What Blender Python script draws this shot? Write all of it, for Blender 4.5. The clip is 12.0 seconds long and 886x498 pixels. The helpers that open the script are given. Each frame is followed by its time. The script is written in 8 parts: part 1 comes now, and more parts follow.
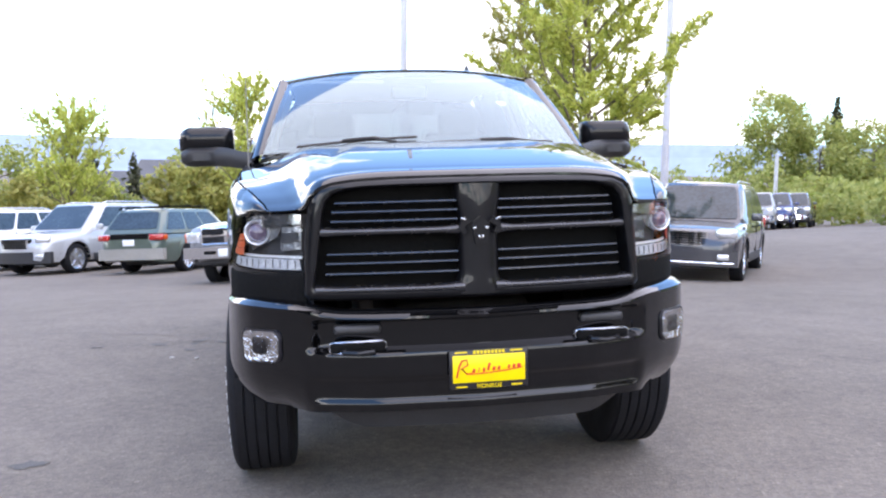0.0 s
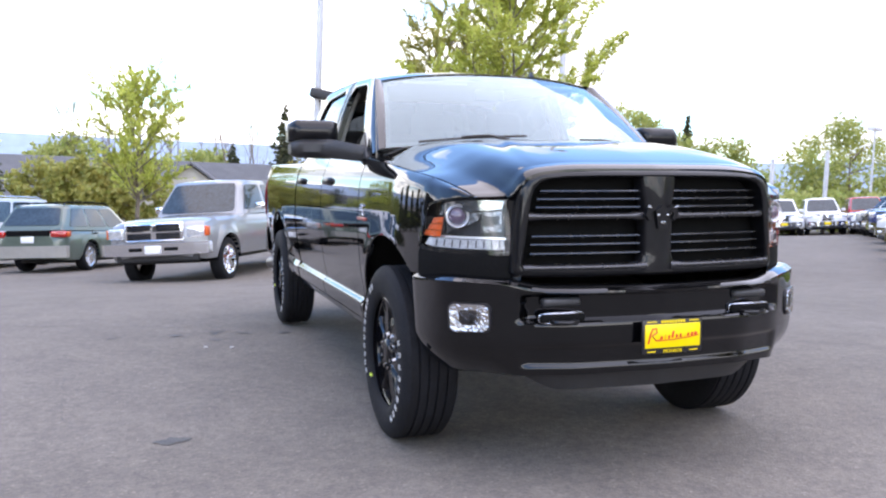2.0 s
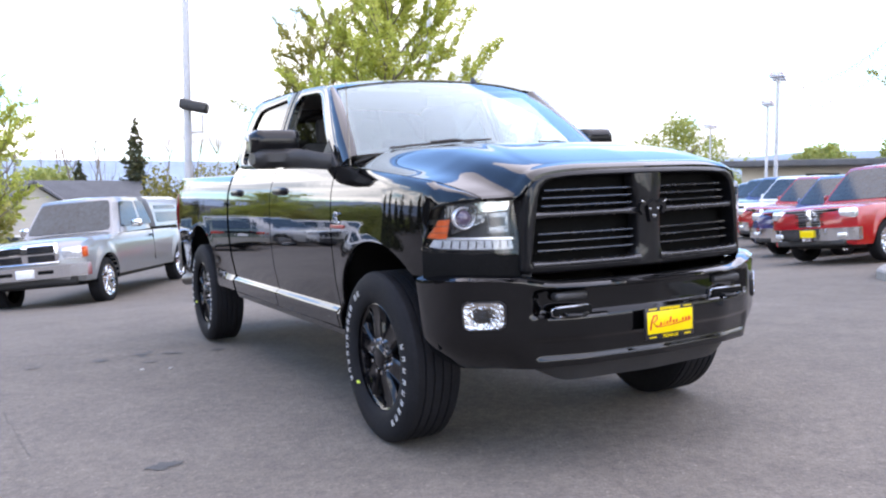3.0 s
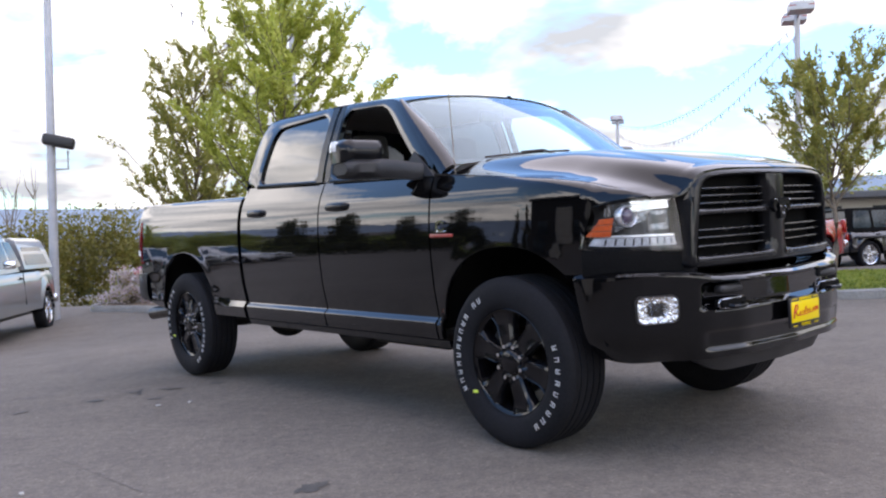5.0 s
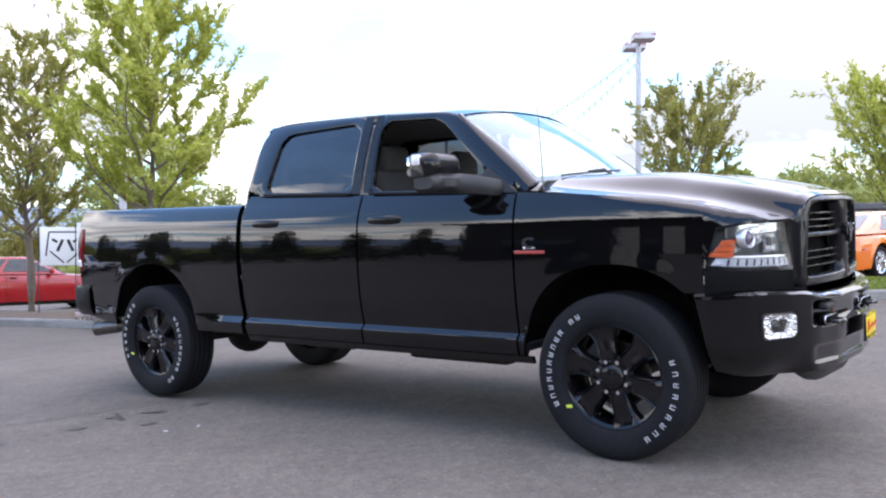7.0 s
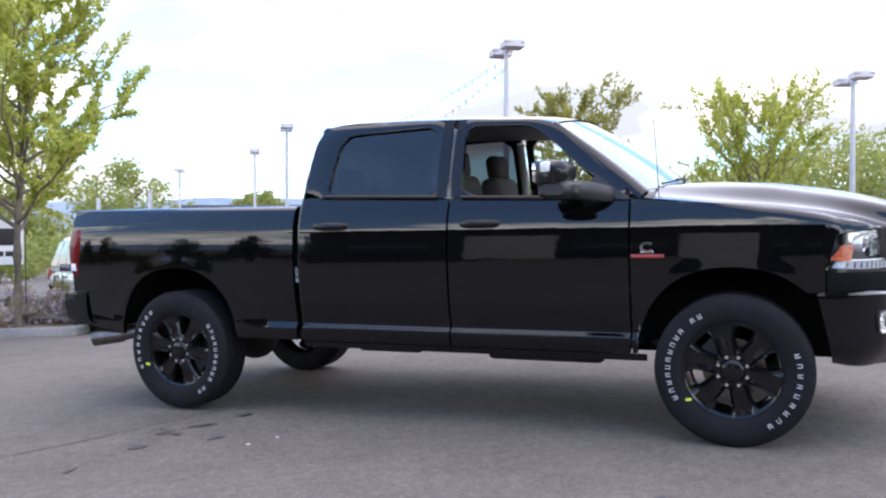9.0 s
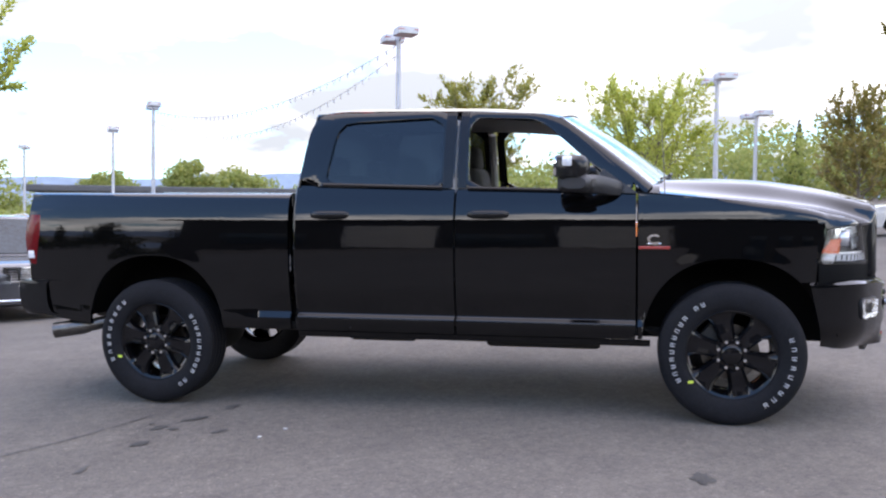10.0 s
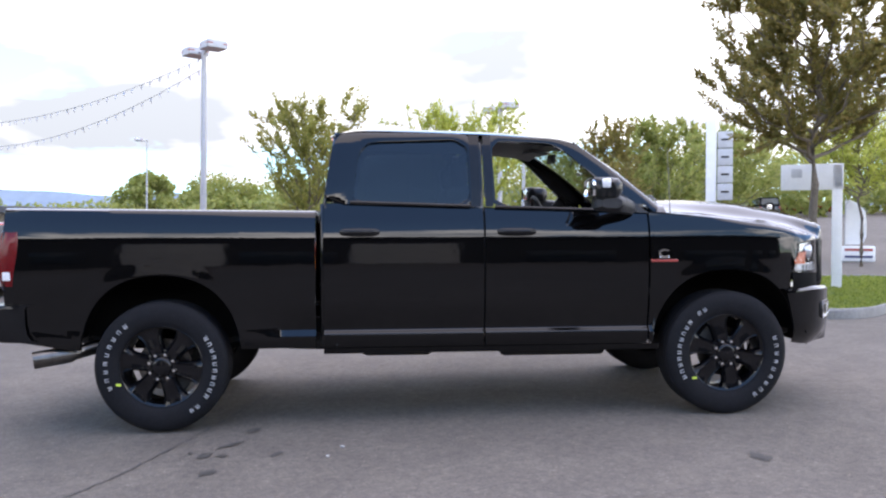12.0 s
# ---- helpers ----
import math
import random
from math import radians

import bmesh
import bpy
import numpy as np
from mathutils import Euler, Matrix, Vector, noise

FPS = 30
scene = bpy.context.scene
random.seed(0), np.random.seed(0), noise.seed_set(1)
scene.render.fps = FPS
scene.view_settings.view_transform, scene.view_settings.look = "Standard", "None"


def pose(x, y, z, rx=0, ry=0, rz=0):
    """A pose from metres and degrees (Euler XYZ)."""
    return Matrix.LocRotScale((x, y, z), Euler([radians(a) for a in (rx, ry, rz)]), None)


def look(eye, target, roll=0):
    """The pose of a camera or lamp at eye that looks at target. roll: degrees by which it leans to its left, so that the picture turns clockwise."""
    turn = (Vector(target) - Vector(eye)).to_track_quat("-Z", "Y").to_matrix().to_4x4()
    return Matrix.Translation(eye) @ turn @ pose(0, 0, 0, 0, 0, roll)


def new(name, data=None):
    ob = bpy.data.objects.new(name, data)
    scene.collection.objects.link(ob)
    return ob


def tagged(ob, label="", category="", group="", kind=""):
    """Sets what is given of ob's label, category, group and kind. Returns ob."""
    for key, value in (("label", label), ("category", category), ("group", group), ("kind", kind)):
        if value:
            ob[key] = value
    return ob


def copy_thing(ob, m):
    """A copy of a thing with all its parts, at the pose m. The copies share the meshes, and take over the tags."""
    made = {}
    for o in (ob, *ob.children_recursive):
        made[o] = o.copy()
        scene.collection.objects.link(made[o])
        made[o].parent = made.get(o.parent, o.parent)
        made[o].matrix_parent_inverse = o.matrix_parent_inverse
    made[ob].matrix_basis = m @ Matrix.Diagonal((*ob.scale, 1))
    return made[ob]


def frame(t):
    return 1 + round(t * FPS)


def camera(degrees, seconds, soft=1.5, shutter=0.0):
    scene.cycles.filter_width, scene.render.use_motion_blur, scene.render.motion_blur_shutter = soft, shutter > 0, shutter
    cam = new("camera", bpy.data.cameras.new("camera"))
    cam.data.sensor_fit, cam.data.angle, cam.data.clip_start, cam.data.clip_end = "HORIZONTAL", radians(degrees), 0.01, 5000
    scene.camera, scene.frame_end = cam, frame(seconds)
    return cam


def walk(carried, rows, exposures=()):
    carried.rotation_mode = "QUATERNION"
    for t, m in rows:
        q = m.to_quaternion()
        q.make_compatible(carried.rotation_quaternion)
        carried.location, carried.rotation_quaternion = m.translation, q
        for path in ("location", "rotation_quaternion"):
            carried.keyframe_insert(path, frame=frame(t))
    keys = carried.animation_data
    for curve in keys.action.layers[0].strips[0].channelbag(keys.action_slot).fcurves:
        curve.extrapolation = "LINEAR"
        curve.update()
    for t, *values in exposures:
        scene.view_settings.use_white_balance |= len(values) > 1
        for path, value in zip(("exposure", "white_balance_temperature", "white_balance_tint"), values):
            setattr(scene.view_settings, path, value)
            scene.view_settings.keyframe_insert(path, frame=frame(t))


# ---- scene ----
cam = camera(55.0, 12.0, soft=2.2)
# The lot slopes: the truck's own upright leans from the true one. Rows are in the truck's axes.
TILT = Vector((0.037, -0.012, 1.0)).normalized().rotation_difference(Vector((0, 0, 1))).to_matrix().to_4x4()
PATH = [
    (0, (-0.618, -3.95, 1.31), (-0.305, -1.982, 1.14), -1.5),
    (0.5, (-0.896, -4.027, 1.303), (-0.518, -2.073, 1.103), -0.3),
    (1, (-1.239, -3.981, 1.321), (-0.724, -2.055, 1.152), -0.9),
    (1.5, (-1.628, -4.008, 1.309), (-1.018, -2.112, 1.137), -0.5),
    (2, (-2.007, -4.025, 1.265), (-1.371, -2.136, 1.105), -0.0),
    (2.5, (-2.323, -3.923, 1.297), (-1.555, -2.088, 1.093), -2.4),
    (3, (-2.629, -3.837, 1.263), (-1.684, -2.081, 1.113), -2.2),
    (3.5, (-3.006, -3.821, 1.253), (-1.947, -2.13, 1.11), -2.0),
    (3.7, (-3.149, -3.73, 1.226), (-2.063, -2.053, 1.135), -2.5),
    (5.5, (-4.153, -2.782, 1.146), (-2.772, -1.338, 1.063), -2.7),
    (6, (-4.48, -2.572, 1.18), (-3.002, -1.228, 1.087), -1.9),
    (6.5, (-4.75, -2.222, 1.198), (-3.186, -0.978, 1.106), -1.2),
    (7, (-4.9, -1.838, 1.261), (-3.282, -0.665, 1.188), -2.0),
    (7.2, (-4.979, -1.703, 1.268), (-3.338, -0.561, 1.216), -1.0),
    (8.8, (-5.73, -0.49, 1.347), (-3.91, 0.332, 1.253), -1.4),
    (9, (-5.836, -0.328, 1.353), (-3.991, 0.439, 1.261), -1.5),
    (9.5, (-6.051, 0.075, 1.377), (-4.138, 0.644, 1.251), -0.8),
    (10, (-6.191, 0.569, 1.403), (-4.244, 1.007, 1.27), -0.5),
    (10.5, (-6.367, 1.015, 1.401), (-4.395, 1.335, 1.293), -0.7),
    (11, (-6.514, 1.475, 1.408), (-4.525, 1.634, 1.267), -0.3),
    (11.5, (-6.521, 1.987, 1.417), (-4.525, 2.008, 1.306), 0.7),
    (12, (-6.563, 2.458, 1.4), (-4.573, 2.28, 1.311), -0.1),
]
walk(cam, [(t, TILT @ look(eye, target, roll)) for t, eye, target, roll in PATH],
     exposures=[(0, 0.68, 10800, 14), (1.5, 0.61, 10800, 14), (3.5, 0.51, 10800, 14), (5.5, -0.12, 11400, 15), (6.5, 0.42, 10800, 14), (9.0, 0.34, 10800, 14), (12, 0.29, 10800, 14)])

# ---- world and light ----
SUN_AZ, SUN_EL = radians(125), radians(73)  # from +y towards +x


def make_world():
    w = bpy.data.worlds.new("sky")
    scene.world = w
    w.use_nodes = True
    nt = w.node_tree
    nt.nodes.clear()
    n, l = nt.nodes.new, nt.links.new
    out, bg = n("ShaderNodeOutputWorld"), n("ShaderNodeBackground")
    sky = n("ShaderNodeTexSky")
    sky.sky_type, sky.sun_disc = "NISHITA", False
    sky.sun_elevation, sky.sun_rotation = SUN_EL, SUN_AZ
    sky.altitude, sky.air_density, sky.dust_density, sky.ozone_density = 50, 1.0, 0.0, 3.0
    gain = n("ShaderNodeVectorMath")
    gain.operation = "MULTIPLY"
    gain.inputs[1].default_value = (0.29, 0.48, 0.70)
    l(sky.outputs[0], gain.inputs[0])
    tc, sep = n("ShaderNodeTexCoord"), n("ShaderNodeSeparateXYZ")
    l(tc.outputs["Generated"], sep.inputs[0])
    # clouds lie on a flat layer: direction over height
    up = n("ShaderNodeMath")
    up.operation = "MAXIMUM"
    up.inputs[1].default_value = 0.02
    l(sep.outputs["Z"], up.inputs[0])
    add = n("ShaderNodeMath")
    add.inputs[1].default_value = 0.22
    l(up.outputs[0], add.inputs[0])
    div = n("ShaderNodeVectorMath")
    div.operation = "DIVIDE"
    cmb = n("ShaderNodeCombineXYZ")
    for k in range(3):
        l(add.outputs[0], cmb.inputs[k])
    l(tc.outputs["Generated"], div.inputs[0])
    l(cmb.outputs[0], div.inputs[1])
    big, fine = n("ShaderNodeTexNoise"), n("ShaderNodeTexNoise")
    big.inputs["Scale"].default_value, big.inputs["Detail"].default_value = 1.25, 7.0
    big.inputs["Roughness"].default_value, big.inputs["Distortion"].default_value = 0.55, 0.25
    fine.inputs["Scale"].default_value, fine.inputs["Detail"].default_value = 1.7, 4.0
    for t in (big, fine):
        l(div.outputs[0], t.inputs["Vector"])
    ramp = n("ShaderNodeValToRGB")
    ramp.color_ramp.elements[0].position, ramp.color_ramp.elements[1].position = 0.41, 0.50
    high, less = n("ShaderNodeMapRange"), n("ShaderNodeMath")
    high.interpolation_type, less.operation = "SMOOTHSTEP", "SUBTRACT"
    for k, v in zip(("From Min", "From Max", "To Min", "To Max"), (0.26, 0.52, 0.0, 0.30)):
        high.inputs[k].default_value = v
    l(up.outputs[0], high.inputs["Value"])
    l(big.outputs["Fac"], less.inputs[0]), l(high.outputs[0], less.inputs[1])
    l(less.outputs[0], ramp.inputs[0])
    tone = n("ShaderNodeValToRGB")
    e = tone.color_ramp.elements
    e[0].position, e[0].color = 0.37, (0.60, 0.83, 1.30, 1)
    e[1].position, e[1].color = 0.60, (1.70, 2.10, 2.95, 1)
    l(fine.outputs["Fac"], tone.inputs[0])
    mix = n("ShaderNodeMix")
    mix.data_type = "RGBA"
    l(ramp.outputs[0], mix.inputs["Factor"])
    # clear air is palest overhead behind thin haze, deeper low down between the clouds
    deep, clear = n("ShaderNodeMapRange"), n("ShaderNodeVectorMath")
    clear.operation = "SCALE"
    for k, v in zip(("From Min", "From Max", "To Min", "To Max"), (0.05, 0.50, 0.52, 1.0)):
        deep.inputs[k].default_value = v
    l(up.outputs[0], deep.inputs["Value"])
    l(gain.outputs[0], clear.inputs[0]), l(deep.outputs[0], clear.inputs["Scale"])
    l(clear.outputs[0], mix.inputs["A"])
    # clouds away from the sun are lit full in the face, those towards it show their grey side
    away, face, lit = n("ShaderNodeVectorMath"), n("ShaderNodeMapRange"), n("ShaderNodeVectorMath")
    away.operation, lit.operation = "DOT_PRODUCT", "SCALE"
    away.inputs[1].default_value = (-0.90, -0.45, 0.0)
    for k, v in zip(("From Min", "From Max", "To Min", "To Max"), (-0.75, 0.9, 0.90, 2.50)):
        face.inputs[k].default_value = v
    l(tc.outputs["Generated"], away.inputs[0])
    l(away.outputs["Value"], face.inputs["Value"])
    # an overcast sky is brighter overhead than at the horizon
    rise, both = n("ShaderNodeMath"), n("ShaderNodeMath")
    rise.operation, both.operation = "MULTIPLY_ADD", "MULTIPLY"
    rise.inputs[1].default_value, rise.inputs[2].default_value = 0.95, 0.86
    l(up.outputs[0], rise.inputs[0])
    l(rise.outputs[0], both.inputs[0]), l(face.outputs[0], both.inputs[1])
    l(tone.outputs[0], lit.inputs[0]), l(both.outputs[0], lit.inputs["Scale"])
    l(lit.outputs[0], mix.inputs["B"])
    l(mix.outputs["Result"], bg.inputs[0])
    bg.inputs[1].default_value = 1.0
    l(bg.outputs[0], out.inputs[0])


make_world()
sun = new("sun", bpy.data.lights.new("sun", "SUN"))
sun.data.energy, sun.data.angle, sun.data.color = 2.7, radians(100), (1.0, 0.93, 0.84)
d = Vector((math.sin(SUN_AZ) * math.cos(SUN_EL), math.cos(SUN_AZ) * math.cos(SUN_EL), math.sin(SUN_EL)))
sun.matrix_basis = look(d * 60, (0, 0, 0))

# ---- materials ----


def mat(name, color, rough=0.5, metal=0.0, vary=0.0, scale=8.0, bump=0.0, bump_scale=60.0, coat=0.0, emit=0.0, spec=0.5, stretch=None, second=None):
    """A plain surface whose colour drifts at two scales, with fine relief."""
    m = bpy.data.materials.new(name)
    m.use_nodes = True
    nt = m.node_tree
    b = nt.nodes["Principled BSDF"]
    n, l = nt.nodes.new, nt.links.new
    b.inputs["Base Color"].default_value = (*color, 1)
    b.inputs["Roughness"].default_value, b.inputs["Metallic"].default_value = rough, metal
    b.inputs["Specular IOR Level"].default_value = spec
    b.inputs["Coat Weight"].default_value, b.inputs["Coat Roughness"].default_value = coat, 0.02
    if emit:
        b.inputs["Emission Color"].default_value, b.inputs["Emission Strength"].default_value = (*color, 1), emit
    tc = n("ShaderNodeTexCoord")
    src = tc.outputs["Object"]
    if stretch:
        mp = n("ShaderNodeMapping")
        mp.inputs["Scale"].default_value = stretch
        l(src, mp.inputs[0])
        src = mp.outputs[0]
    if vary:
        a, c = n("ShaderNodeTexNoise"), n("ShaderNodeTexNoise")
        a.inputs["Scale"].default_value, a.inputs["Detail"].default_value = scale, 4
        c.inputs["Scale"].default_value, c.inputs["Detail"].default_value = scale * 9, 3
        mx = n("ShaderNodeMath")
        l(src, a.inputs["Vector"]), l(src, c.inputs["Vector"])
        l(a.outputs["Fac"], mx.inputs[0]), l(c.outputs["Fac"], mx.inputs[1])
        half = n("ShaderNodeMath")
        half.operation = "MULTIPLY"
        half.inputs[1].default_value = 0.5
        l(mx.outputs[0], half.inputs[0])
        rp = n("ShaderNodeValToRGB")
        rp.color_ramp.elements[0].position, rp.color_ramp.elements[1].position = 0.35, 0.65
        lo = [max(0, v * (1 - vary)) for v in color]
        hi = list(second) if second else [min(1, v * (1 + vary)) for v in color]
        rp.color_ramp.elements[0].color, rp.color_ramp.elements[1].color = (*lo, 1), (*hi, 1)
        l(half.outputs[0], rp.inputs[0])
        l(rp.outputs[0], b.inputs["Base Color"])
        rr = n("ShaderNodeMapRange")
        rr.inputs["To Min"].default_value, rr.inputs["To Max"].default_value = max(0.02, rough * 0.8), min(1, rough * 1.2)
        l(a.outputs["Fac"], rr.inputs[0])
        l(rr.outputs[0], b.inputs["Roughness"])
    if bump:
        g, bp = n("ShaderNodeTexNoise"), n("ShaderNodeBump")
        g.inputs["Scale"].default_value, g.inputs["Detail"].default_value = bump_scale, 3
        l(src, g.inputs["Vector"])
        bp.inputs["Strength"].default_value, bp.inputs["Distance"].default_value = bump, 0.01
        l(g.outputs["Fac"], bp.inputs["Height"])
        l(bp.outputs[0], b.inputs["Normal"])
    return m


def glass(name, tint, gloss=1.0, rough=0.0, steep=4.0, dust_haze=0.0, sheen=(1, 1, 1)):
    """A thin pane: it lets light through, tinted, and mirrors more at a slant."""
    m = bpy.data.materials.new(name)
    m.use_nodes = True
    nt = m.node_tree
    nt.nodes.clear()
    n, l = nt.nodes.new, nt.links.new
    out, mx = n("ShaderNodeOutputMaterial"), n("ShaderNodeMixShader")
    tr, gl, lw = n("ShaderNodeBsdfTransparent"), n("ShaderNodeBsdfGlossy"), n("ShaderNodeLayerWeight")
    tr.inputs[0].default_value = (*tint, 1)
    gl.inputs["Roughness"].default_value, gl.inputs["Color"].default_value = rough, (*sheen, 1)
    pw, mr = n("ShaderNodeMath"), n("ShaderNodeMapRange")
    pw.operation = "POWER"
    pw.inputs[1].default_value = steep
    l(lw.outputs["Facing"], pw.inputs[0])
    mr.inputs["To Min"].default_value, mr.inputs["To Max"].default_value = 0.08 * gloss, 1.0
    l(pw.outputs[0], mr.inputs[0])
    l(mr.outputs[0], mx.inputs[0])
    l(tr.outputs[0], mx.inputs[1]), l(gl.outputs[0], mx.inputs[2])
    if dust_haze:
        # a thin uneven pale film, dusty, that stands in for sky glare on the screen
        film, over, tc = n("ShaderNodeBsdfDiffuse"), n("ShaderNodeMixShader"), n("ShaderNodeTexCoord")
        spots, mr2 = n("ShaderNodeTexNoise"), n("ShaderNodeMapRange")
        film.inputs[0].default_value = (0.66, 0.70, 0.70, 1)
        spots.inputs["Scale"].default_value, spots.inputs["Detail"].default_value = 5, 6
        l(tc.outputs["Object"], spots.inputs["Vector"])
        mr2.inputs["To Min"].default_value, mr2.inputs["To Max"].default_value = dust_haze * 0.7, dust_haze * 1.3
        l(spots.outputs["Fac"], mr2.inputs[0]), l(mr2.outputs[0], over.inputs[0])
        l(mx.outputs[0], over.inputs[1]), l(film.outputs[0], over.inputs[2])
        l(over.outputs[0], out.inputs[0])
    else:
        l(mx.outputs[0], out.inputs[0])
    return m


def lacquer(name, color, low, steep, rough=0.012):
    """Dark paint under clear lacquer, whose mirror gains strength towards a slant."""
    m = bpy.data.materials.new(name)
    m.use_nodes = True
    nt = m.node_tree
    b, out = nt.nodes["Principled BSDF"], nt.nodes["Material Output"]
    n, l = nt.nodes.new, nt.links.new
    b.inputs["Roughness"].default_value, b.inputs["Specular IOR Level"].default_value = 0.6, 0.0
    tc, flake = n("ShaderNodeTexCoord"), n("ShaderNodeTexNoise")
    flake.inputs["Scale"].default_value, flake.inputs["Detail"].default_value = 40, 5
    l(tc.outputs["Object"], flake.inputs["Vector"])
    rp = n("ShaderNodeValToRGB")
    rp.color_ramp.elements[0].color, rp.color_ramp.elements[1].color = (*(v * 0.7 for v in color), 1), (*(v * 1.3 for v in color), 1)
    l(flake.outputs["Fac"], rp.inputs[0])
    l(rp.outputs[0], b.inputs["Base Color"])
    lw, pw, mr = n("ShaderNodeLayerWeight"), n("ShaderNodeMath"), n("ShaderNodeMapRange")
    pw.operation, pw.inputs[1].default_value = "POWER", steep
    lw.inputs["Blend"].default_value = 0.5
    l(lw.outputs["Facing"], pw.inputs[0])
    l(pw.outputs[0], mr.inputs[0])
    mr.inputs["To Min"].default_value, mr.inputs["To Max"].default_value = low, 0.86
    gl, mx = n("ShaderNodeBsdfGlossy"), n("ShaderNodeMixShader")
    gl.inputs["Color"].default_value = (0.97, 0.98, 1.0, 1)
    dust_haze, dr = n("ShaderNodeTexNoise"), n("ShaderNodeMapRange")
    dust_haze.inputs["Scale"].default_value, dust_haze.inputs["Detail"].default_value = 3, 6
    l(tc.outputs["Object"], dust_haze.inputs["Vector"])
    dr.inputs["To Min"].default_value, dr.inputs["To Max"].default_value = rough, rough * 5
    l(dust_haze.outputs["Fac"], dr.inputs[0])
    l(dr.outputs[0], gl.inputs["Roughness"])
    wave, bp = n("ShaderNodeTexNoise"), n("ShaderNodeBump")
    wave.inputs["Scale"].default_value, wave.inputs["Detail"].default_value = 6, 2
    l(tc.outputs["Object"], wave.inputs["Vector"])
    bp.inputs["Strength"].default_value, bp.inputs["Distance"].default_value = 0.06, 0.01
    l(wave.outputs["Fac"], bp.inputs["Height"])
    l(bp.outputs[0], gl.inputs["Normal"])
    l(mr.outputs[0], mx.inputs[0])
    l(b.outputs[0], mx.inputs[1]), l(gl.outputs[0], mx.inputs[2])
    l(mx.outputs[0], out.inputs[0])
    return m


PAINT = lacquer("black_blue_paint", (0.0016, 0.0016, 0.0019), 0.040, 2.95)
TRIM = mat("black_gloss_trim", (0.006, 0.006, 0.007), rough=0.33, coat=0.5, vary=0.2, scale=20, spec=0.1)
PLASTIC = mat("black_textured_plastic", (0.022, 0.022, 0.024), rough=0.5, vary=0.25, scale=20, bump=0.12, bump_scale=400)
RUBBER = mat("tyre_rubber", (0.0105, 0.0105, 0.0125), rough=0.75, spec=0.18, vary=0.35, scale=10, bump=0.2, bump_scale=120)
LETTER = mat("raised_white_letter", (0.52, 0.52, 0.52), rough=0.7, vary=0.2, scale=60)
WHEEL = mat("gloss_black_wheel", (0.004, 0.004, 0.005), rough=0.14, spec=0.3, coat=0.25, vary=0.2, scale=20)
CHROME = mat("chrome", (0.82, 0.83, 0.85), rough=0.07, metal=1.0, vary=0.06, scale=30)
STEEL = mat("brushed_exhaust_steel", (0.17, 0.16, 0.15), rough=0.35, metal=1.0, vary=0.25, scale=20)
UNDER = mat("underbody_black", (0.018, 0.017, 0.016), rough=0.7, vary=0.4, scale=9, bump=0.3, bump_scale=50)
LINER = mat("wheel_well_liner", (0.005, 0.005, 0.005), rough=0.95, spec=0.1, vary=0.3, scale=9, bump=0.2, bump_scale=80)
AMBER = mat("amber_lens", (0.62, 0.075, 0.003), rough=0.3, coat=0.2, vary=0.25, scale=60, bump=0.5, bump_scale=120)
REDLENS = mat("red_lens", (0.16, 0.003, 0.006), rough=0.12, spec=0.2, coat=0.4, vary=0.3, scale=50, bump=0.3, bump_scale=100)
WHITELENS = mat("white_lamp_lens", (0.78, 0.79, 0.80), rough=0.15, coat=1.0, vary=0.15, scale=60)
REFLECT = mat("lamp_reflector", (0.60, 0.61, 0.64), rough=0.15, metal=1.0, vary=0.3, scale=35, bump=1.0, bump_scale=55)
LENSDARK = mat("lamp_housing_dark", (0.035, 0.036, 0.040), rough=0.3, vary=0.4, scale=40)
YELLOW = mat("yellow_plate", (0.86, 0.60, 0.01), rough=0.35, vary=0.06, scale=20)
SCRIPT = mat("red_print", (0.62, 0.03, 0.015), rough=0.4, vary=0.1, scale=40)
FRAMEBLACK = mat("plate_frame_black", (0.014, 0.013, 0.016), rough=0.3, vary=0.2, scale=30)
REDBADGE = mat("red_badge", (0.42, 0.05, 0.04), rough=0.3, coat=0.5, vary=0.1, scale=60)
SEAT = mat("black_seat_cloth", (0.035, 0.034, 0.034), rough=0.85, vary=0.25, scale=20, bump=0.2, bump_scale=300)
DASH = mat("dark_dashboard", (0.03, 0.03, 0.031), rough=0.6, vary=0.2, scale=15, bump=0.15, bump_scale=300)
HEADLINER = mat("grey_headliner", (0.42, 0.41, 0.40), rough=0.9, vary=0.1, scale=12, bump=0.1, bump_scale=300)
PAPER = mat("white_paper", (0.78, 0.78, 0.76), rough=0.7, vary=0.08, scale=20)
PAINTDOT = mat("lime_paint_mark", (0.65, 0.80, 0.10), rough=0.6, vary=0.2, scale=80)
GLASS = glass("windscreen_glass", (0.55, 0.62, 0.60), 1.5, rough=0.03, steep=3.4, dust_haze=0.06, sheen=(0.74, 0.93, 1.0))
PROJ = mat("projector_glass", (0.10, 0.07, 0.11), rough=0.05, coat=1.0, vary=0.3, scale=60)
CLEAR = glass("clear_lamp_cover", (0.93, 0.95, 0.96), 0.35, steep=5.0)
PRIVACY = glass("tinted_privacy_glass", (0.07, 0.08, 0.09), 0.65, steep=3.0)
MIRRORGLASS = mat("mirror_glass", (0.85, 0.87, 0.88), rough=0.02, metal=1.0, vary=0.03, scale=10)

# ---- mesh helpers ----


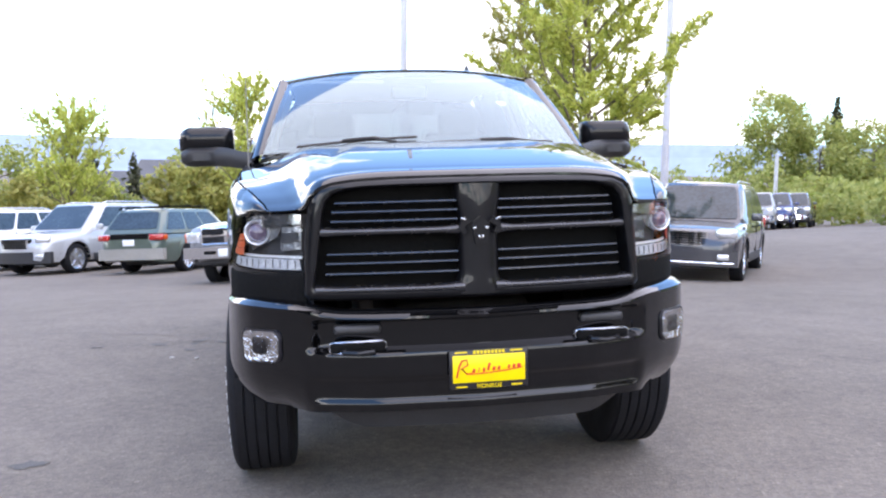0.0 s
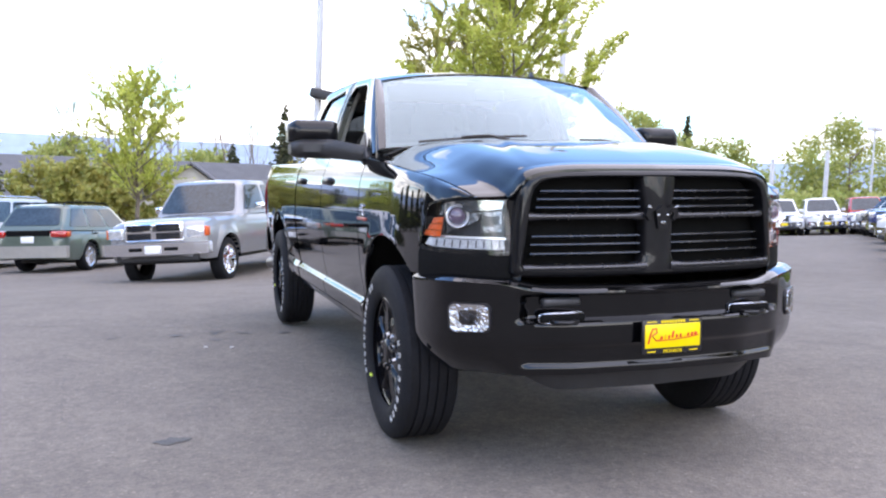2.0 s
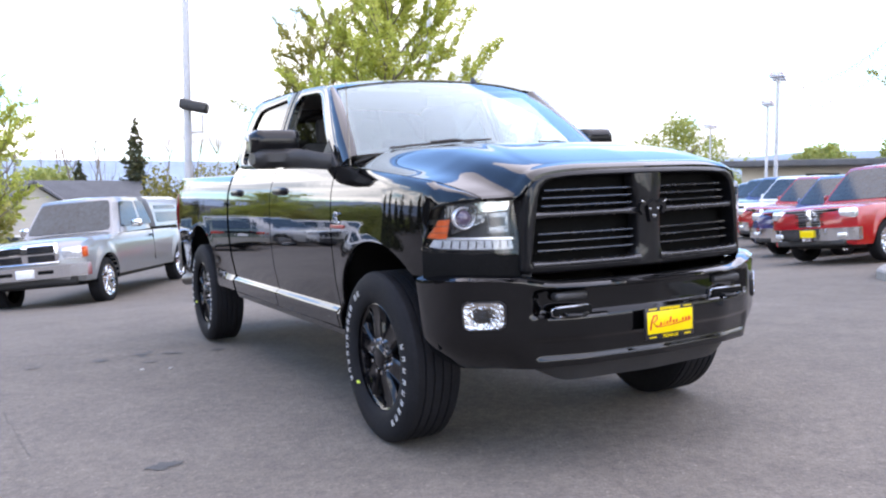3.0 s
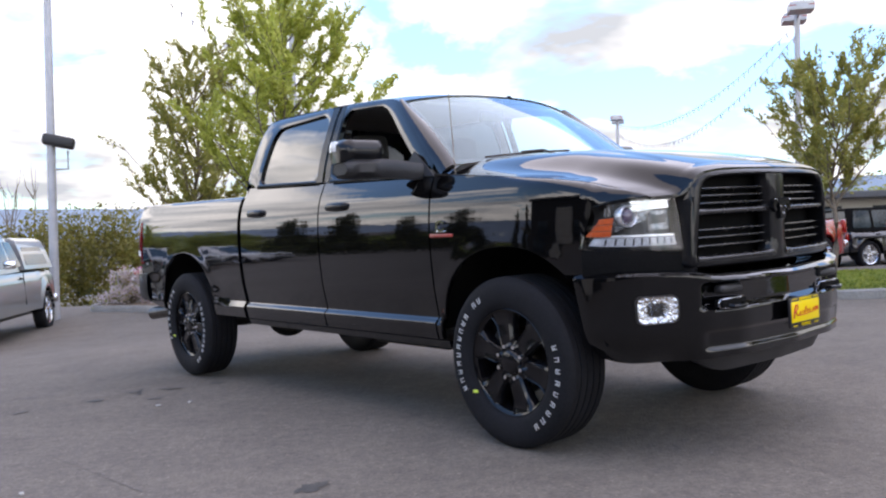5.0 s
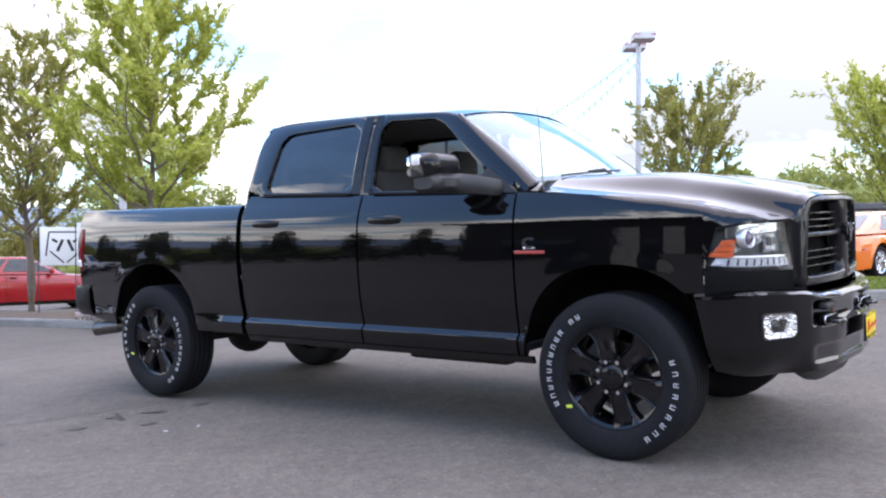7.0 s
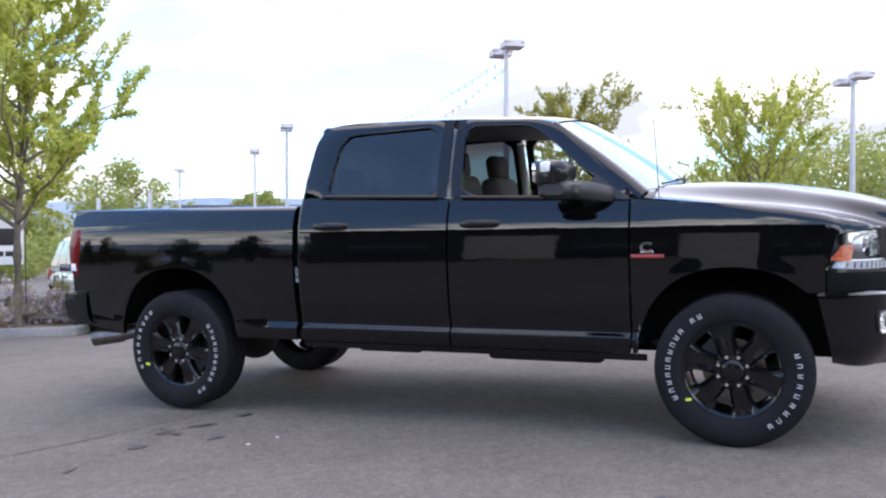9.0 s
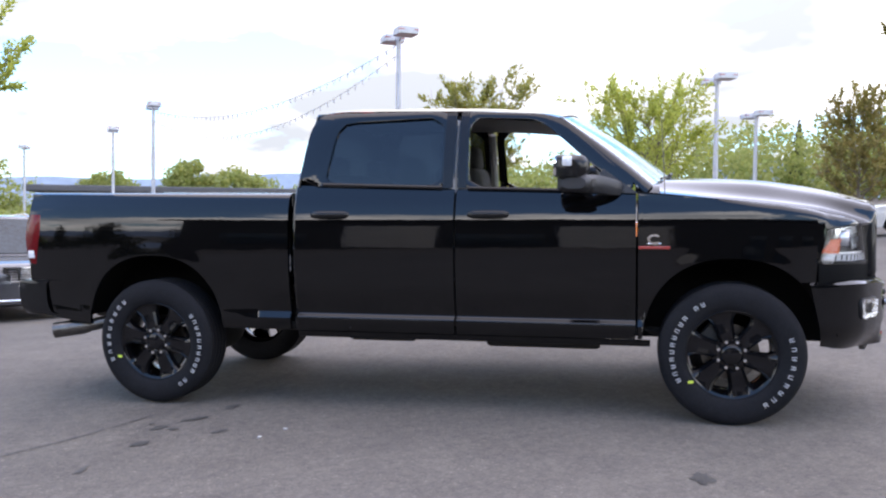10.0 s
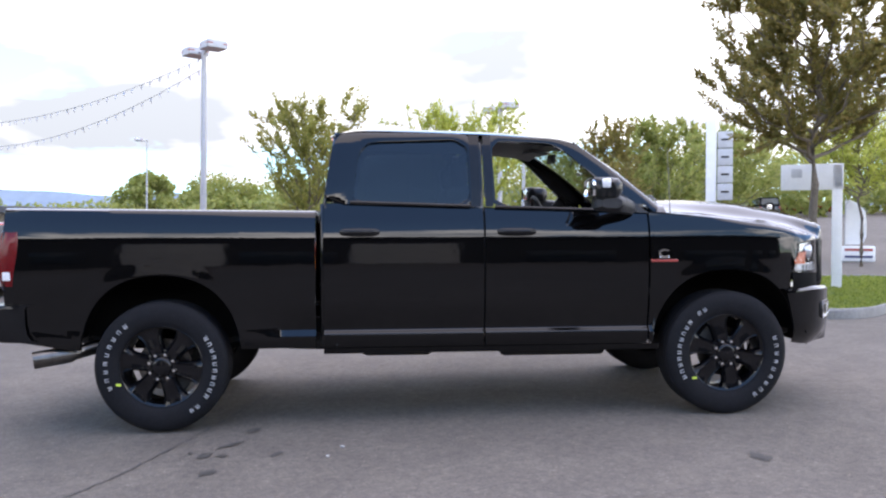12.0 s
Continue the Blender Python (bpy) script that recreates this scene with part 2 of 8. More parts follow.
def part(name, bm, material, parent=None, label="", smooth=38, fix=True):
    """Links a bmesh as one mesh object, under a thing or a part."""
    if fix:
        bmesh.ops.recalc_face_normals(bm, faces=bm.faces)
    me = bpy.data.meshes.new(name)
    bm.to_mesh(me)
    bm.free()
    if smooth:
        me.polygons.foreach_set("use_smooth", [True] * len(me.polygons))
        me.set_sharp_from_angle(angle=radians(smooth))
    me.materials.append(material)
    ob = new(name, me)
    if parent:
        ob.parent = parent
    if label:
        ob["label"] = label
    return ob


def thing(name, label, category, m=None, group="", kind=""):
    ob = new(name)
    ob.empty_display_size = 0.2
    if m is not None:
        ob.matrix_basis = m
    return tagged(ob, label, category, group, kind)


def again(ob, parent, m=None):
    """Another object on the same mesh, under the parent."""
    o = new(ob.name.split(".")[0], ob.data)
    o.parent = parent
    if m is not None:
        o.matrix_basis = m
    if "label" in ob:
        o["label"] = ob["label"]
    return o


def sheet(bm, rows, loop=False):
    """Quads over a table of points; loop joins the last column to the first."""
    vs = [[bm.verts.new(p) for p in r] for r in rows]
    for a, b in zip(vs, vs[1:]):
        k = len(a)
        for i in range(k if loop else k - 1):
            q = (a[i], a[(i + 1) % k], b[(i + 1) % k], b[i])
            if len(set(q)) == 4:
                bm.faces.new(q)
    return vs


def thick(bm, vec):
    """Folds the open edges of a sheet inwards, so that it shows a thickness."""
    edges = [e for e in bm.edges if len(e.link_faces) == 1]
    made = bmesh.ops.extrude_edge_only(bm, edges=edges)["geom"]
    for v in made:
        if isinstance(v, bmesh.types.BMVert):
            v.co += vec(v.co) if callable(vec) else Vector(vec)


def box(bm, c, s, rot=None, bevel=0.0, seg=2):
    made = bmesh.ops.create_cube(bm, size=1)["verts"]
    m = Matrix.Translation(c) @ (rot.to_4x4() if rot else Matrix()) @ Matrix.Diagonal((*s, 1))
    bmesh.ops.transform(bm, matrix=m, verts=made)
    if bevel:
        edges = list({e for v in made for e in v.link_edges})
        bmesh.ops.bevel(bm, geom=edges, offset=bevel, segments=seg, affect="EDGES", profile=0.5)
    return made


def rod(bm, p0, p1, r0, r1=None, n=12, caps=True):
    p0, p1 = Vector(p0), Vector(p1)
    q = (p1 - p0).to_track_quat("Z", "Y").to_matrix()
    rings = []
    for p, r in ((p0, r0), (p1, r0 if r1 is None else r1)):
        rings.append([bm.verts.new(p + q @ Vector((r * math.cos(a), r * math.sin(a), 0))) for a in (2 * math.pi * i / n for i in range(n))])
    for i in range(n):
        bm.faces.new((rings[0][i], rings[0][(i + 1) % n], rings[1][(i + 1) % n], rings[1][i]))
    if caps:
        bm.faces.new(rings[0][::-1]), bm.faces.new(rings[1])


def tube(bm, pts, r, n=8):
    """A bent round bar through points; r is one radius or one a point."""
    pts = [Vector(p) for p in pts]
    rows = []
    for i, p in enumerate(pts):
        d = (pts[min(i + 1, len(pts) - 1)] - pts[max(i - 1, 0)]).normalized()
        q = d.to_track_quat("Z", "Y").to_matrix()
        rr = r[i] if isinstance(r, (list, tuple)) else r
        rows.append([p + q @ Vector((rr * math.cos(a), rr * math.sin(a), 0)) for a in (2 * math.pi * k / n for k in range(n))])
    vs = sheet(bm, rows, loop=True)
    bm.faces.new(vs[0][::-1]), bm.faces.new(vs[-1])


def lathe(bm, prof, n=48, c=(0, 0, 0), axis="x"):
    """Turns (radius, along) pairs about an axis through c."""
    rows = []
    for r, a in prof:
        ring = []
        for k in range(n):
            t = 2 * math.pi * k / n
            u, v = r * math.cos(t), r * math.sin(t)
            p = {"x": (a, u, v), "y": (u, a, v), "z": (u, v, a)}[axis]
            ring.append(Vector(c) + Vector(p))
        rows.append(ring)
    sheet(bm, rows, loop=True)


def lerp(a, b, t):
    return a + (b - a) * t


def curve(x, pts):
    """A softened line through (x, value) pairs."""
    xs, vs = [p[0] for p in pts], [p[1] for p in pts]
    w = 0.04 * (xs[-1] - xs[0])
    return float(np.mean([np.interp(x + k * w, xs, vs) for k in (-1, -0.5, 0, 0.5, 1)]))


def smooth01(t):
    t = min(1, max(0, t))
    return t * t * (3 - 2 * t)


def resample(poly, n, rounds=2):
    """n points evenly along a closed outline with softened corners."""
    p = [Vector(q) for q in poly]
    for _ in range(rounds):
        p = [v for a, b in zip(p, p[1:] + p[:1]) for v in (a.lerp(b, 0.12 if rounds < 2 else 0.18), a.lerp(b, 0.88 if rounds < 2 else 0.82))]
    seg = [(b - a).length for a, b in zip(p, p[1:] + p[:1])]
    total, out, i, run = sum(seg), [], 0, 0.0
    for k in range(n):
        want = total * k / n
        while run + seg[i] < want:
            run += seg[i]
            i += 1
        out.append(p[i].lerp(p[(i + 1) % len(p)], (want - run) / seg[i]))
    return out

# ---- ground ----


def ground_z(x, y):
    """The height of the sloping lot: level planes near the truck, falling away behind it."""
    cx = min(90.0, max(-40.0, x))
    cy = min(120.0, max(-70.0, y))
    z = 0.037 * cx - 0.012 * cy
    right = np.interp(cy, (1.6, 3.8, 4.6, 7, 10, 13, 20, 50, 90), (0, -0.097, -0.115, -0.19, -0.42, -0.46, -0.50, -2.3, -4.0))
    left = np.interp(cy, (1.6, 3.8, 4.6, 7, 10, 13, 17, 50, 90), (0, -0.032, -0.05, -0.16, -0.42, -0.62, -0.80, -2.4, -4.0))
    z += float(np.interp(cx, (-1, 3), (left, right)) + np.interp(cx, (1.6, 3, 8, 30, 60), (0, -0.05, -0.36, -0.36, 0)))
    z -= 0.42 * math.exp(-((cx - 25) / 5.0) ** 2 - ((cy - 8) / 3.6) ** 2)
    z += 0.030 * (max(0.0, -cy - 6.0) ** 2 / (max(0.0, -cy - 6.0) + 4.0))
    return z


def stand(x, y, heading, lift=0.0):
    """A pose on the ground whose local -y points along the heading, in degrees from +y towards +x, and which lies with the slope."""
    e = 0.8
    nx, ny = (ground_z(x - e, y) - ground_z(x + e, y)) / (2 * e), (ground_z(x, y - e) - ground_z(x, y + e)) / (2 * e)
    up = Vector((nx, ny, 1)).normalized()
    tilt = Vector((0, 0, 1)).rotation_difference(up).to_matrix().to_4x4()
    return Matrix.Translation((x, y, ground_z(x, y) + lift)) @ tilt @ pose(0, 0, 0, 0, 0, 180 - heading)


def asphalt():
    """Worn asphalt: drifting tone, blotches, and small stones, some pale, in a dark binder."""
    m = bpy.data.materials.new("worn_asphalt")
    m.use_nodes = True
    nt = m.node_tree
    b = nt.nodes["Principled BSDF"]
    n, l = nt.nodes.new, nt.links.new
    tc = n("ShaderNodeTexCoord")

    def noise_at(scale, detail, lo, hi, dark, light, rough=0.55):
        t, r = n("ShaderNodeTexNoise"), n("ShaderNodeValToRGB")
        t.inputs["Scale"].default_value, t.inputs["Detail"].default_value, t.inputs["Roughness"].default_value = scale, detail, rough
        l(tc.outputs["Object"], t.inputs["Vector"])
        r.color_ramp.elements[0].position, r.color_ramp.elements[1].position = lo, hi
        r.color_ramp.elements[0].color, r.color_ramp.elements[1].color = (*dark, 1), (*light, 1)
        l(t.outputs["Fac"], r.inputs[0])
        return t, r

    _, tone = noise_at(0.22, 5, 0.32, 0.68, (0.147, 0.127, 0.109), (0.178, 0.154, 0.134))
    _, blot = noise_at(2.2, 7, 0.30, 0.64, (0.84, 0.84, 0.85), (1.06, 1.06, 1.05), 0.65)
    _, wear = noise_at(17.0, 6, 0.36, 0.66, (0.84, 0.84, 0.84), (1.14, 1.13, 1.12), 0.7)
    grit = n("ShaderNodeTexVoronoi")
    grit.inputs["Scale"].default_value = 85
    l(tc.outputs["Object"], grit.inputs["Vector"])
    stone = n("ShaderNodeValToRGB")
    e = stone.color_ramp.elements
    e[0].color, e[1].position, e[1].color = (0.76, 0.76, 0.77, 1), 0.86, (1.08, 1.07, 1.06, 1)
    pale = stone.color_ramp.elements.new(0.95)
    pale.color = (1.48, 1.45, 1.40, 1)
    l(grit.outputs["Color"], stone.inputs[0])
    src = tone.outputs[0]
    for layer in (blot, wear, stone):
        q = n("ShaderNodeMix")
        q.data_type, q.blend_type = "RGBA", "MULTIPLY"
        q.inputs["Factor"].default_value = 1.0
        l(src, q.inputs["A"]), l(layer.outputs[0], q.inputs["B"])
        src = q.outputs["Result"]
    l(src, b.inputs["Base Color"])
    b.inputs["Roughness"].default_value = 0.88
    b.inputs["Specular IOR Level"].default_value = 0.25
    bp = n("ShaderNodeBump")
    bp.inputs["Strength"].default_value, bp.inputs["Distance"].default_value = 0.6, 0.006
    l(grit.outputs["Distance"], bp.inputs["Height"])
    l(bp.outputs[0], b.inputs["Normal"])
    return m


ASPHALT = asphalt()


def make_ground():
    bm = bmesh.new()
    def ticks(lo, hi):
        t = [-3000, -900, -400, -200, -130]
        return t + list(range(lo, -30, 3)) + [k * 1.5 for k in range(-20, 20)] + list(range(30, hi, 3)) + [130, 200, 400, 900, 3000]
    xs, ys = ticks(-90, 110), ticks(-90, 126)
    xs[-5:], ys[-5:] = [125, 200, 400, 900, 3000], [135, 200, 400, 900, 3000]
    sheet(bm, [[(x, y, ground_z(x, y)) for x in xs] for y in ys])
    ob = part("ground", bm, ASPHALT, smooth=80)
    tagged(ob, "sloping grey worn asphalt car lot", "ground", kind="structure")
    return ob


ground = make_ground()


STAIN = mat("dark_oil_stain", (0.062, 0.056, 0.050), rough=0.7, vary=0.5, scale=14)
CHALK = mat("pale_scrap", (0.40, 0.39, 0.37), rough=0.8, vary=0.2, scale=30)


def stain(x, y, a, b, turn, seed):
    """A ragged oil spot lying on the asphalt."""
    rng = np.random.default_rng(seed)
    k = 26
    r = 1 + 0.30 * np.convolve(rng.normal(size=k + 4), np.ones(3) / 3, "same")[2:k + 2] + rng.normal(size=k) * 0.14
    bm = bmesh.new()
    v = []
    for j in range(k):
        t = 2 * math.pi * j / k
        px, py = 0.8 * a * r[j] * math.cos(t), 0.8 * b * r[j] * math.sin(t)
        qx, qy = x + px * math.cos(turn) - py * math.sin(turn), y + px * math.sin(turn) + py * math.cos(turn)
        v.append(bm.verts.new((qx, qy, ground_z(qx, qy) + 0.004)))
    bm.faces.new(v)
    return part("oil_stain", bm, STAIN, ground, "dark oil spot on the asphalt")


for k, (x, y, a, b, turn) in enumerate(((-1.96, 0.235, 0.10, 0.075, 0.3), (-1.54, 3.41, 0.085, 0.05, -0.4), (-1.57, 3.30, 0.04, 0.03, 0), (-1.00, 3.20, 0.07, 0.05, -0.5), (-1.33, 3.29, 0.12, 0.03, -0.7), (-1.88, 3.33, 0.08, 0.045, -0.4), (-1.57, 2.99, 0.06, 0.03, -0.5), (-2.36, 3.37, 0.06, 0.025, 0.2), (-1.48, 3.50, 0.03, 0.02, 0))):
    stain(x, y, a, b, turn, 300 + k)


def crack(pts, seed, width=0.007):
    """A thin wandering crack in the asphalt, dusty and dark."""
    rng = np.random.default_rng(seed)
    fine = []
    for p, q in zip(pts, pts[1:]):
        n = max(2, int(math.dist(p, q) / 0.06))
        fine += [(lerp(p[0], q[0], k / n) + rng.normal() * 0.010, lerp(p[1], q[1], k / n) + rng.normal() * 0.010) for k in range(n)]
    rows = []
    for k, (x, y) in enumerate(fine):
        w = width * rng.uniform(0.3, 1.2)
        rows.append([Vector((x + s * w * 0.4, y + s * w, ground_z(x, y) + 0.003)) for s in (-1, 1)])
    bm = bmesh.new()
    sheet(bm, rows)
    return part("asphalt_crack", bm, STAIN, ground, "thin dark crack in the asphalt")


crack([(-4.2, 4.9), (-3.1, 4.35), (-2.12, 3.95), (-1.81, 3.79), (-1.40, 3.66), (-0.88, 3.49), (0.2, 3.2)], 5)
crack([(-3.6, -0.9), (-2.9, -0.3), (-2.5, 0.8), (-2.6, 1.9)], 6, 0.004)
for k, (x, y) in enumerate(((-1.67, 2.69), (-1.48, 2.61), (-2.9, 1.2), (-3.3, 0.4))):
    bm = bmesh.new()
    box(bm, (x, y, ground_z(x, y) + 0.006), (0.032, 0.02, 0.010), Matrix.Rotation(0.7 * k, 3, "Z"), 0.004)
    part("scrap", bm, CHALK, ground, "small pale scrap on the asphalt")

# ---- the black pickup ----
# Its own axes: x across (passenger side negative), y from the front axle to the rear, z up from the tyres' feet.
FA, RA, HUB, R_TYRE = 0.0, 3.79, 0.425, 0.425
truck = thing("pickup_truck", "glossy black crew cab pickup with black wheels and yellow dealer plate", "pickup truck", TILT)


def belt(y):
    return 1.386 + 0.032 * (y - 0.6)


def side_w(y, z):
    """Half the body's width at a height, with the swell of the wings and the ledge over the sill."""
    zs = (0.44, 0.50, 0.565, 0.592, 0.612, 0.66, 0.76, 0.80, 0.95, 1.08, 1.16, 1.22, 1.27, 1.31, 1.35, 1.40, 1.46)
    ws = (0.905, 0.928, 0.943, 0.944, 0.917, 0.925, 0.944, 0.949, 0.960, 0.961, 0.957, 0.952, 0.944, 0.934, 0.918, 0.893, 0.866)
    k = 0.006 if z < 0.66 else 0.006 + 0.036 * smooth01((z - 0.66) / 0.20)
    w = float(np.mean([np.interp(z + k * j, zs, ws) for j in (-1, -0.75, -0.5, -0.25, 0, 0.25, 0.5, 0.75, 1)]))
    # behind the rear wheel the ledge dies out
    w = lerp(w, max(w, float(np.interp(z, (0.44, 0.56, 0.76), (0.905, 0.932, 0.944)))), smooth01((y - 4.1) / 0.15) * smooth01((0.76 - z) / 0.06))
    # the ledge tapers out ahead of the rear wheel
    w = lerp(w, max(w, float(np.interp(z, (0.44, 0.56, 0.76), (0.905, 0.936, 0.944)))), smooth01((y - 2.85) / 0.4) * smooth01((4.1 - y) / 0.15) * smooth01((0.76 - z) / 0.06))
    for yc, lift in ((FA, 0.004), (RA, 0.004)):
        r = math.hypot(y - yc, z - HUB)
        f = smooth01((0.67 - r) / 0.10)
        w += lift * f
    if y < -0.1:
        w -= 0.31 * (-0.1 - y) ** 2
    if y > 4.4:
        w -= 0.08 * (y - 4.4) ** 2
    return w


def panel(name, ys, zlo, zhi, side, material=PAINT, nz=22, roll=(), parent=None, label="", ledge=False):
    """A skin on the body's side between two edges; roll continues it over the shoulder."""
    rows = []
    close = (0.50, 0.53, 0.56, 0.578, 0.586, 0.592, 0.598, 0.604, 0.610, 0.616, 0.624, 0.64, 0.67)
    for j in range(nz + 1 + (len(close) - 1 if ledge else 0)):
        rows.append([])
        for y in ys:
            z = lerp(zlo(y), zhi(y), j / nz)
            if ledge:
                z = close[j] if j < len(close) else lerp(close[-1], zhi(y), (j - len(close) + 1) / nz)
            rows[-1].append(Vector((side * side_w(y, z), y, z)))
    for f in roll:
        rows.append([Vector((side * f(y)[0], y, f(y)[1])) for y in ys])
    bm = bmesh.new()
    sheet(bm, rows)
    thick(bm, (-side * 0.03, 0, 0))
    return part(name, bm, material, parent or truck, label, smooth=30)


ARCH_N = 2.3  # the openings are a little squarer than a circle


def arch(y, yc, r, base):
    q = 1 - (abs(y - yc) / (0.905 * r)) ** ARCH_N
    return max(base, HUB + r * q ** (1 / ARCH_N)) if q > 0 else base


def arch_pt(yc, r, a):
    c, k = math.cos(a), 2 / ARCH_N
    return yc + 0.905 * r * math.copysign(abs(c) ** k, c), HUB + r * math.sin(a) ** k


def spread(a, b, n):
    return [lerp(a, b, k / n) for k in range(n + 1)]


SEAM_Y = (-0.736, -0.711, -0.676, -0.616, -0.535, -0.498, -0.428, -0.28, 0.1, 0.47, 0.56)
SEAM_X = (0.754, 0.763, 0.771, 0.796, 0.822, 0.836, 0.862, 0.893, 0.910, 0.905, 0.903)
SEAM_Z = (1.198, 1.208, 1.221, 1.242, 1.264, 1.275, 1.290, 1.312, 1.354, 1.392, 1.400)


def seam(y):
    """Half width and height of the line where bonnet and wing meet."""
    k = [0.03 * j for j in (-1, -0.5, 0, 0.5, 1)] if y > -0.66 else [0]
    return float(np.mean([np.interp(y + d, SEAM_Y, SEAM_X) for d in k])), float(np.mean([np.interp(y + d, SEAM_Y, SEAM_Z) for d in k]))


for side in (-1, 1):
    # front wing
    ys = sorted(spread(-0.470, 0.545, 34) + [arch_pt(FA, 0.575, a)[0] for a in spread(0.10, 2.60, 30)])
    low = lambda y: arch(y, FA, 0.575, 0.50 if y > 0 else 0.86)
    top = lambda y: seam(y)[1] - 0.040
    roll = [lambda y: (lerp(side_w(y, seam(y)[1] - 0.04), seam(y)[0], 0.22), seam(y)[1] - 0.020),
            lambda y: (lerp(side_w(y, seam(y)[1] - 0.04), seam(y)[0], 0.55), seam(y)[1] - 0.006),
            lambda y: (seam(y)[0] + 0.008, seam(y)[1] - 0.002), lambda y: (seam(y)[0] + 0.005, seam(y)[1] - 0.016)]
    panel("front_wing", ys, low, top, side, roll=roll)
    # doors
    panel("front_door_skin", spread(0.558, 1.668, 26), lambda y: 0.50, lambda y: belt(y), side, ledge=True)
    panel("rear_door_skin", spread(1.682, 2.742, 26), lambda y: 0.50, lambda y: belt(y), side, ledge=True)
    panel("sill", spread(0.47, 2.745, 20), lambda y: 0.455, lambda y: 0.494, side, nz=3)
    # bed side
    ys = sorted(spread(2.795, 4.76, 40) + [arch_pt(RA, 0.565, a)[0] for a in spread(0.10, 3.04, 34)])
    low = lambda y: arch(y, RA, 0.565, 0.50 if y < RA else lerp(0.50, 0.565, smooth01((y - 4.25) / 0.5)))
    top = lambda y: 1.375 + 0.010 * (y - 2.8)
    roll = [lambda y: (0.888, 1.392 + 0.010 * (y - 2.8)), lambda y: (0.872, 1.400 + 0.010 * (y - 2.8)),
            lambda y: (0.85, 1.404 + 0.010 * (y - 2.8)), lambda y: (0.815, 1.402 + 0.010 * (y - 2.8)), lambda y: (0.80, 1.38 + 0.010 * (y - 2.8))]
    panel("bed_side", ys, low, top, side, roll=roll)
    # arch lips
    for yc, r in ((FA, 0.575), (RA, 0.565)):
        bm = bmesh.new()
        rows = []
        for a in spread(0.16, math.pi - 0.16, 36):
            y, z = arch_pt(yc, r, a)
            w = side_w(y, z)
            c, s = math.cos(a), math.sin(a)
            rows.append([Vector((side * (w + dx), y + c * dr, z + s * dr)) for dx, dr in ((-0.030, 0.004), (-0.012, -0.004), (-0.003, -0.002), (-0.001, 0.001))])
        sheet(bm, rows)
        part("wheel_arch_lip", bm, PAINT, truck, smooth=50)
        bm = bmesh.new()
        lin = [[Vector((side * x, yc + 0.60 * math.cos(a), HUB + 0.60 * math.sin(a))) for x in (0.92, 0.8, 0.65, 0.45)] for a in spread(0.2, math.pi - 0.2, 24)]
        sheet(bm, lin)
        box(bm, (side * 0.50, yc, 0.75), (0.02, 1.18, 0.6))
        part("wheel_well", bm, LINER, truck)

# bonnet
NOSE_A = (0, 0.30, 0.45, 0.55, 0.63, 0.70, 0.77, 0.88, 1.0)
NOSE_X = (0, 0.37, 0.50, 0.56, 0.597, 0.613, 0.625, 0.69, 0.754)
NOSE_Y = (-0.900, -0.880, -0.868, -0.862, -0.858, -0.848, -0.822, -0.780, -0.736)
NOSE_Z = (1.316, 1.315, 1.304, 1.292, 1.270, 1.237, 1.205, 1.200, 1.198)


def hood_pt(u, v):
    a = abs(u)
    fx, fy, fz = (float(np.mean([np.interp(a + d, NOSE_A, t) for d in ((-0.06, -0.03, 0, 0.03, 0.06) if 0.07 < a < 0.93 else (0,))])) for t in (NOSE_X, NOSE_Y, NOSE_Z))
    late = smooth01((v - 0.45) / 0.55)
    y = lerp(0.34 + 0.13 * a * a, fy, v)
    ex, ez = seam(lerp(0.47, -0.736, v))
    x = ex * lerp(a, fx / 0.754, late)
    top = curve(v, ((0, 1.480), (0.25, 1.468), (0.5, 1.447), (0.7, 1.412), (0.85, 1.374), (0.95, 1.342), (0.985, 1.330), (1.0, 1.316))) if v < 0.97 else float(np.interp(v, (0.97, 0.985, 1), (1.3385, 1.331, 1.316)))
    rear = curve(a, ((0, 1), (0.55, 0.98), (0.72, 0.84), (0.82, 0.42), (0.90, 0.16), (1, 0))) if a < 1 else 0
    mid = curve(a, ((0, 1), (0.60, 1.0), (0.68, 0.95), (0.735, 0.76), (0.79, 0.42), (0.85, 0.17), (0.92, 0.06), (1, 0))) if a < 1 else 0
    front = (fz - 1.198) / 0.118
    prof = lerp(lerp(rear, mid, smooth01(v / 0.5)), front, smooth01((v - 0.40) / 0.60))
    z = lerp(ez, top, prof)
    z += 0.010 * smooth01((0.50 - a) / 0.06) * math.sin(math.pi * min(1, v * 1.05)) ** 0.7
    return Vector((math.copysign(x, u), y, z))


bm = bmesh.new()
sheet(bm, [[hood_pt(u, v) for u in spread(-1, 1, 80)] for v in spread(0, 0.94, 34) + [0.955, 0.97, 0.98, 0.99, 1.0]])
thick(bm, (0, 0, -0.014))
part("bonnet", bm, PAINT, truck, smooth=40)
# cowl under the windscreen
bm = bmesh.new()
sheet(bm, [[Vector((0.84 * u, lerp(0.34 + 0.12 * u * u, 0.46 + 0.05 * u * u, v), lerp(1.462, 1.475, v) - 0.055 * abs(u) ** 4)) for u in spread(-1, 1, 20)] for v in spread(0, 1, 3)])
thick(bm, (0, 0, -0.03))
part("cowl", bm, PLASTIC, truck)

# ---- cab ----


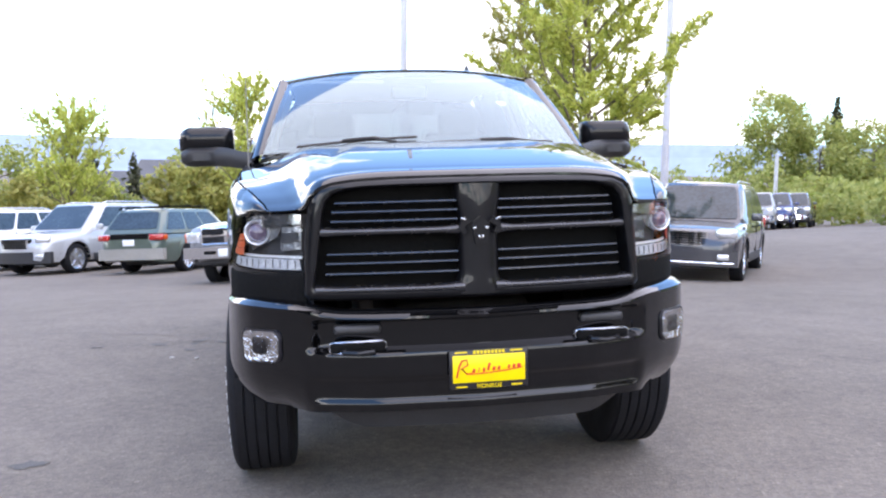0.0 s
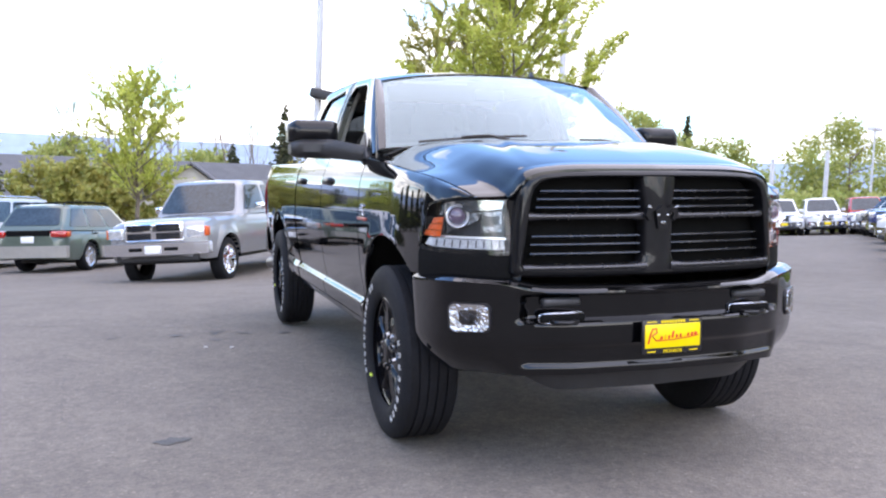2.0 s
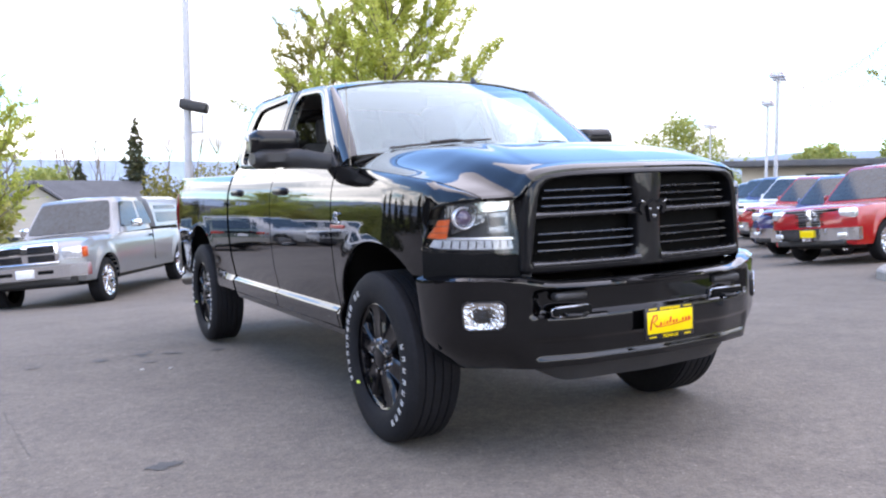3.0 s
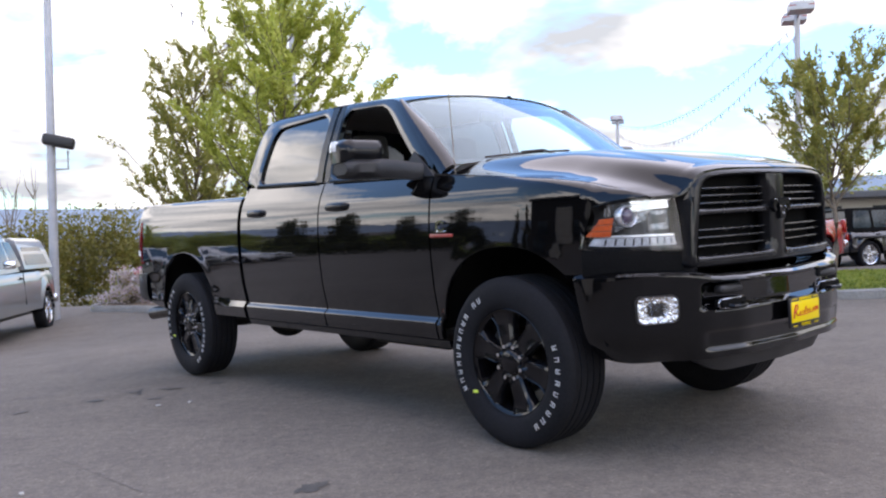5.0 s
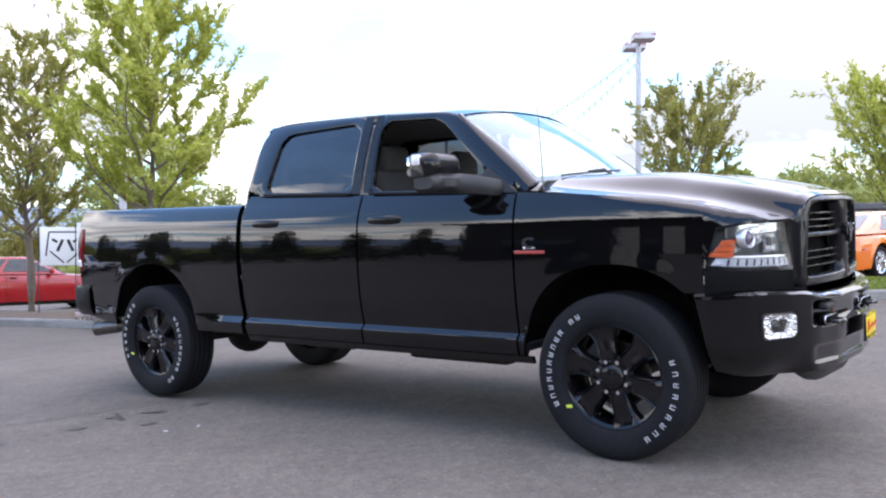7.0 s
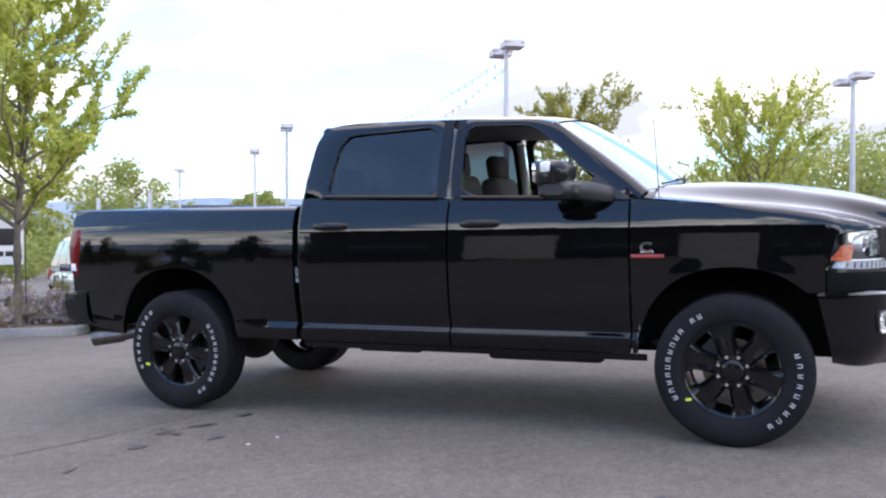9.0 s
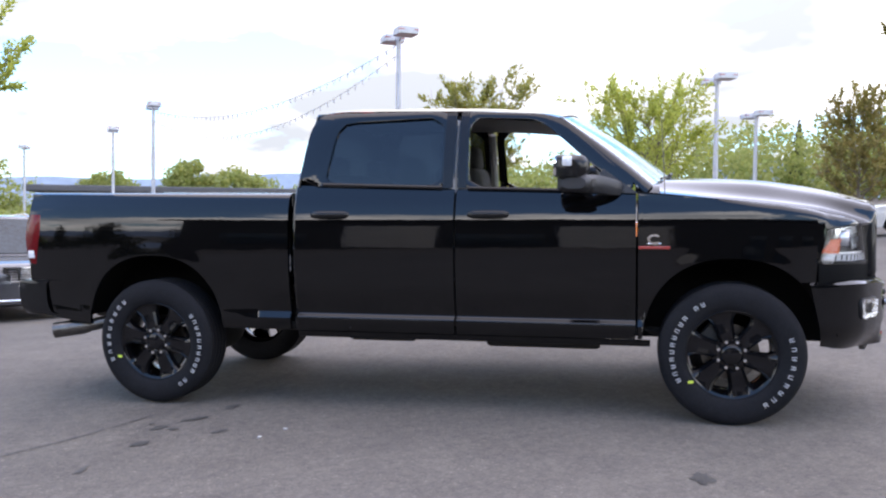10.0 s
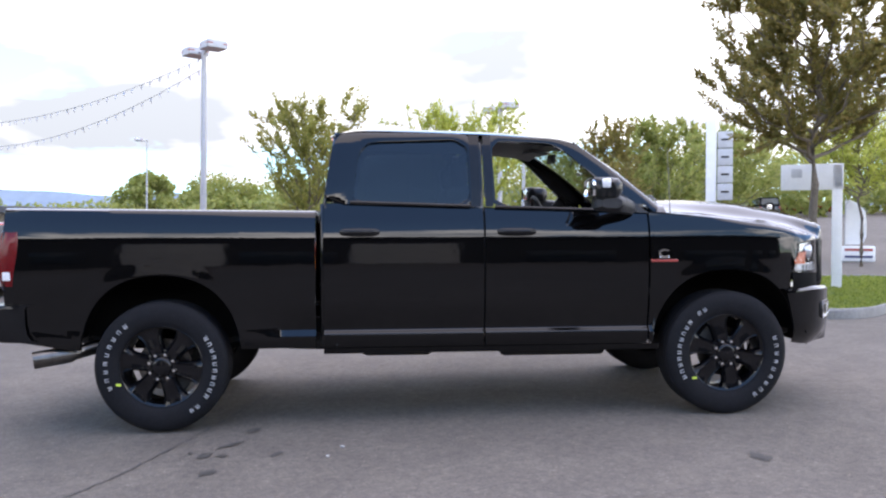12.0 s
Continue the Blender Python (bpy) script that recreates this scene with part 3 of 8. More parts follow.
def cab_w(z):
    zs, ws = (1.34, 1.40, 1.45, 1.55, 1.70, 1.82, 1.88, 1.93, 1.97), (0.922, 0.898, 0.884, 0.862, 0.812, 0.764, 0.736, 0.708, 0.68)
    return float(np.mean([np.interp(z + k, zs, ws) for k in (-0.02, 0, 0.02)]))


FRONT_WIN = [(0.640, 1.396), (1.594, 1.424), (1.606, 1.882), (1.20, 1.862), (1.105, 1.820)]
FRONT_OUT = [(0.50, 1.383), (1.672, 1.420), (1.672, 1.930), (1.14, 1.898), (1.02, 1.866)]
REAR_WIN = [(1.768, 1.432), (2.560, 1.452), (2.505, 1.80), (2.44, 1.870), (1.775, 1.890)]
REAR_OUT = [(1.684, 1.420), (2.742, 1.452), (2.690, 1.84), (2.625, 1.936), (1.684, 1.930)]


def frame_ring(name, outer, inner, side, n=72):
    o, i = resample(outer, n, 1), resample(inner, n, 1)
    off = min(range(n), key=lambda k: sum((o[j] - i[(j + k) % n]).length for j in range(0, n, 6)))
    i = i[off:] + i[:off]
    rows = []
    for t, dep in ((0, 0), (0.15, 0.004), (0.85, 0.004), (1, 0.0), (1.0, -0.035)):
        rows.append([Vector((side * (cab_w(lerp(a.y, b.y, t)) + dep), lerp(a.x, b.x, t), lerp(a.y, b.y, t))) for a, b in zip(o, i)])
    bm = bmesh.new()
    sheet(bm, rows, loop=True)
    return part(name, bm, PAINT, truck, smooth=40)


def pane(name, poly, side, material, inset=0.018, parent=None, label=""):
    pts = resample(poly, 48, 1)
    mid = sum(pts, Vector((0, 0))) / len(pts)
    bm = bmesh.new()
    rows = [[Vector((side * (cab_w(q.y) - inset), q.x, q.y)) for q in (mid.lerp(p, t) for p in pts)] for t in (0.02, 0.35, 0.7, 1.0)]
    vs = sheet(bm, rows, loop=True)
    bm.faces.new(vs[0])
    return part(name, bm, material, parent or truck, label)


for side in (-1, 1):
    frame_ring("front_window_frame", [Vector((*p,)) for p in FRONT_OUT], [Vector((*p,)) for p in FRONT_WIN], side)
    frame_ring("rear_window_frame", [Vector((*p,)) for p in REAR_OUT], [Vector((*p,)) for p in REAR_WIN], side)
    w = pane("rear_window", REAR_WIN, side, PRIVACY, label="dark tinted rear door glass")
    w.visible_shadow = False
    # shiny black channel between the doors' glass
    bm = bmesh.new()
    sheet(bm, [[Vector((side * (cab_w(z) + 0.006), y, z)) for y in (1.610, 1.640, 1.664)] for z in spread(1.43, 1.922, 10)])
    part("pillar_cover", bm, TRIM, truck)
    bm = bmesh.new()
    sheet(bm, [[Vector((side * (cab_w(z) + 0.006), y, z)) for y in (1.692, 1.72, 1.760)] for z in spread(1.43, 1.922, 10)])
    part("pillar_cover", bm, TRIM, truck)
    # belt seals
    for y0, y1 in ((0.63, 1.60), (1.765, 2.57)):
        bm = bmesh.new()
        sheet(bm, [[Vector((side * (cab_w(belt(y) + dz) + dx), y, belt(y) + dz)) for dz, dx in ((0.0, 0.006), (0.012, 0.010), (0.022, 0.004), (0.022, -0.02))] for y in spread(y0, y1, 12)])
        part("belt_seal", bm, TRIM, truck)

# roof, with its sides meeting the door frames
def roof_pt(u, v):
    y = lerp(1.035 - 0.075 * (1 - u * u), 2.70 + 0.02 * (1 - u * u), v)
    edge = curve(v, ((0, 1.866), (0.06, 1.890), (0.3, 1.924), (0.6, 1.940), (0.86, 1.950), (0.95, 1.938), (1, 1.895)))
    crown = curve(v, ((0, 0.052), (0.2, 0.052), (0.6, 0.052), (0.9, 0.046), (1, 0.034)))
    half = cab_w(edge)
    a = abs(u)
    z = edge + crown * (1 - a ** 3.2)
    x = half * u
    # the front edge runs into the windscreen's head
    k, f = x / 0.688, 1 - smooth01(v / 0.10)
    return Vector((x, lerp(y, 0.958 + 0.075 * k * k + v * 1.66, f), lerp(z, 1.922 - 0.050 * abs(k) ** 2.6 + 0.35 * v, f)))


bm = bmesh.new()
sheet(bm, [[roof_pt(u, v) for u in spread(-1, 1, 40)] for v in spread(0, 0.12, 10) + spread(0.145, 1, 34)])
part("roof", bm, PAINT, truck, smooth=45)


def screen_pt(u, v):
    """The windscreen's surface, v from the cowl up to the roof."""
    half = lerp(0.822, 0.688, v)
    y = lerp(0.30 + 0.16 * u * u, 0.965 + 0.075 * u * u, v) - 0.012 * math.sin(math.pi * v)
    z = lerp(1.472 - 0.030 * u * u, 1.918 - 0.052 * abs(u) ** 2.6, v) + 0.016 * math.sin(math.pi * v)
    return Vector((half * u, y, z))


bm = bmesh.new()
sheet(bm, [[screen_pt(u, v) for u in spread(-1, 1, 30)] for v in spread(0, 1, 16)])
ws = part("windscreen", bm, GLASS, truck, "windscreen mirroring a pale cloudy sky", fix=False)
ws.visible_shadow = False
# black ceramic border of the windscreen, inside the glass
bm = bmesh.new()
for edge in ("l", "r", "t", "b"):
    rows = []
    for k in spread(0, 1, 24):
        r = []
        for q in (0, 1):
            u, v = {"l": (-1 + 0.035 * q, k), "r": (1 - 0.035 * q, k), "t": (2 * k - 1, 1 - 0.022 * q), "b": (2 * k - 1, 0.06 * q)}[edge]
            r.append(screen_pt(u, v) + Vector((0, 0.006, -0.004)))
        rows.append(r)
    sheet(bm, rows)
part("screen_border", bm, FRAMEBLACK, truck)
for side in (-1, 1):
    # windscreen pillar, from the glass to the door frame
    rows = []
    for t in spread(0, 1, 18):
        a = screen_pt(side, t)
        o = Vector((0, lerp(0.50, 1.035, t), lerp(1.386, 1.866, t)))
        o.x = side * cab_w(o.z)
        mid = a.lerp(o, 0.5) + Vector((side * 0.012, -0.012, 0.012))
        rows.append([a, a.lerp(mid, 0.5) + Vector((side * 0.004, -0.005, 0.004)), mid, mid.lerp(o, 0.5) + Vector((side * 0.006, -0.003, 0.003)), o])
    bm = bmesh.new()
    sheet(bm, rows)
    part("windscreen_pillar", bm, PAINT, truck, smooth=60)
    # shoulder from the pillar's foot to the wing
    rows = [[Vector((side * lerp(0.800, 0.903, t), y, lerp(1.440, 1.388, t ** 1.6))) for t in spread(0, 1, 6)] for y in spread(0.42, 0.56, 3)]
    bm = bmesh.new()
    sheet(bm, rows)
    part("pillar_foot", bm, PAINT, truck, smooth=60)
# back of the cab with its window
BACK_WIN = [(-0.62, 1.47), (0.62, 1.47), (0.55, 1.80), (-0.55, 1.80)]
n = 64
inner = resample(BACK_WIN, n, 2)
outer = resample([(-0.90, 0.50), (0.90, 0.50), (0.91, 1.38), (0.70, 1.92), (-0.70, 1.92), (-0.91, 1.38)], n, 1)
off = min(range(n), key=lambda k: sum((outer[j] - inner[(j + k) % n]).length for j in range(n)))
inner = inner[off:] + inner[:off]
back_y = lambda z: 2.755 - 0.075 * max(0, z - 1.40) / 0.47
bm = bmesh.new()
sheet(bm, [[Vector((p.x, back_y(p.y) + d, p.y)) for p in (o.lerp(i, t) for o, i in zip(outer, inner))] for t, d in ((0, -0.02), (0.05, 0), (0.5, 0.0), (1, 0), (1, -0.03))], loop=True)
part("cab_back", bm, PAINT, truck, smooth=50)
bm = bmesh.new()
bm.faces.new([bm.verts.new((p.x, back_y(p.y) - 0.012, p.y)) for p in inner])
part("back_window", bm, PRIVACY, truck, "dark tinted back window").visible_shadow = False
for side in (-1, 1):
    bm = bmesh.new()
    sheet(bm, [[Vector((side * (cab_w(z) - d), y, z)) for y, d in ((lerp(2.742, 2.60, smooth01((z - 1.45) / 0.48)), 0.0), (back_y(z) - 0.01, 0.006), (back_y(z) + 0.004, 0.03))] for z in spread(1.44, 1.935, 12)])
    part("rear_pillar", bm, PAINT, truck, smooth=60)
    bm = bmesh.new()
    sheet(bm, [[Vector((side * (side_w(2.74, z) - d), y, z)) for y, d in ((2.744, 0.002), (2.757, 0.004), (2.768, 0.025))] for z in spread(0.50, 1.45, 14)])
    part("cab_corner", bm, PAINT, truck, smooth=60)

# bed: floor, inner walls, front wall, tailgate
bm = bmesh.new()
box(bm, (0, 3.80, 0.86), (0.96, 1.94, 0.04))
for side in (-1, 1):
    for y0, y1 in ((2.83, 3.17), (4.41, 4.77)):
        box(bm, (side * 0.655, (y0 + y1) / 2, 0.86), (0.33, y1 - y0, 0.04))
bed = part("bed_floor", bm, PLASTIC, truck)
for k in range(9):
    bm = bmesh.new()
    box(bm, (-0.44 + 0.11 * k, 3.80, 0.886), (0.055, 1.92, 0.012), bevel=0.004)
    part("bed_rib", bm, PLASTIC, bed)
for side in (-1, 1):
    bm = bmesh.new()
    box(bm, (side * 0.80, 3.79, 1.21), (0.03, 1.96, 0.34), bevel=0.006)
    part("bed_inner_wall", bm, PLASTIC, truck)
    bm = bmesh.new()
    box(bm, (side * 0.69, RA, 1.045), (0.22, 1.10, 0.10), bevel=0.04)
    part("wheel_house", bm, LINER, truck)
bm = bmesh.new()
box(bm, (0, 2.81, 1.13), (1.70, 0.03, 0.53), bevel=0.008)
part("bed_front_wall", bm, PAINT, truck)
bm = bmesh.new()
box(bm, (0, 4.745, 1.12), (1.58, 0.07, 0.58), bevel=0.02, seg=3)
box(bm, (0, 4.765, 1.385), (1.58, 0.10, 0.06), bevel=0.02, seg=3)
part("tailgate", bm, PAINT, truck)
for side in (-1, 1):
    # tail lamp wrapping the corner
    bm = bmesh.new()
    rows = []
    for z in spread(0.925, 1.270, 14):
        bow = 0.018 * math.sin(math.pi * (z - 0.925) / 0.345)
        fwd = lerp(4.700, 4.665, smooth01((z - 0.93) / 0.3))
        rows.append([Vector((side * (side_w(y, z) + dx + bow * 0.4), y, z)) for y, dx in ((fwd, -0.004), (fwd + 0.012, 0.006), (4.74, 0.004), (4.775 + bow, -0.015))] + [Vector((side * 0.86, 4.795 + bow, z)), Vector((side * 0.79, 4.79 + bow, z))])
    sheet(bm, rows)
    thick(bm, (-side * 0.02, -0.01, 0))
    lamp = part("tail_lamp", bm, REDLENS, truck, "dark red wraparound tail lamp", smooth=50)
    bm = bmesh.new()
    box(bm, (side * (side_w(4.72, 1.0) + 0.006), 4.735, 0.99), (0.012, 0.05, 0.055), bevel=0.004)
    part("reversing_lens", bm, WHITELENS, lamp)

# ---- front end ----


def nose_y(x, z=1.0):
    """How far forward the grille's face stands."""
    return -0.915 + 0.17 * x * x + 0.06 * max(0, z - 1.20)


# half outlines of the grille's surround, from the middle of the foot round to the middle of the top: outer edge and inner edge
SURROUND = [((0, 0.866), (0, 0.905)), ((0.35, 0.867), (0.35, 0.906)), ((0.57, 0.868), (0.555, 0.908)), ((0.622, 0.872), (0.592, 0.911)), ((0.638, 0.890), (0.600, 0.922)),
            ((0.634, 0.98), (0.588, 1.0)), ((0.628, 1.10), (0.574, 1.10)), ((0.616, 1.195), (0.562, 1.190)), ((0.608, 1.245), (0.550, 1.228)), ((0.588, 1.276), (0.522, 1.256)),
            ((0.548, 1.294), (0.480, 1.270)), ((0.45, 1.304), (0.40, 1.277)), ((0.30, 1.308), (0.27, 1.280)), ((0, 1.310), (0, 1.281))]


def surround_row(f, dep):
    half = []
    for (a, b), (c, d) in zip(SURROUND, SURROUND[1:]):
        for k in (0, 0.34, 0.67):
            half.append((lerp(lerp(a[0], b[0], f), lerp(c[0], d[0], f), k), lerp(lerp(a[1], b[1], f), lerp(c[1], d[1], f), k)))
    half.append((0, lerp(1.310, 1.281, f)))
    pts = half + [(-x, z) for x, z in half[-2:0:-1]]
    return [Vector((x, nose_y(x, z) + dep, z)) for x, z in pts]


bm = bmesh.new()
sheet(bm, [surround_row(f, dep) for f, dep in ((-0.02, 0.10), (-0.02, 0.022), (0.08, 0.006), (0.35, -0.006), (0.72, -0.010), (0.92, -0.004), (1.0, 0.012), (1.06, 0.085))], loop=True)
grille = part("grille_surround", bm, TRIM, truck, "gloss black grille surround", smooth=50)
bm = bmesh.new()
sheet(bm, [[Vector((x, nose_y(x) + 0.09, z)) for x in spread(-0.60, 0.60, 20)] for z in spread(0.87, 1.29, 4)])
part("grille_backing", bm, LINER, grille)
SLOT = mat("gunmetal_grille_bar", (0.05, 0.05, 0.055), rough=0.26, metal=0.7, coat=0.4, vary=0.2, scale=30)


def grille_half(z):
    return float(np.interp(z, (0.911, 1.0, 1.10, 1.19, 1.228, 1.256), (0.592, 0.586, 0.572, 0.560, 0.546, 0.520)))


for side in (-1, 1):
    for z in (0.964, 1.002, 1.036, 1.155, 1.189, 1.222):
        bm = bmesh.new()
        rows = []
        for x in spread(0.075, grille_half(z) - 0.03, 14):
            y = nose_y(x, z) + 0.018
            rows.append([Vector((side * x, y + a, z + b)) for a, b in ((0.040, 0.003), (0.012, 0.006), (0.004, 0.003), (0.003, -0.001), (0.010, -0.006), (0.045, -0.010))])
        sheet(bm, rows)
        part("grille_slat", bm, SLOT, grille)
    for z, h, dep in ((1.118, 0.022, 0.000), (0.908, 0.020, -0.014)):
        bm = bmesh.new()
        rows = []
        for x in spread(0.058, grille_half(z) + 0.006, 18):
            y = nose_y(x, z)
            flare = 0.022 * smooth01((0.14 - x) / 0.08) + 0.014 * smooth01((x - grille_half(z) + 0.07) / 0.07)
            hh = h + flare * 0.6
            rows.append([Vector((side * x, y + a + dep, z + b)) for a, b in ((0.06, hh * 0.60), (0.016, hh * 0.55), (0.004, hh * 0.38), (0.0, hh * 0.1), (0.003, -hh * 0.35), (0.015, -hh * 0.6), (0.06, -hh * 0.6))])
        sheet(bm, rows)
        part("grille_bar", bm, SLOT, grille, smooth=60)
# upright bar with the emblem
bm = bmesh.new()
rows = []
for z in spread(0.880, 1.283, 16):
    w = 0.070 + 0.016 * smooth01((z - 1.16) / 0.1) + 0.020 * smooth01((0.96 - z) / 0.06)
    rows.append([Vector((s * w, nose_y(0, z) + d, z)) for s, d in ((-1, 0.06), (-0.95, 0.006), (-0.8, -0.006), (0, -0.014), (0.8, -0.006), (0.95, 0.006), (1, 0.06))])
sheet(bm, rows)
post = part("grille_post", bm, TRIM, grille, smooth=50)
bm = bmesh.new()
# a plain shield-like emblem: brow, two curls, a muzzle
def emb(pts, dep):
    top = [bm.verts.new((x, nose_y(0, z) - 0.028 - dep, z)) for x, z in pts]
    low = [bm.verts.new((x, nose_y(0, z) - 0.010, z)) for x, z in pts]
    bm.faces.new(top)
    for k in range(len(pts)):
        bm.faces.new((top[k], top[k - 1], low[k - 1], low[k]))
emb([(-0.020, 1.065), (0.020, 1.065), (0.034, 1.14), (0.0, 1.165), (-0.034, 1.14)], 0.004)
for s in (-1, 1):
    emb([(s * 0.030, 1.145), (s * 0.052, 1.165), (s * 0.072, 1.150), (s * 0.078, 1.120), (s * 0.060, 1.098), (s * 0.048, 1.108), (s * 0.058, 1.128), (s * 0.045, 1.138)], 0.0)
part("emblem", bm, TRIM, post, "gloss black emblem")
GLINT = mat("dull_bright_metal", (0.38, 0.39, 0.42), rough=0.25, metal=1.0, vary=0.3, scale=90)
# bright metal slips stand in for highlights on the black emblem
for s in (-1, 1):
    for x, z, w, h, tilt in ((0.064, 1.156, 0.020, 0.008, -0.4), (0.022, 1.122, 0.013, 0.010, 0.3), (0.006, 1.090, 0.008, 0.014, 0.2)):
        bm = bmesh.new()
        box(bm, (s * x, nose_y(0, z) - 0.0335, z), (w, 0.006, h), Matrix.Rotation(s * tilt, 3, "Y"), 0.002)
        part("emblem_glint", bm, GLINT, post)

# head lamps
LAMP_S = (0, 0.2, 0.4, 0.6, 0.8, 0.92, 1.0)
LAMP_X = (0.632, 0.694, 0.756, 0.815, 0.868, 0.896, 0.911)
LAMP_Y = (-0.800, -0.772, -0.733, -0.684, -0.612, -0.552, -0.503)


def lamp_pt(side, s, z, out=0.0):
    """s runs from the grille (0) round the corner to the wing (1)."""
    d = 0.06 if 0.06 < s < 0.94 else 0.0
    x = float(np.mean([np.interp(s + k * d, LAMP_S, LAMP_X) for k in (-1, 0, 1)]))
    y = float(np.mean([np.interp(s + k * d, LAMP_S, LAMP_Y) for k in (-1, 0, 1)]))
    lean = (z - 1.075) / 0.2
    n = Vector((curve(s, ((0, 0.40), (0.55, 0.65), (1, 0.95))), -curve(s, ((0, 0.92), (0.55, 0.75), (1, 0.3))), 0))
    return Vector((side * (x - lean * 0.034 * s + n.x * out), y - lean * 0.072 * (s - 0.35) + n.y * out, z))


def lamp_hi(s):
    return float(np.interp(s, (0, 0.35, 0.7, 0.9, 1.0), (1.194, 1.196, 1.192, 1.180, 1.166)))


def lamp_lo(s):
    return float(np.interp(s, (0, 0.6, 0.9, 1.0), (0.958, 0.960, 0.967, 0.980)))


def lamp_patch(side, s0, s1, f0, f1, out, name, material, parent, n=14, m=8, fold=0.02, label=""):
    bm = bmesh.new()
    rows = [[lamp_pt(side, s, lerp(lamp_lo(s), lamp_hi(s), lerp(f0, f1, k / m)), out) for s in spread(s0, s1, n)] for k in range(m + 1)]
    sheet(bm, rows)
    if fold:
        thick(bm, (0, fold, 0))
    return part(name, bm, material, parent, label, smooth=60)


def lamp_quad(side, a, b, c, d, out, name, material, parent, label=""):
    """A patch of the lamp between four corners, each (s, height share): two below, two above."""
    bm = bmesh.new()
    rows = []
    for k in spread(0, 1, 6):
        rows.append([])
        for j in spread(0, 1, 10):
            s, f = (lerp(lerp(a[q], b[q], j), lerp(d[q], c[q], j), k) for q in (0, 1))
            rows[-1].append(lamp_pt(side, s, lerp(lamp_lo(s), lamp_hi(s), f), out))
    sheet(bm, rows)
    thick(bm, (0, 0.012, 0))
    return part(name, bm, material, parent, label, smooth=60)


BOWL = mat("polished_reflector", (0.50, 0.52, 0.55), rough=0.14, metal=1.0, vary=0.15, scale=30, bump=0.25, bump_scale=18)
SMOKE = mat("smoked_reflector", (0.24, 0.25, 0.265), rough=0.22, metal=0.7, vary=0.3, scale=35, bump=0.6, bump_scale=40)
BRIGHT = mat("bright_lamp_ring", (0.85, 0.86, 0.88), rough=0.32, metal=0.7, vary=0.06, scale=40)
STRIP = mat("frosted_light_strip", (0.40, 0.41, 0.43), rough=0.3, coat=1.0, vary=0.3, scale=70, bump=0.5, bump_scale=110)
for side in (-1, 1):
    body = lamp_patch(side, 0.0, 1.0, 0, 1, -0.070, "head_lamp", LENSDARK, truck, fold=0.0, label="clear wraparound head lamp with amber corner")
    cover = lamp_patch(side, 0, 1, 0, 1, 0.0, "cover", CLEAR, body, n=24, m=10, fold=0.0)
    cover.visible_shadow = False
    lamp_quad(side, (0.06, 0.09), (0.95, 0.09), (0.92, 0.26), (0.08, 0.25), -0.014, "light_strip", STRIP, body, "frosted daytime light strip")
    for k in range(9):
        s0 = 0.12 + 0.088 * k
        lamp_quad(side, (s0, 0.11), (s0 + 0.010, 0.11), (s0 + 0.010, 0.24), (s0, 0.24), -0.011, "strip_rib", LENSDARK, body)
    lamp_patch(side, 0.0, 1.0, -0.01, 0.06, -0.006, "lower_bezel", TRIM, body, m=2)
    lamp_quad(side, (0.04, 0.26), (0.93, 0.27), (0.90, 0.31), (0.06, 0.30), -0.028, "strip_edge", BRIGHT, body)
    # amber corner in three slanting steps
    for k in range(3):
        f0, f1 = 0.285 + 0.13 * k, 0.40 + 0.13 * k
        lamp_quad(side, (0.80, f0), (0.985 - 0.03 * k, f0), (0.965 - 0.03 * k, f1), (0.80, f1), -0.012, "corner_lens", AMBER, body, "amber corner lens")
    # bright bowl over the projector, narrowing towards the grille
    lamp_quad(side, (0.10, 0.80), (0.88, 0.70), (0.90, 0.95), (0.06, 0.95), -0.030, "upper_reflector", BOWL, body, "polished reflector bowl")
    lamp_quad(side, (0.42, 0.58), (0.80, 0.36), (0.86, 0.72), (0.36, 0.79), -0.050, "reflector", SMOKE, body, "smoked reflector")
    lamp_quad(side, (0.10, 0.40), (0.36, 0.36), (0.36, 0.74), (0.10, 0.76), -0.045, "inner_reflector", SMOKE, body, "smoked inner reflector")
    lamp_quad(side, (0.14, 0.52), (0.34, 0.50), (0.34, 0.66), (0.14, 0.67), -0.036, "turn_lens", LENSDARK, body)
    lamp_patch(side, 0.0, 1.0, 0.965, 1.0, -0.002, "lamp_brow", TRIM, body, m=2)
    c, ahead = Vector((side * 0.807, -0.652, 1.116)), Vector((side * 0.22, -0.97, 0)).normalized()
    q = ahead.to_track_quat("X", "Z").to_matrix().to_4x4()
    for name, prof, mt in (("projector_ring", ((0.046, -0.04), (0.050, 0.002), (0.046, 0.008), (0.040, 0.004), (0.037, -0.02)), BRIGHT), ("projector_lens", ((0.037, -0.008), (0.032, 0.004), (0.022, 0.012), (0.010, 0.016), (0.001, 0.017)), PROJ)):
        bm = bmesh.new()
        lathe(bm, prof, 32)
        bmesh.ops.transform(bm, matrix=Matrix.Translation(c) @ q, verts=bm.verts)
        part(name, bm, mt, body, smooth=60)
    # wing round the lamp: from the lamp's rim to the wing's front edge and the bonnet's seam
    rim = [lamp_pt(side, 1.0, z, 0.001) for z in spread(0.980, 1.166, 8)] + [lamp_pt(side, s, lamp_hi(s) + 0.003, 0.001) for s in spread(0.97, 0.415, 14)]
    far = []
    zs = seam(-0.468)[1]
    for z in spread(0.980, zs - 0.04, 8):
        far.append(Vector((side * side_w(-0.468, z), -0.468, z)))
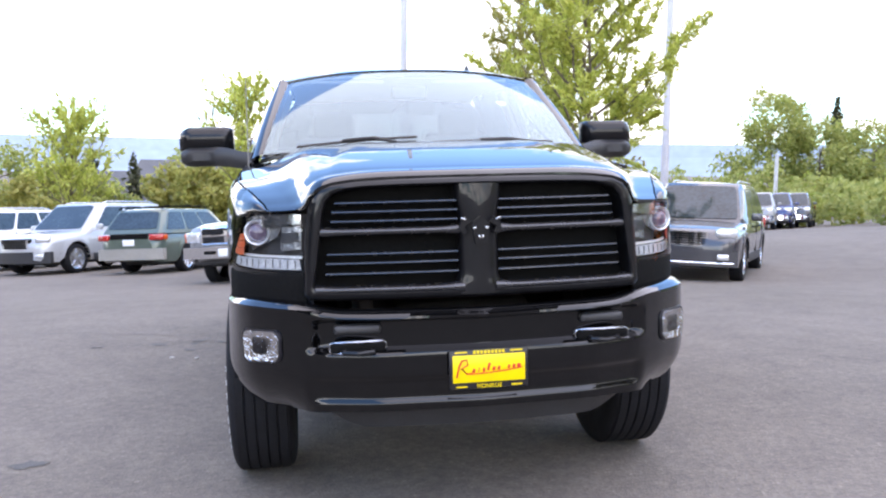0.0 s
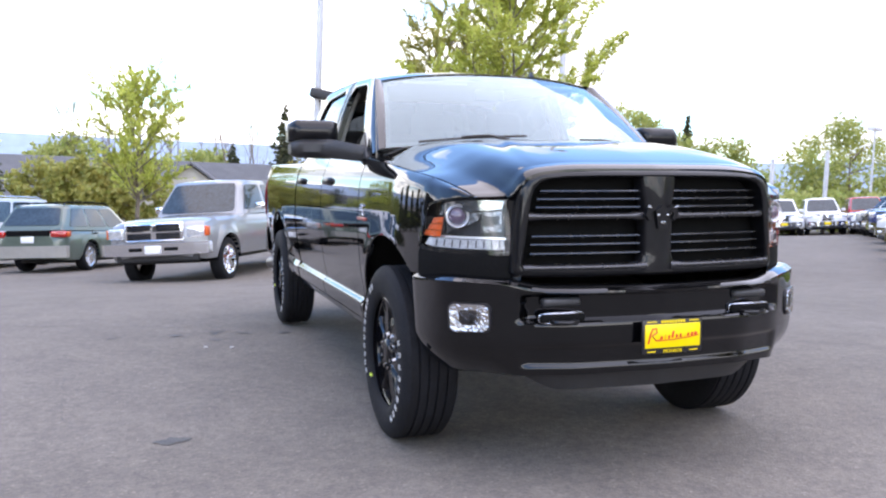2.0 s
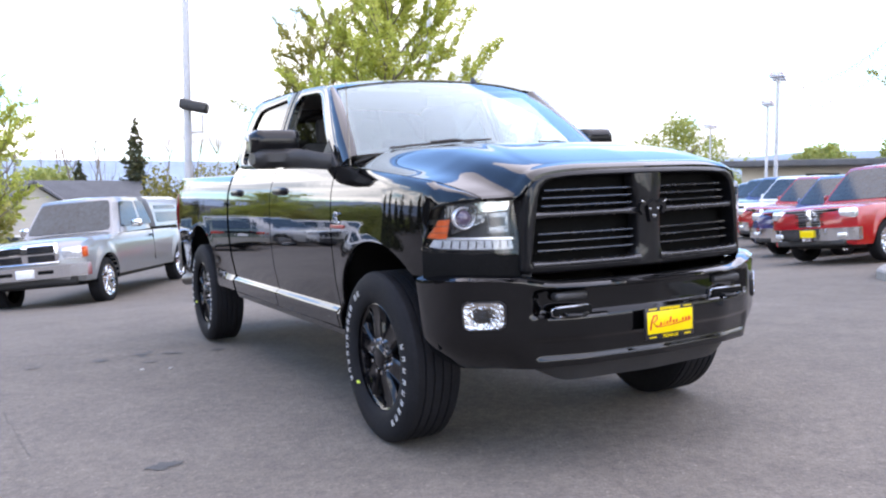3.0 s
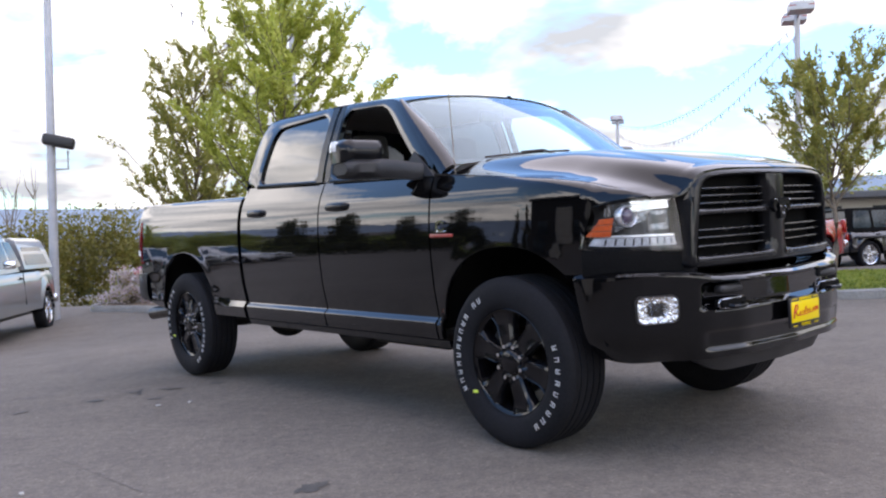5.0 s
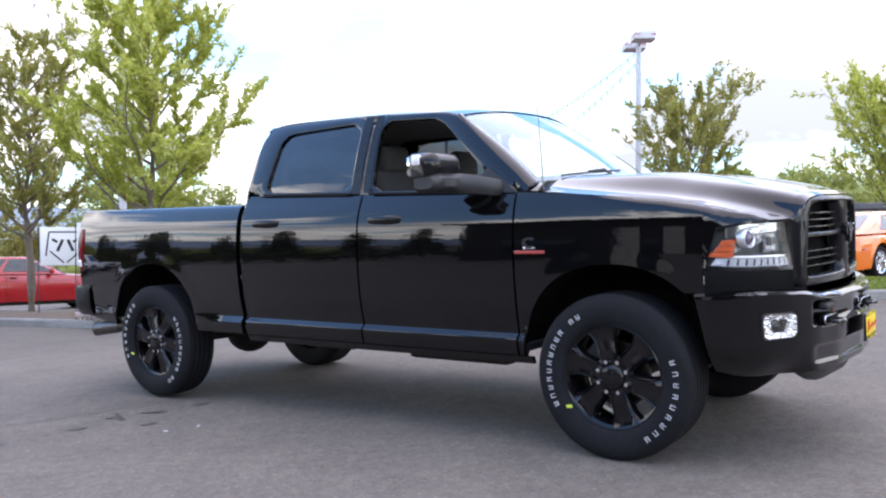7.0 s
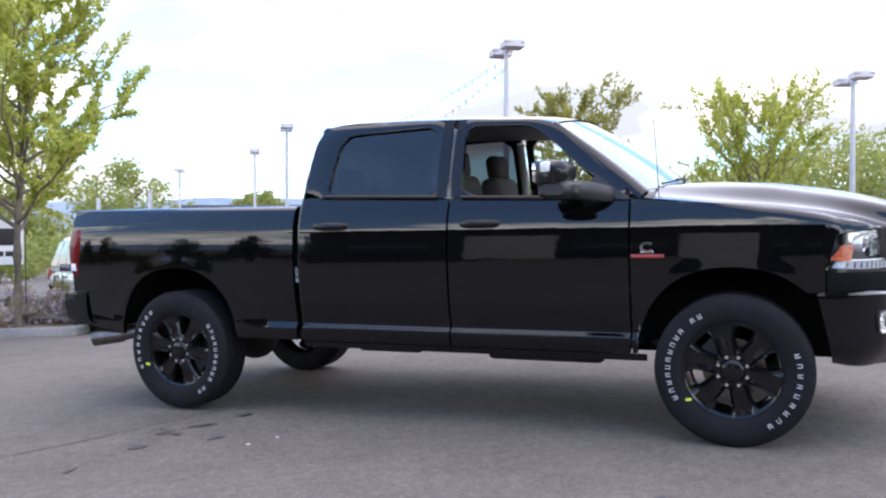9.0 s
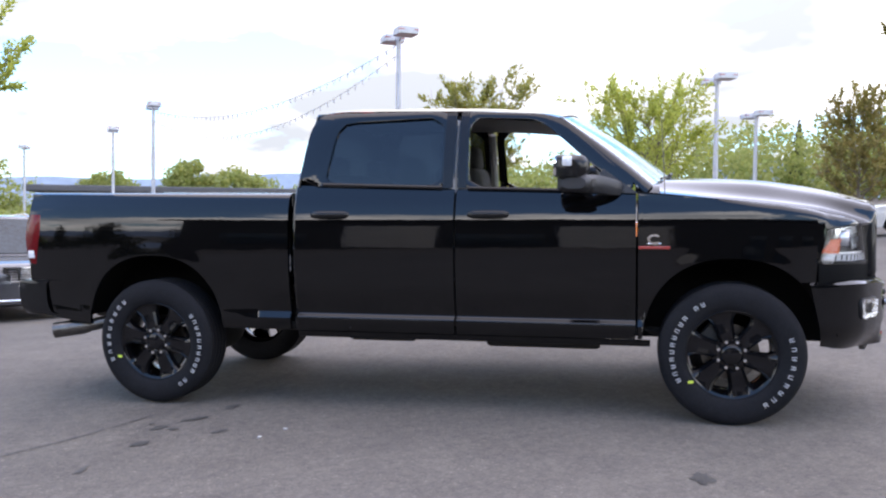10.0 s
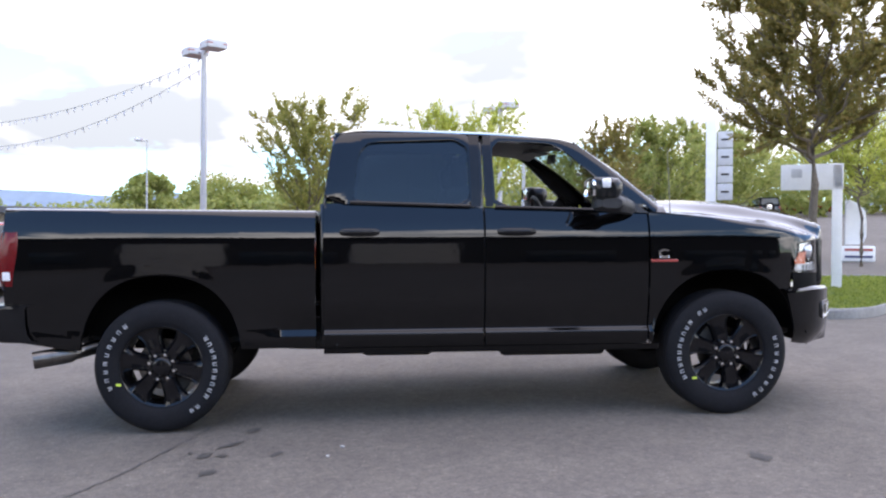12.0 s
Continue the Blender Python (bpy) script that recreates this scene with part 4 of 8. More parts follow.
    for t, dz in ((0.22, 0.020), (0.55, 0.006), (0.97, 0.001)):
        far.append(Vector((side * lerp(side_w(-0.468, zs - 0.04), seam(-0.468)[0], t), -0.468, zs - dz)))
    for y in spread(-0.468, -0.736, 11)[1:] + [-0.736]:
        x, z = seam(y)
        far.append(Vector((side * (x + 0.006), y - 0.002, z - 0.003)))
    far = far[:len(rim)]
    bm = bmesh.new()
    rows = []
    for k, (p, q2) in enumerate(zip(rim, far)):
        g = smooth01((k - 6) / 5)
        bow = Vector((side * 0.010, -0.008, 0.014)) * g * min(1, (p - q2).length / 0.06)
        rows.append([p + Vector((-side * 0.004, 0.006, -0.002)), p, p.lerp(q2, 0.35) + bow, p.lerp(q2, 0.7) + bow * 0.8, q2])
    sheet(bm, rows)
    part("wing_tip", bm, PAINT, truck, smooth=70)
    # panel between grille and lamp
    bm = bmesh.new()
    sheet(bm, [[Vector((side * x, y, z)) for x, y in ((0.606, -0.86), (0.618, -0.815), (0.640, -0.785))] for z in spread(0.86, 1.185, 8)])
    part("nose_panel", bm, TRIM, truck)
    # filler between lamp and bumper
    bm = bmesh.new()
    sheet(bm, [[Vector((*lamp_pt(side, s, 0.966, d).xy, z)) for s in spread(0, 1, 14)] for z, d in ((0.972, -0.010), (0.962, -0.004), (0.905, -0.003), (0.87, -0.003), (0.84, -0.006))])
    part("lamp_filler", bm, LINER, truck)

# front bumper
def bump_plan(s):
    """Plan line of the bumper, s from the middle (0) to the wing (1)."""
    x = curve(s, ((0, 0.0), (0.35, 0.40), (0.58, 0.62), (0.72, 0.745), (0.84, 0.868), (0.92, 0.918), (1, 0.945)))
    y = curve(s, ((0, -1.000), (0.35, -0.970), (0.58, -0.905), (0.72, -0.828), (0.84, -0.725), (0.92, -0.61), (1, -0.43)))
    return x, y


def bump_pt(side, s, f):
    """f from the lower edge (0) to the top (1) and over it."""
    x, y = bump_plan(s)
    hi = curve(s, ((0, 0.832), (0.5, 0.838), (0.62, 0.862), (0.85, 0.872), (1, 0.862)))
    lo = curve(s, ((0, 0.478), (0.5, 0.474), (0.75, 0.462), (0.9, 0.458), (1, 0.480)))
    z = lerp(lo, hi, f)
    d = 0.0
    mid = smooth01((0.60 - s) / 0.05)
    d += mid * 0.050 * smooth01((z - 0.685) / 0.02) * smooth01((0.812 - z) / 0.02)
    d += mid * 0.012 * smooth01((0.60 - z) / 0.015) * smooth01((z - 0.505) / 0.015)
    d += 0.10 * max(0, 0.62 - z) ** 1.2
    # towards its ends the foot rounds inwards and the rear edge slants forwards
    d += 0.075 * smooth01((s - 0.55) / 0.2) * max(0, (lo + 0.16 - z) / 0.16) ** 2.4
    y -= 0.085 * (1 - f) * smooth01((s - 0.86) / 0.14)
    d += 0.045 * smooth01((z - hi + 0.02) / 0.02) * 0.6
    n = Vector((curve(s, ((0, 0), (0.55, 0.2), (0.8, 0.6), (0.92, 0.95), (1, 1))), -curve(s, ((0, 1), (0.55, 0.97), (0.8, 0.8), (0.92, 0.3), (1, 0.1)))))
    return Vector((side * (x - n.x * d), y - n.y * d, z))


bm = bmesh.new()
cols = [(-1, s) for s in spread(1, 0.0, 60)] + [(1, s) for s in spread(0, 1, 60)][1:]
rows = [[bump_pt(k, s, f) for k, s in cols] for f in spread(0, 1, 44)]
rows.append([Vector((k * bump_plan(s)[0] * 0.95, bump_plan(s)[1] + 0.075 - 0.02 * s, bump_pt(k, s, 1).z + 0.004)) for k, s in cols])
rows.append([Vector((k * bump_plan(s)[0] * 0.90, bump_plan(s)[1] + 0.17 - 0.03 * s, bump_pt(k, s, 1).z - 0.02)) for k, s in cols])
sheet(bm, rows)
thick(bm, (0, 0.03, 0))
bumper = part("front_bumper", bm, PAINT, truck, "gloss black steel front bumper", smooth=50)
# valance
bm = bmesh.new()
rows = []
for f in spread(0, 1, 5):
    rows.append([Vector((k * bump_plan(s)[0] * (0.97 - 0.03 * (1 - f)), bump_plan(s)[1] + 0.050 + 0.05 * (1 - f), lerp(0.392 + 0.085 * smooth01((s - 0.40) / 0.26), 0.50, f))) for k, s in [(-1, s) for s in spread(0.70, 0, 30)] + [(1, s) for s in spread(0, 0.70, 30)][1:]])
sheet(bm, rows)
thick(bm, (0, 0.03, 0))
part("valance", bm, PLASTIC, bumper, "grey black plastic air dam")
for side in (-1, 1):
    # fog lamps
    corners = [bump_pt(side, s, f) for s, f in ((0.705, 0.465), (0.835, 0.455), (0.840, 0.735), (0.705, 0.735))]
    nrm = (corners[1] - corners[0]).cross(corners[3] - corners[0]).normalized()
    nrm = nrm if nrm.y < 0 else -nrm
    for name, grow, lift, mt in (("fog_lamp", 1.10, 0.010, FRAMEBLACK), ("fog_reflector", 1.0, 0.013, REFLECT)):
        mid = sum(corners, Vector()) / 4
        bm = bmesh.new()
        out = resample([Vector(((p - mid).dot((corners[1] - corners[0]).normalized()) * grow, (p - mid).z * grow)) for p in corners], 32, 1)
        ax = (corners[1] - corners[0]).normalized()
        up = nrm.cross(ax)
        up = up if up.z > 0 else -up
        a = [bm.verts.new(mid + ax * p.x + up * p.y + nrm * (lift - 0.03)) for p in out]
        b = [bm.verts.new(mid + ax * p.x + up * p.y + nrm * lift) for p in out]
        c2 = [bm.verts.new(mid + (ax * p.x + up * p.y) * 0.55 + nrm * (lift - (0.005 if grow == 1.0 else 0.002))) for p in out]
        for k in range(32):
            bm.faces.new((a[k], a[k - 1], b[k - 1], b[k]))
            bm.faces.new((b[k], b[k - 1], c2[k - 1], c2[k]))
        bm.faces.new(c2)
        if name == "fog_lamp":
            fog = part(name, bm, mt, bumper, "rectangular clear fog lamp")
        else:
            part(name, bm, mt, fog)
    # tow hook opening and hook
    x0, y0 = bump_plan(0.40)
    bm = bmesh.new()
    tube(bm, [(side * (0.455 + 0.100 * math.copysign(abs(math.cos(a)) ** 0.5, math.cos(a))), -0.948 + 0.02 * abs(math.cos(a)), 0.710 + 0.020 * math.copysign(abs(math.sin(a)) ** 0.5, math.sin(a))) for a in spread(0, 2 * math.pi, 40)], 0.006, 8)
    part("hook_bezel", bm, GLINT, bumper, "bright edged tow hook slot")
    # a solid dark block stands in for the shaded recess above the slot
    bm = bmesh.new()
    box(bm, (side * 0.455, -0.916, 0.772), (0.17, 0.05, 0.036), None, 0.014, 3)
    part("hook_recess", bm, PLASTIC, bumper)
    bm = bmesh.new()
    box(bm, (side * 0.455, -0.925, 0.710), (0.20, 0.05, 0.038), None, 0.012)
    part("hook_opening", bm, LINER, bumper)
    bm = bmesh.new()
    tube(bm, [(side * 0.40, -0.935, 0.70), (side * 0.405, -0.972, 0.698), (side * 0.455, -0.990, 0.697), (side * 0.505, -0.972, 0.698), (side * 0.51, -0.935, 0.70)], 0.010, 8)
    part("tow_hook", bm, TRIM, bumper)
# yellow plate
plate = bmesh.new()
box(plate, (0, -1.030, 0.626), (0.285, 0.012, 0.140), None, 0.004)
plate = part("number_plate", plate, FRAMEBLACK, bumper, "yellow dealer plate with red script in a black frame")
bm = bmesh.new()
box(bm, (0, -1.037, 0.629), (0.262, 0.004, 0.098), None, 0.002)
part("plate_face", bm, YELLOW, plate)
bm = bmesh.new()
# flowing red script, as plain strokes
tube(bm, [(-0.118, -1.041, 0.600), (-0.108, -1.041, 0.640), (-0.098, -1.041, 0.660), (-0.080, -1.041, 0.662), (-0.078, -1.041, 0.645), (-0.100, -1.041, 0.632), (-0.082, -1.041, 0.612), (-0.060, -1.041, 0.612)], 0.0034, 5)
for k, (w, h) in enumerate(((0.016, 0.018), (0.005, 0.022), (0.014, 0.018), (0.014, 0.036), (0.016, 0.018), (0.015, 0.018), (0.004, 0.006), (0.014, 0.018), (0.016, 0.018), (0.022, 0.018))):
    x = -0.056 + k * 0.0182
    box(bm, (x, -1.0405, 0.613 + 0.0012 * k + h / 2), (w * 0.62, 0.002, h * 0.8), Matrix.Rotation(0.25, 3, "Y"), 0.0015)
tube(bm, [(-0.06, -1.041, 0.611), (0.0, -1.041, 0.613), (0.06, -1.041, 0.618), (0.12, -1.041, 0.626)], 0.0022, 5)
part("red_script", bm, SCRIPT, plate)


def words(text, size, material, parent, m, name="lettering", depth=0.0008):
    cu = bpy.data.curves.new(name, "FONT")
    cu.body, cu.size, cu.align_x, cu.align_y, cu.extrude = text, size, "CENTER", "CENTER", depth
    tmp = new("tmp", cu)
    me = bpy.data.meshes.new_from_object(tmp.evaluated_get(bpy.context.evaluated_depsgraph_get()))
    bpy.data.objects.remove(tmp)
    me.materials.clear()
    me.materials.append(material)
    ob = new(name, me)
    ob.parent, ob.matrix_basis = parent, m
    return ob


words("MONROE", 0.021, YELLOW, plate, pose(0, -1.0385, 0.5655, 90, 0, 0))
for k in range(9):
    bm = bmesh.new()
    box(bm, (-0.052 + 0.013 * k, -1.0375, 0.6875), (0.009, 0.003, 0.012), None, 0.001)
    part("frame_print", bm, YELLOW, plate)
for s in (-1, 1):
    for w, z in ((0.045, 0.689), (0.040, 0.565)):
        bm = bmesh.new()
        box(bm, (s * 0.10, -1.0375, z), (w, 0.003, 0.005), None, 0.001)
        part("frame_print", bm, YELLOW, plate)

# ---- fittings on the sides ----
for side in (-1, 1):
    for y in (1.46, 2.505):
        w = side_w(y, 1.262)
        bm = bmesh.new()
        rows = []
        for t in spread(0, 1, 10):
            yy = y - 0.132 + 0.264 * t
            bow = 0.030 * math.sin(math.pi * t) ** 0.35
            rows.append([Vector((side * (w + a * bow), yy, 1.262 + b * (0.5 + 0.5 * math.sin(math.pi * t) ** 0.3))) for a, b in ((0, 0.026), (0.8, 0.024), (1.15, 0.010), (1.15, -0.012), (0.8, -0.024), (0, -0.026))])
        sheet(bm, rows)
        part("door_handle", bm, TRIM, truck, "black door handle", smooth=60)
    # side emblem: chrome C shape over a red bar
    w = side_w(0.45, 1.08)
    bm = bmesh.new()
    box(bm, (side * (w + 0.004), 0.45, 1.062), (0.008, 0.185, 0.018), None, 0.003)
    badge = part("side_badge", bm, REDBADGE, truck, "red and chrome side badge")
    bm = bmesh.new()
    pts = [Vector((side * (w + 0.004), 0.45 + side * 0.042 * math.cos(a), 1.112 + 0.030 * math.sin(a))) for a in spread(0.7, 2 * math.pi - 0.7, 16)]
    rows = [[p + Vector((side * d, 0, 0)) + (p - Vector((p.x, 0.45, 1.112))) * g for d, g in ((-0.004, 0.0), (0.004, 0.0), (0.004, -0.38), (-0.004, -0.38))] for p in pts]
    sheet(bm, rows)
    box(bm, (side * (w + 0.003), 0.45, 1.084), (0.008, 0.075, 0.010), None, 0.002)
    part("badge_ring", bm, CHROME, badge)
    # towing mirror: an arm sweeping back from the door and a tall head on it
    bm = bmesh.new()
    rows = []
    for t in spread(0, 1, 16):
        x = lerp(0.890, 1.275, t)
        y = lerp(0.68, 0.905, smooth01(t * 1.5))
        top = lerp(1.462, 1.500, smooth01(t * 2.0)) - 0.02 * smooth01((t - 0.9) / 0.1)
        lo = lerp(1.374, 1.398, smooth01(t * 1.8)) + 0.02 * smooth01((t - 0.9) / 0.1)
        dep = lerp(0.045, 0.105, smooth01(t * 1.5)) * (1 - 0.35 * smooth01((t - 0.88) / 0.12))
        rows.append([Vector((side * x, y + dep * c, lerp(lo, top, 0.5 + 0.5 * s))) for c, s in ((-0.6, 1), (-0.95, 0.5), (-0.95, -0.4), (-0.6, -1), (0.6, -1), (0.95, -0.6), (0.95, 0.6), (0.6, 1))])
    vs = sheet(bm, rows, loop=True)
    bm.faces.new(vs[0]), bm.faces.new(vs[-1][::-1])
    arm = part("door_mirror", bm, PLASTIC, truck, "large black folding towing mirror", smooth=45)
    bm = bmesh.new()
    rows = []
    for t in spread(0, 1, 12):
        x = lerp(1.000, 1.285, t)
        e = 1 - 0.55 * smooth01((0.12 - t) / 0.12) - 0.50 * smooth01((t - 0.86) / 0.14)
        ht = 0.128 * (1 - 0.10 * smooth01((0.10 - t) / 0.10) - 0.22 * smooth01((t - 0.84) / 0.16))
        rows.append([Vector((side * x, 0.925 + 0.098 * c * e, 1.485 + ht * s)) for c, s in ((-0.72, 0), (-1, 0.30), (-0.98, 0.72), (-0.72, 0.95), (-0.2, 1), (0.80, 1), (0.95, 0.92), (0.98, 0.5), (0.95, 0))])
    vs = sheet(bm, rows, loop=True)
    bm.faces.new(vs[0]), bm.faces.new(vs[-1][::-1])
    head = part("mirror_head", bm, TRIM, arm, smooth=45)
    bm = bmesh.new()
    box(bm, (side * 1.145, 1.018, 1.545), (0.22, 0.008, 0.105), None, 0.012)
    part("mirror_glass", bm, MIRRORGLASS, head)
    bm = bmesh.new()
    box(bm, (side * 1.278, 0.945, 1.575), (0.026, 0.060, 0.060), None, 0.012)
    part("marker_lens", bm, WHITELENS, head)
    # sail at the window's corner
    bm = bmesh.new()
    v = [Vector((side * (cab_w(z) + 0.008), y, z)) for y, z in ((0.545, 1.386), (0.80, 1.396), (0.82, 1.45), (0.755, 1.54))]
    bm.faces.new([bm.verts.new(p) for p in v])
    thick(bm, (-side * 0.03, 0, 0))
    part("mirror_sail", bm, PLASTIC, arm)

# aerial on the passenger wing
bm = bmesh.new()
rod(bm, (-0.893, 0.385, 1.315), (-0.893, 0.39, 1.360), 0.014, 0.008)
aerial = part("aerial", bm, PLASTIC, truck)
bm = bmesh.new()
tube(bm, [(-0.893, 0.388, 1.35), (-0.892, 0.40, 1.6), (-0.890, 0.415, 1.83)], [0.0035, 0.003, 0.002], 6)
part("mast", bm, STEEL, aerial)
# roof fin
bm = bmesh.new()
rows = [[Vector((0.38 + w * c, y + 0.05, 1.925 + h * s)) for c, s in ((-1, 0), (-0.5, 0.6), (0, 1), (0.5, 0.6), (1, 0))] for y, w, h in ((1.08, 0.004, 0.004), (1.12, 0.020, 0.022), (1.17, 0.026, 0.060), (1.20, 0.024, 0.064), (1.22, 0.02, 0.0))]
sheet(bm, rows)
part("roof_fin", bm, PLASTIC, truck)
# wipers
for x0, x1, foot in ((-0.60, -0.05, 0.03), (0.02, 0.62, 0.005)):
    bm = bmesh.new()
    pts = [screen_pt(lerp(x0, x1, t) / 0.75, foot + 0.035 * t) + Vector((0, -0.014, 0.008)) for t in spread(0, 1, 8)]
    tube(bm, pts, 0.007, 6)
    tube(bm, [Vector((x1, 0.34, 1.468)), pts[5] + Vector((0, -0.012, 0.01)), pts[3] + Vector((0, -0.008, 0.008))], 0.008, 6)
    part("wiper", bm, PLASTIC, truck)
# sun-visor sticker and paper on the glass
bm = bmesh.new()
c, ux, uz = screen_pt(0.62, 0.52), (screen_pt(0.7, 0.52) - screen_pt(0.55, 0.52)).normalized(), (screen_pt(0.62, 0.6) - screen_pt(0.62, 0.45)).normalized()
bm.faces.new([bm.verts.new(c + ux * 0.030 * math.cos(a) + uz * 0.022 * math.sin(a) + Vector((0, 0.008, -0.003))) for a in (2 * math.pi * k / 24 for k in range(24))])
part("screen_sticker", bm, PAPER, truck, "white oval price sticker")

# ---- wheels ----


def make_wheel():
    """At the origin, axle along x, the outer face towards -x."""
    bm = bmesh.new()
    lathe(bm, ((0.266, -0.120), (0.278, -0.112), (0.268, -0.100), (0.250, -0.093), (0.240, -0.05), (0.235, 0.02), (0.240, 0.10), (0.262, 0.118)), 60)
    rim = part("wheel", bm, WHEEL, None, smooth=50)
    for k in range(6):
        a = 2 * math.pi * k / 6 + math.pi / 6 + 0.27
        rot = Matrix.Rotation(a, 4, "X")
        bm = bmesh.new()
        rows = []
        for r, w, x in ((0.060, 0.040, -0.088), (0.10, 0.050, -0.100), (0.14, 0.055, -0.097), (0.19, 0.062, -0.092), (0.225, 0.082, -0.092), (0.252, 0.110, -0.098)):
            rows.append([Vector((x + d, w * c, r)) for c, d in ((-1, 0.05), (-0.94, 0.010), (-0.80, 0.002), (-0.72, 0.006), (-0.64, 0.0), (-0.25, 0.003), (0.25, 0.003), (0.64, 0.0), (0.72, 0.006), (0.80, 0.002), (0.94, 0.010), (1, 0.05))])
        sheet(bm, rows)
        bmesh.ops.transform(bm, matrix=rot, verts=bm.verts)
        part("spoke", bm, WHEEL, rim, smooth=50)
    bm = bmesh.new()
    lathe(bm, ((0.115, -0.06), (0.110, -0.086), (0.085, -0.092), (0.066, -0.094), (0.060, -0.112), (0.045, -0.118), (0.001, -0.119)), 32)
    part("hub_cap", bm, WHEEL, rim, smooth=50)
    bm = bmesh.new()
    rod(bm, (0, 0, 0), (-0.024, 0, 0), 0.0125, 0.010, 6)
    nut = part("lug_nut", bm, CHROME, rim)
    for k in range(8):
        a = 2 * math.pi * (k + 0.5) / 8
        m = pose(-0.090, 0.082 * math.cos(a), 0.082 * math.sin(a))
        if k:
            again(nut, rim, m)
        else:
            nut.matrix_basis = m
    bm = bmesh.new()
    lathe(bm, ((0.17, -0.02), (0.17, 0.0), (0.06, 0.005), (0.06, -0.05)), 40)
    part("brake_disc", bm, STEEL, rim)
    bm = bmesh.new()
    box(bm, (-0.015, 0.10, 0.10), (0.06, 0.13, 0.13), Matrix.Rotation(0.7, 3, "X"), 0.015)
    part("brake_caliper", bm, UNDER, rim)
    bm = bmesh.new()
    prof = [(0.262, -0.112), (0.275, -0.124), (0.300, -0.134), (0.345, -0.139), (0.380, -0.134), (0.402, -0.126), (0.414, -0.116)]
    for x in (-0.104, -0.060, -0.016, 0.028, 0.072):
        prof += [(0.4235, x), (0.4245, x + 0.017), (0.4235, x + 0.034), (0.413, x + 0.036), (0.413, x + 0.042)]
    prof += [(0.414, 0.116), (0.402, 0.126), (0.380, 0.134), (0.345, 0.139), (0.300, 0.134), (0.275, 0.124), (0.262, 0.112)]
    lathe(bm, prof, 96)
    tyre = part("tyre", bm, RUBBER, rim, "black all-terrain tyre with raised white letters", smooth=32)
    # raised letters: plain white blocks round the sidewall
    for a0, count, step in ((-2.05, 13, 0.128), (1.27, 9, 0.16)):
        bm = bmesh.new()
        for k in range(count):
            if count == 13 and k == 10:
                continue
            a = a0 + step * k
            for part_x in ((-0.0085, 0.006), (0.0085, 0.006), (0.0, 0.014)):
                m = Matrix.Rotation(a, 3, "X")
                z = 0.345
                if part_x[0]:
                    box(bm, m @ Vector((-0.1385, part_x[0], z)), (0.004, 0.0046, 0.027), m)
                else:
                    box(bm, m @ Vector((-0.1385, 0, z + (0.0112 if k % 2 else -0.0112))), (0.004, 0.018, 0.0046), m)
                    if k % 3 != 1:
                        box(bm, m @ Vector((-0.1385, 0, z)), (0.004, 0.018, 0.0044), m)
        tagged(part("tyre_lettering", bm, LETTER, tyre, smooth=0), kind="stuff")
    return rim


def place_wheel(src, m):
    top = copy_thing(src, m)
    top.parent = truck
    return top


wheel = make_wheel()
wheel.parent = truck
wheel.matrix_basis = pose(-0.838, FA, HUB)
wheels = [wheel, place_wheel(wheel, pose(-0.832, RA, HUB - 0.032, 175, 0, 0)), place_wheel(wheel, pose(0.838, FA, HUB, 0, 0, 180)), place_wheel(wheel, pose(0.832, RA, HUB - 0.064, 60, 0, 180))]
# a streak of lime paint by the valve of the two near wheels
for w, a in ((wheels[0], -2.19), (wheels[1], -1.96 - radians(175))):
    bm = bmesh.new()
    box(bm, Matrix.Rotation(a, 3, "X") @ Vector((-0.131, 0, 0.288)), (0.008, 0.016, 0.034), Matrix.Rotation(a + 0.5, 3, "X"), 0.003)
    part("paint_mark", bm, PAINTDOT, w, "lime paint streak")

# ---- underneath ----
for side in (-1, 1):
    bm = bmesh.new()
    box(bm, (side * 0.40, 1.95, 0.56), (0.09, 5.3, 0.16), None, 0.015)
    part("frame_rail", bm, UNDER, truck)
    bm = bmesh.new()
    for yc, ln in ((RA, 1.3),):
        for k in range(3):
            tube(bm, [(side * 0.50, yc + ln * (t - 0.5), 0.45 + 0.10 * abs(2 * t - 1) ** 2 + 0.014 * k) for t in spread(0.06 * k, 1 - 0.06 * k, 8)], 0.012, 6)
    part("leaf_spring", bm, UNDER, truck)
    bm = bmesh.new()
    tube(bm, [(side * 0.45, 0.62, 0.53), (side * 0.50, 0.40, 0.48), (side * 0.55, 0.1, 0.40)], 0.035, 8)
    part("radius_arm", bm, UNDER, truck)
bm = bmesh.new()
rod(bm, (-0.74, FA, HUB - 0.02), (0.74, FA, HUB - 0.02), 0.045)
bmesh.ops.create_uvsphere(bm, u_segments=16, v_segments=10, radius=0.15, matrix=pose(0.25, FA, 0.40))
part("front_axle", bm, UNDER, truck)
bm = bmesh.new()
rod(bm, (-0.74, RA, HUB - 0.035), (0.74, RA, HUB - 0.066), 0.055)
bmesh.ops.create_uvsphere(bm, u_segments=18, v_segments=12, radius=0.20, matrix=pose(0.0, RA, 0.375))
part("rear_axle", bm, UNDER, truck)
bm = bmesh.new()
rod(bm, (0.05, 0.9, 0.52), (0, RA - 0.2, 0.44), 0.05)
part("drive_shaft", bm, UNDER, truck)
bm = bmesh.new()
box(bm, (0.05, 0.35, 0.62), (0.62, 1.25, 0.30), None, 0.05)
box(bm, (0.05, 1.35, 0.56), (0.45, 0.85, 0.22), None, 0.05)
part("engine_sump", bm, UNDER, truck)
bm = bmesh.new()
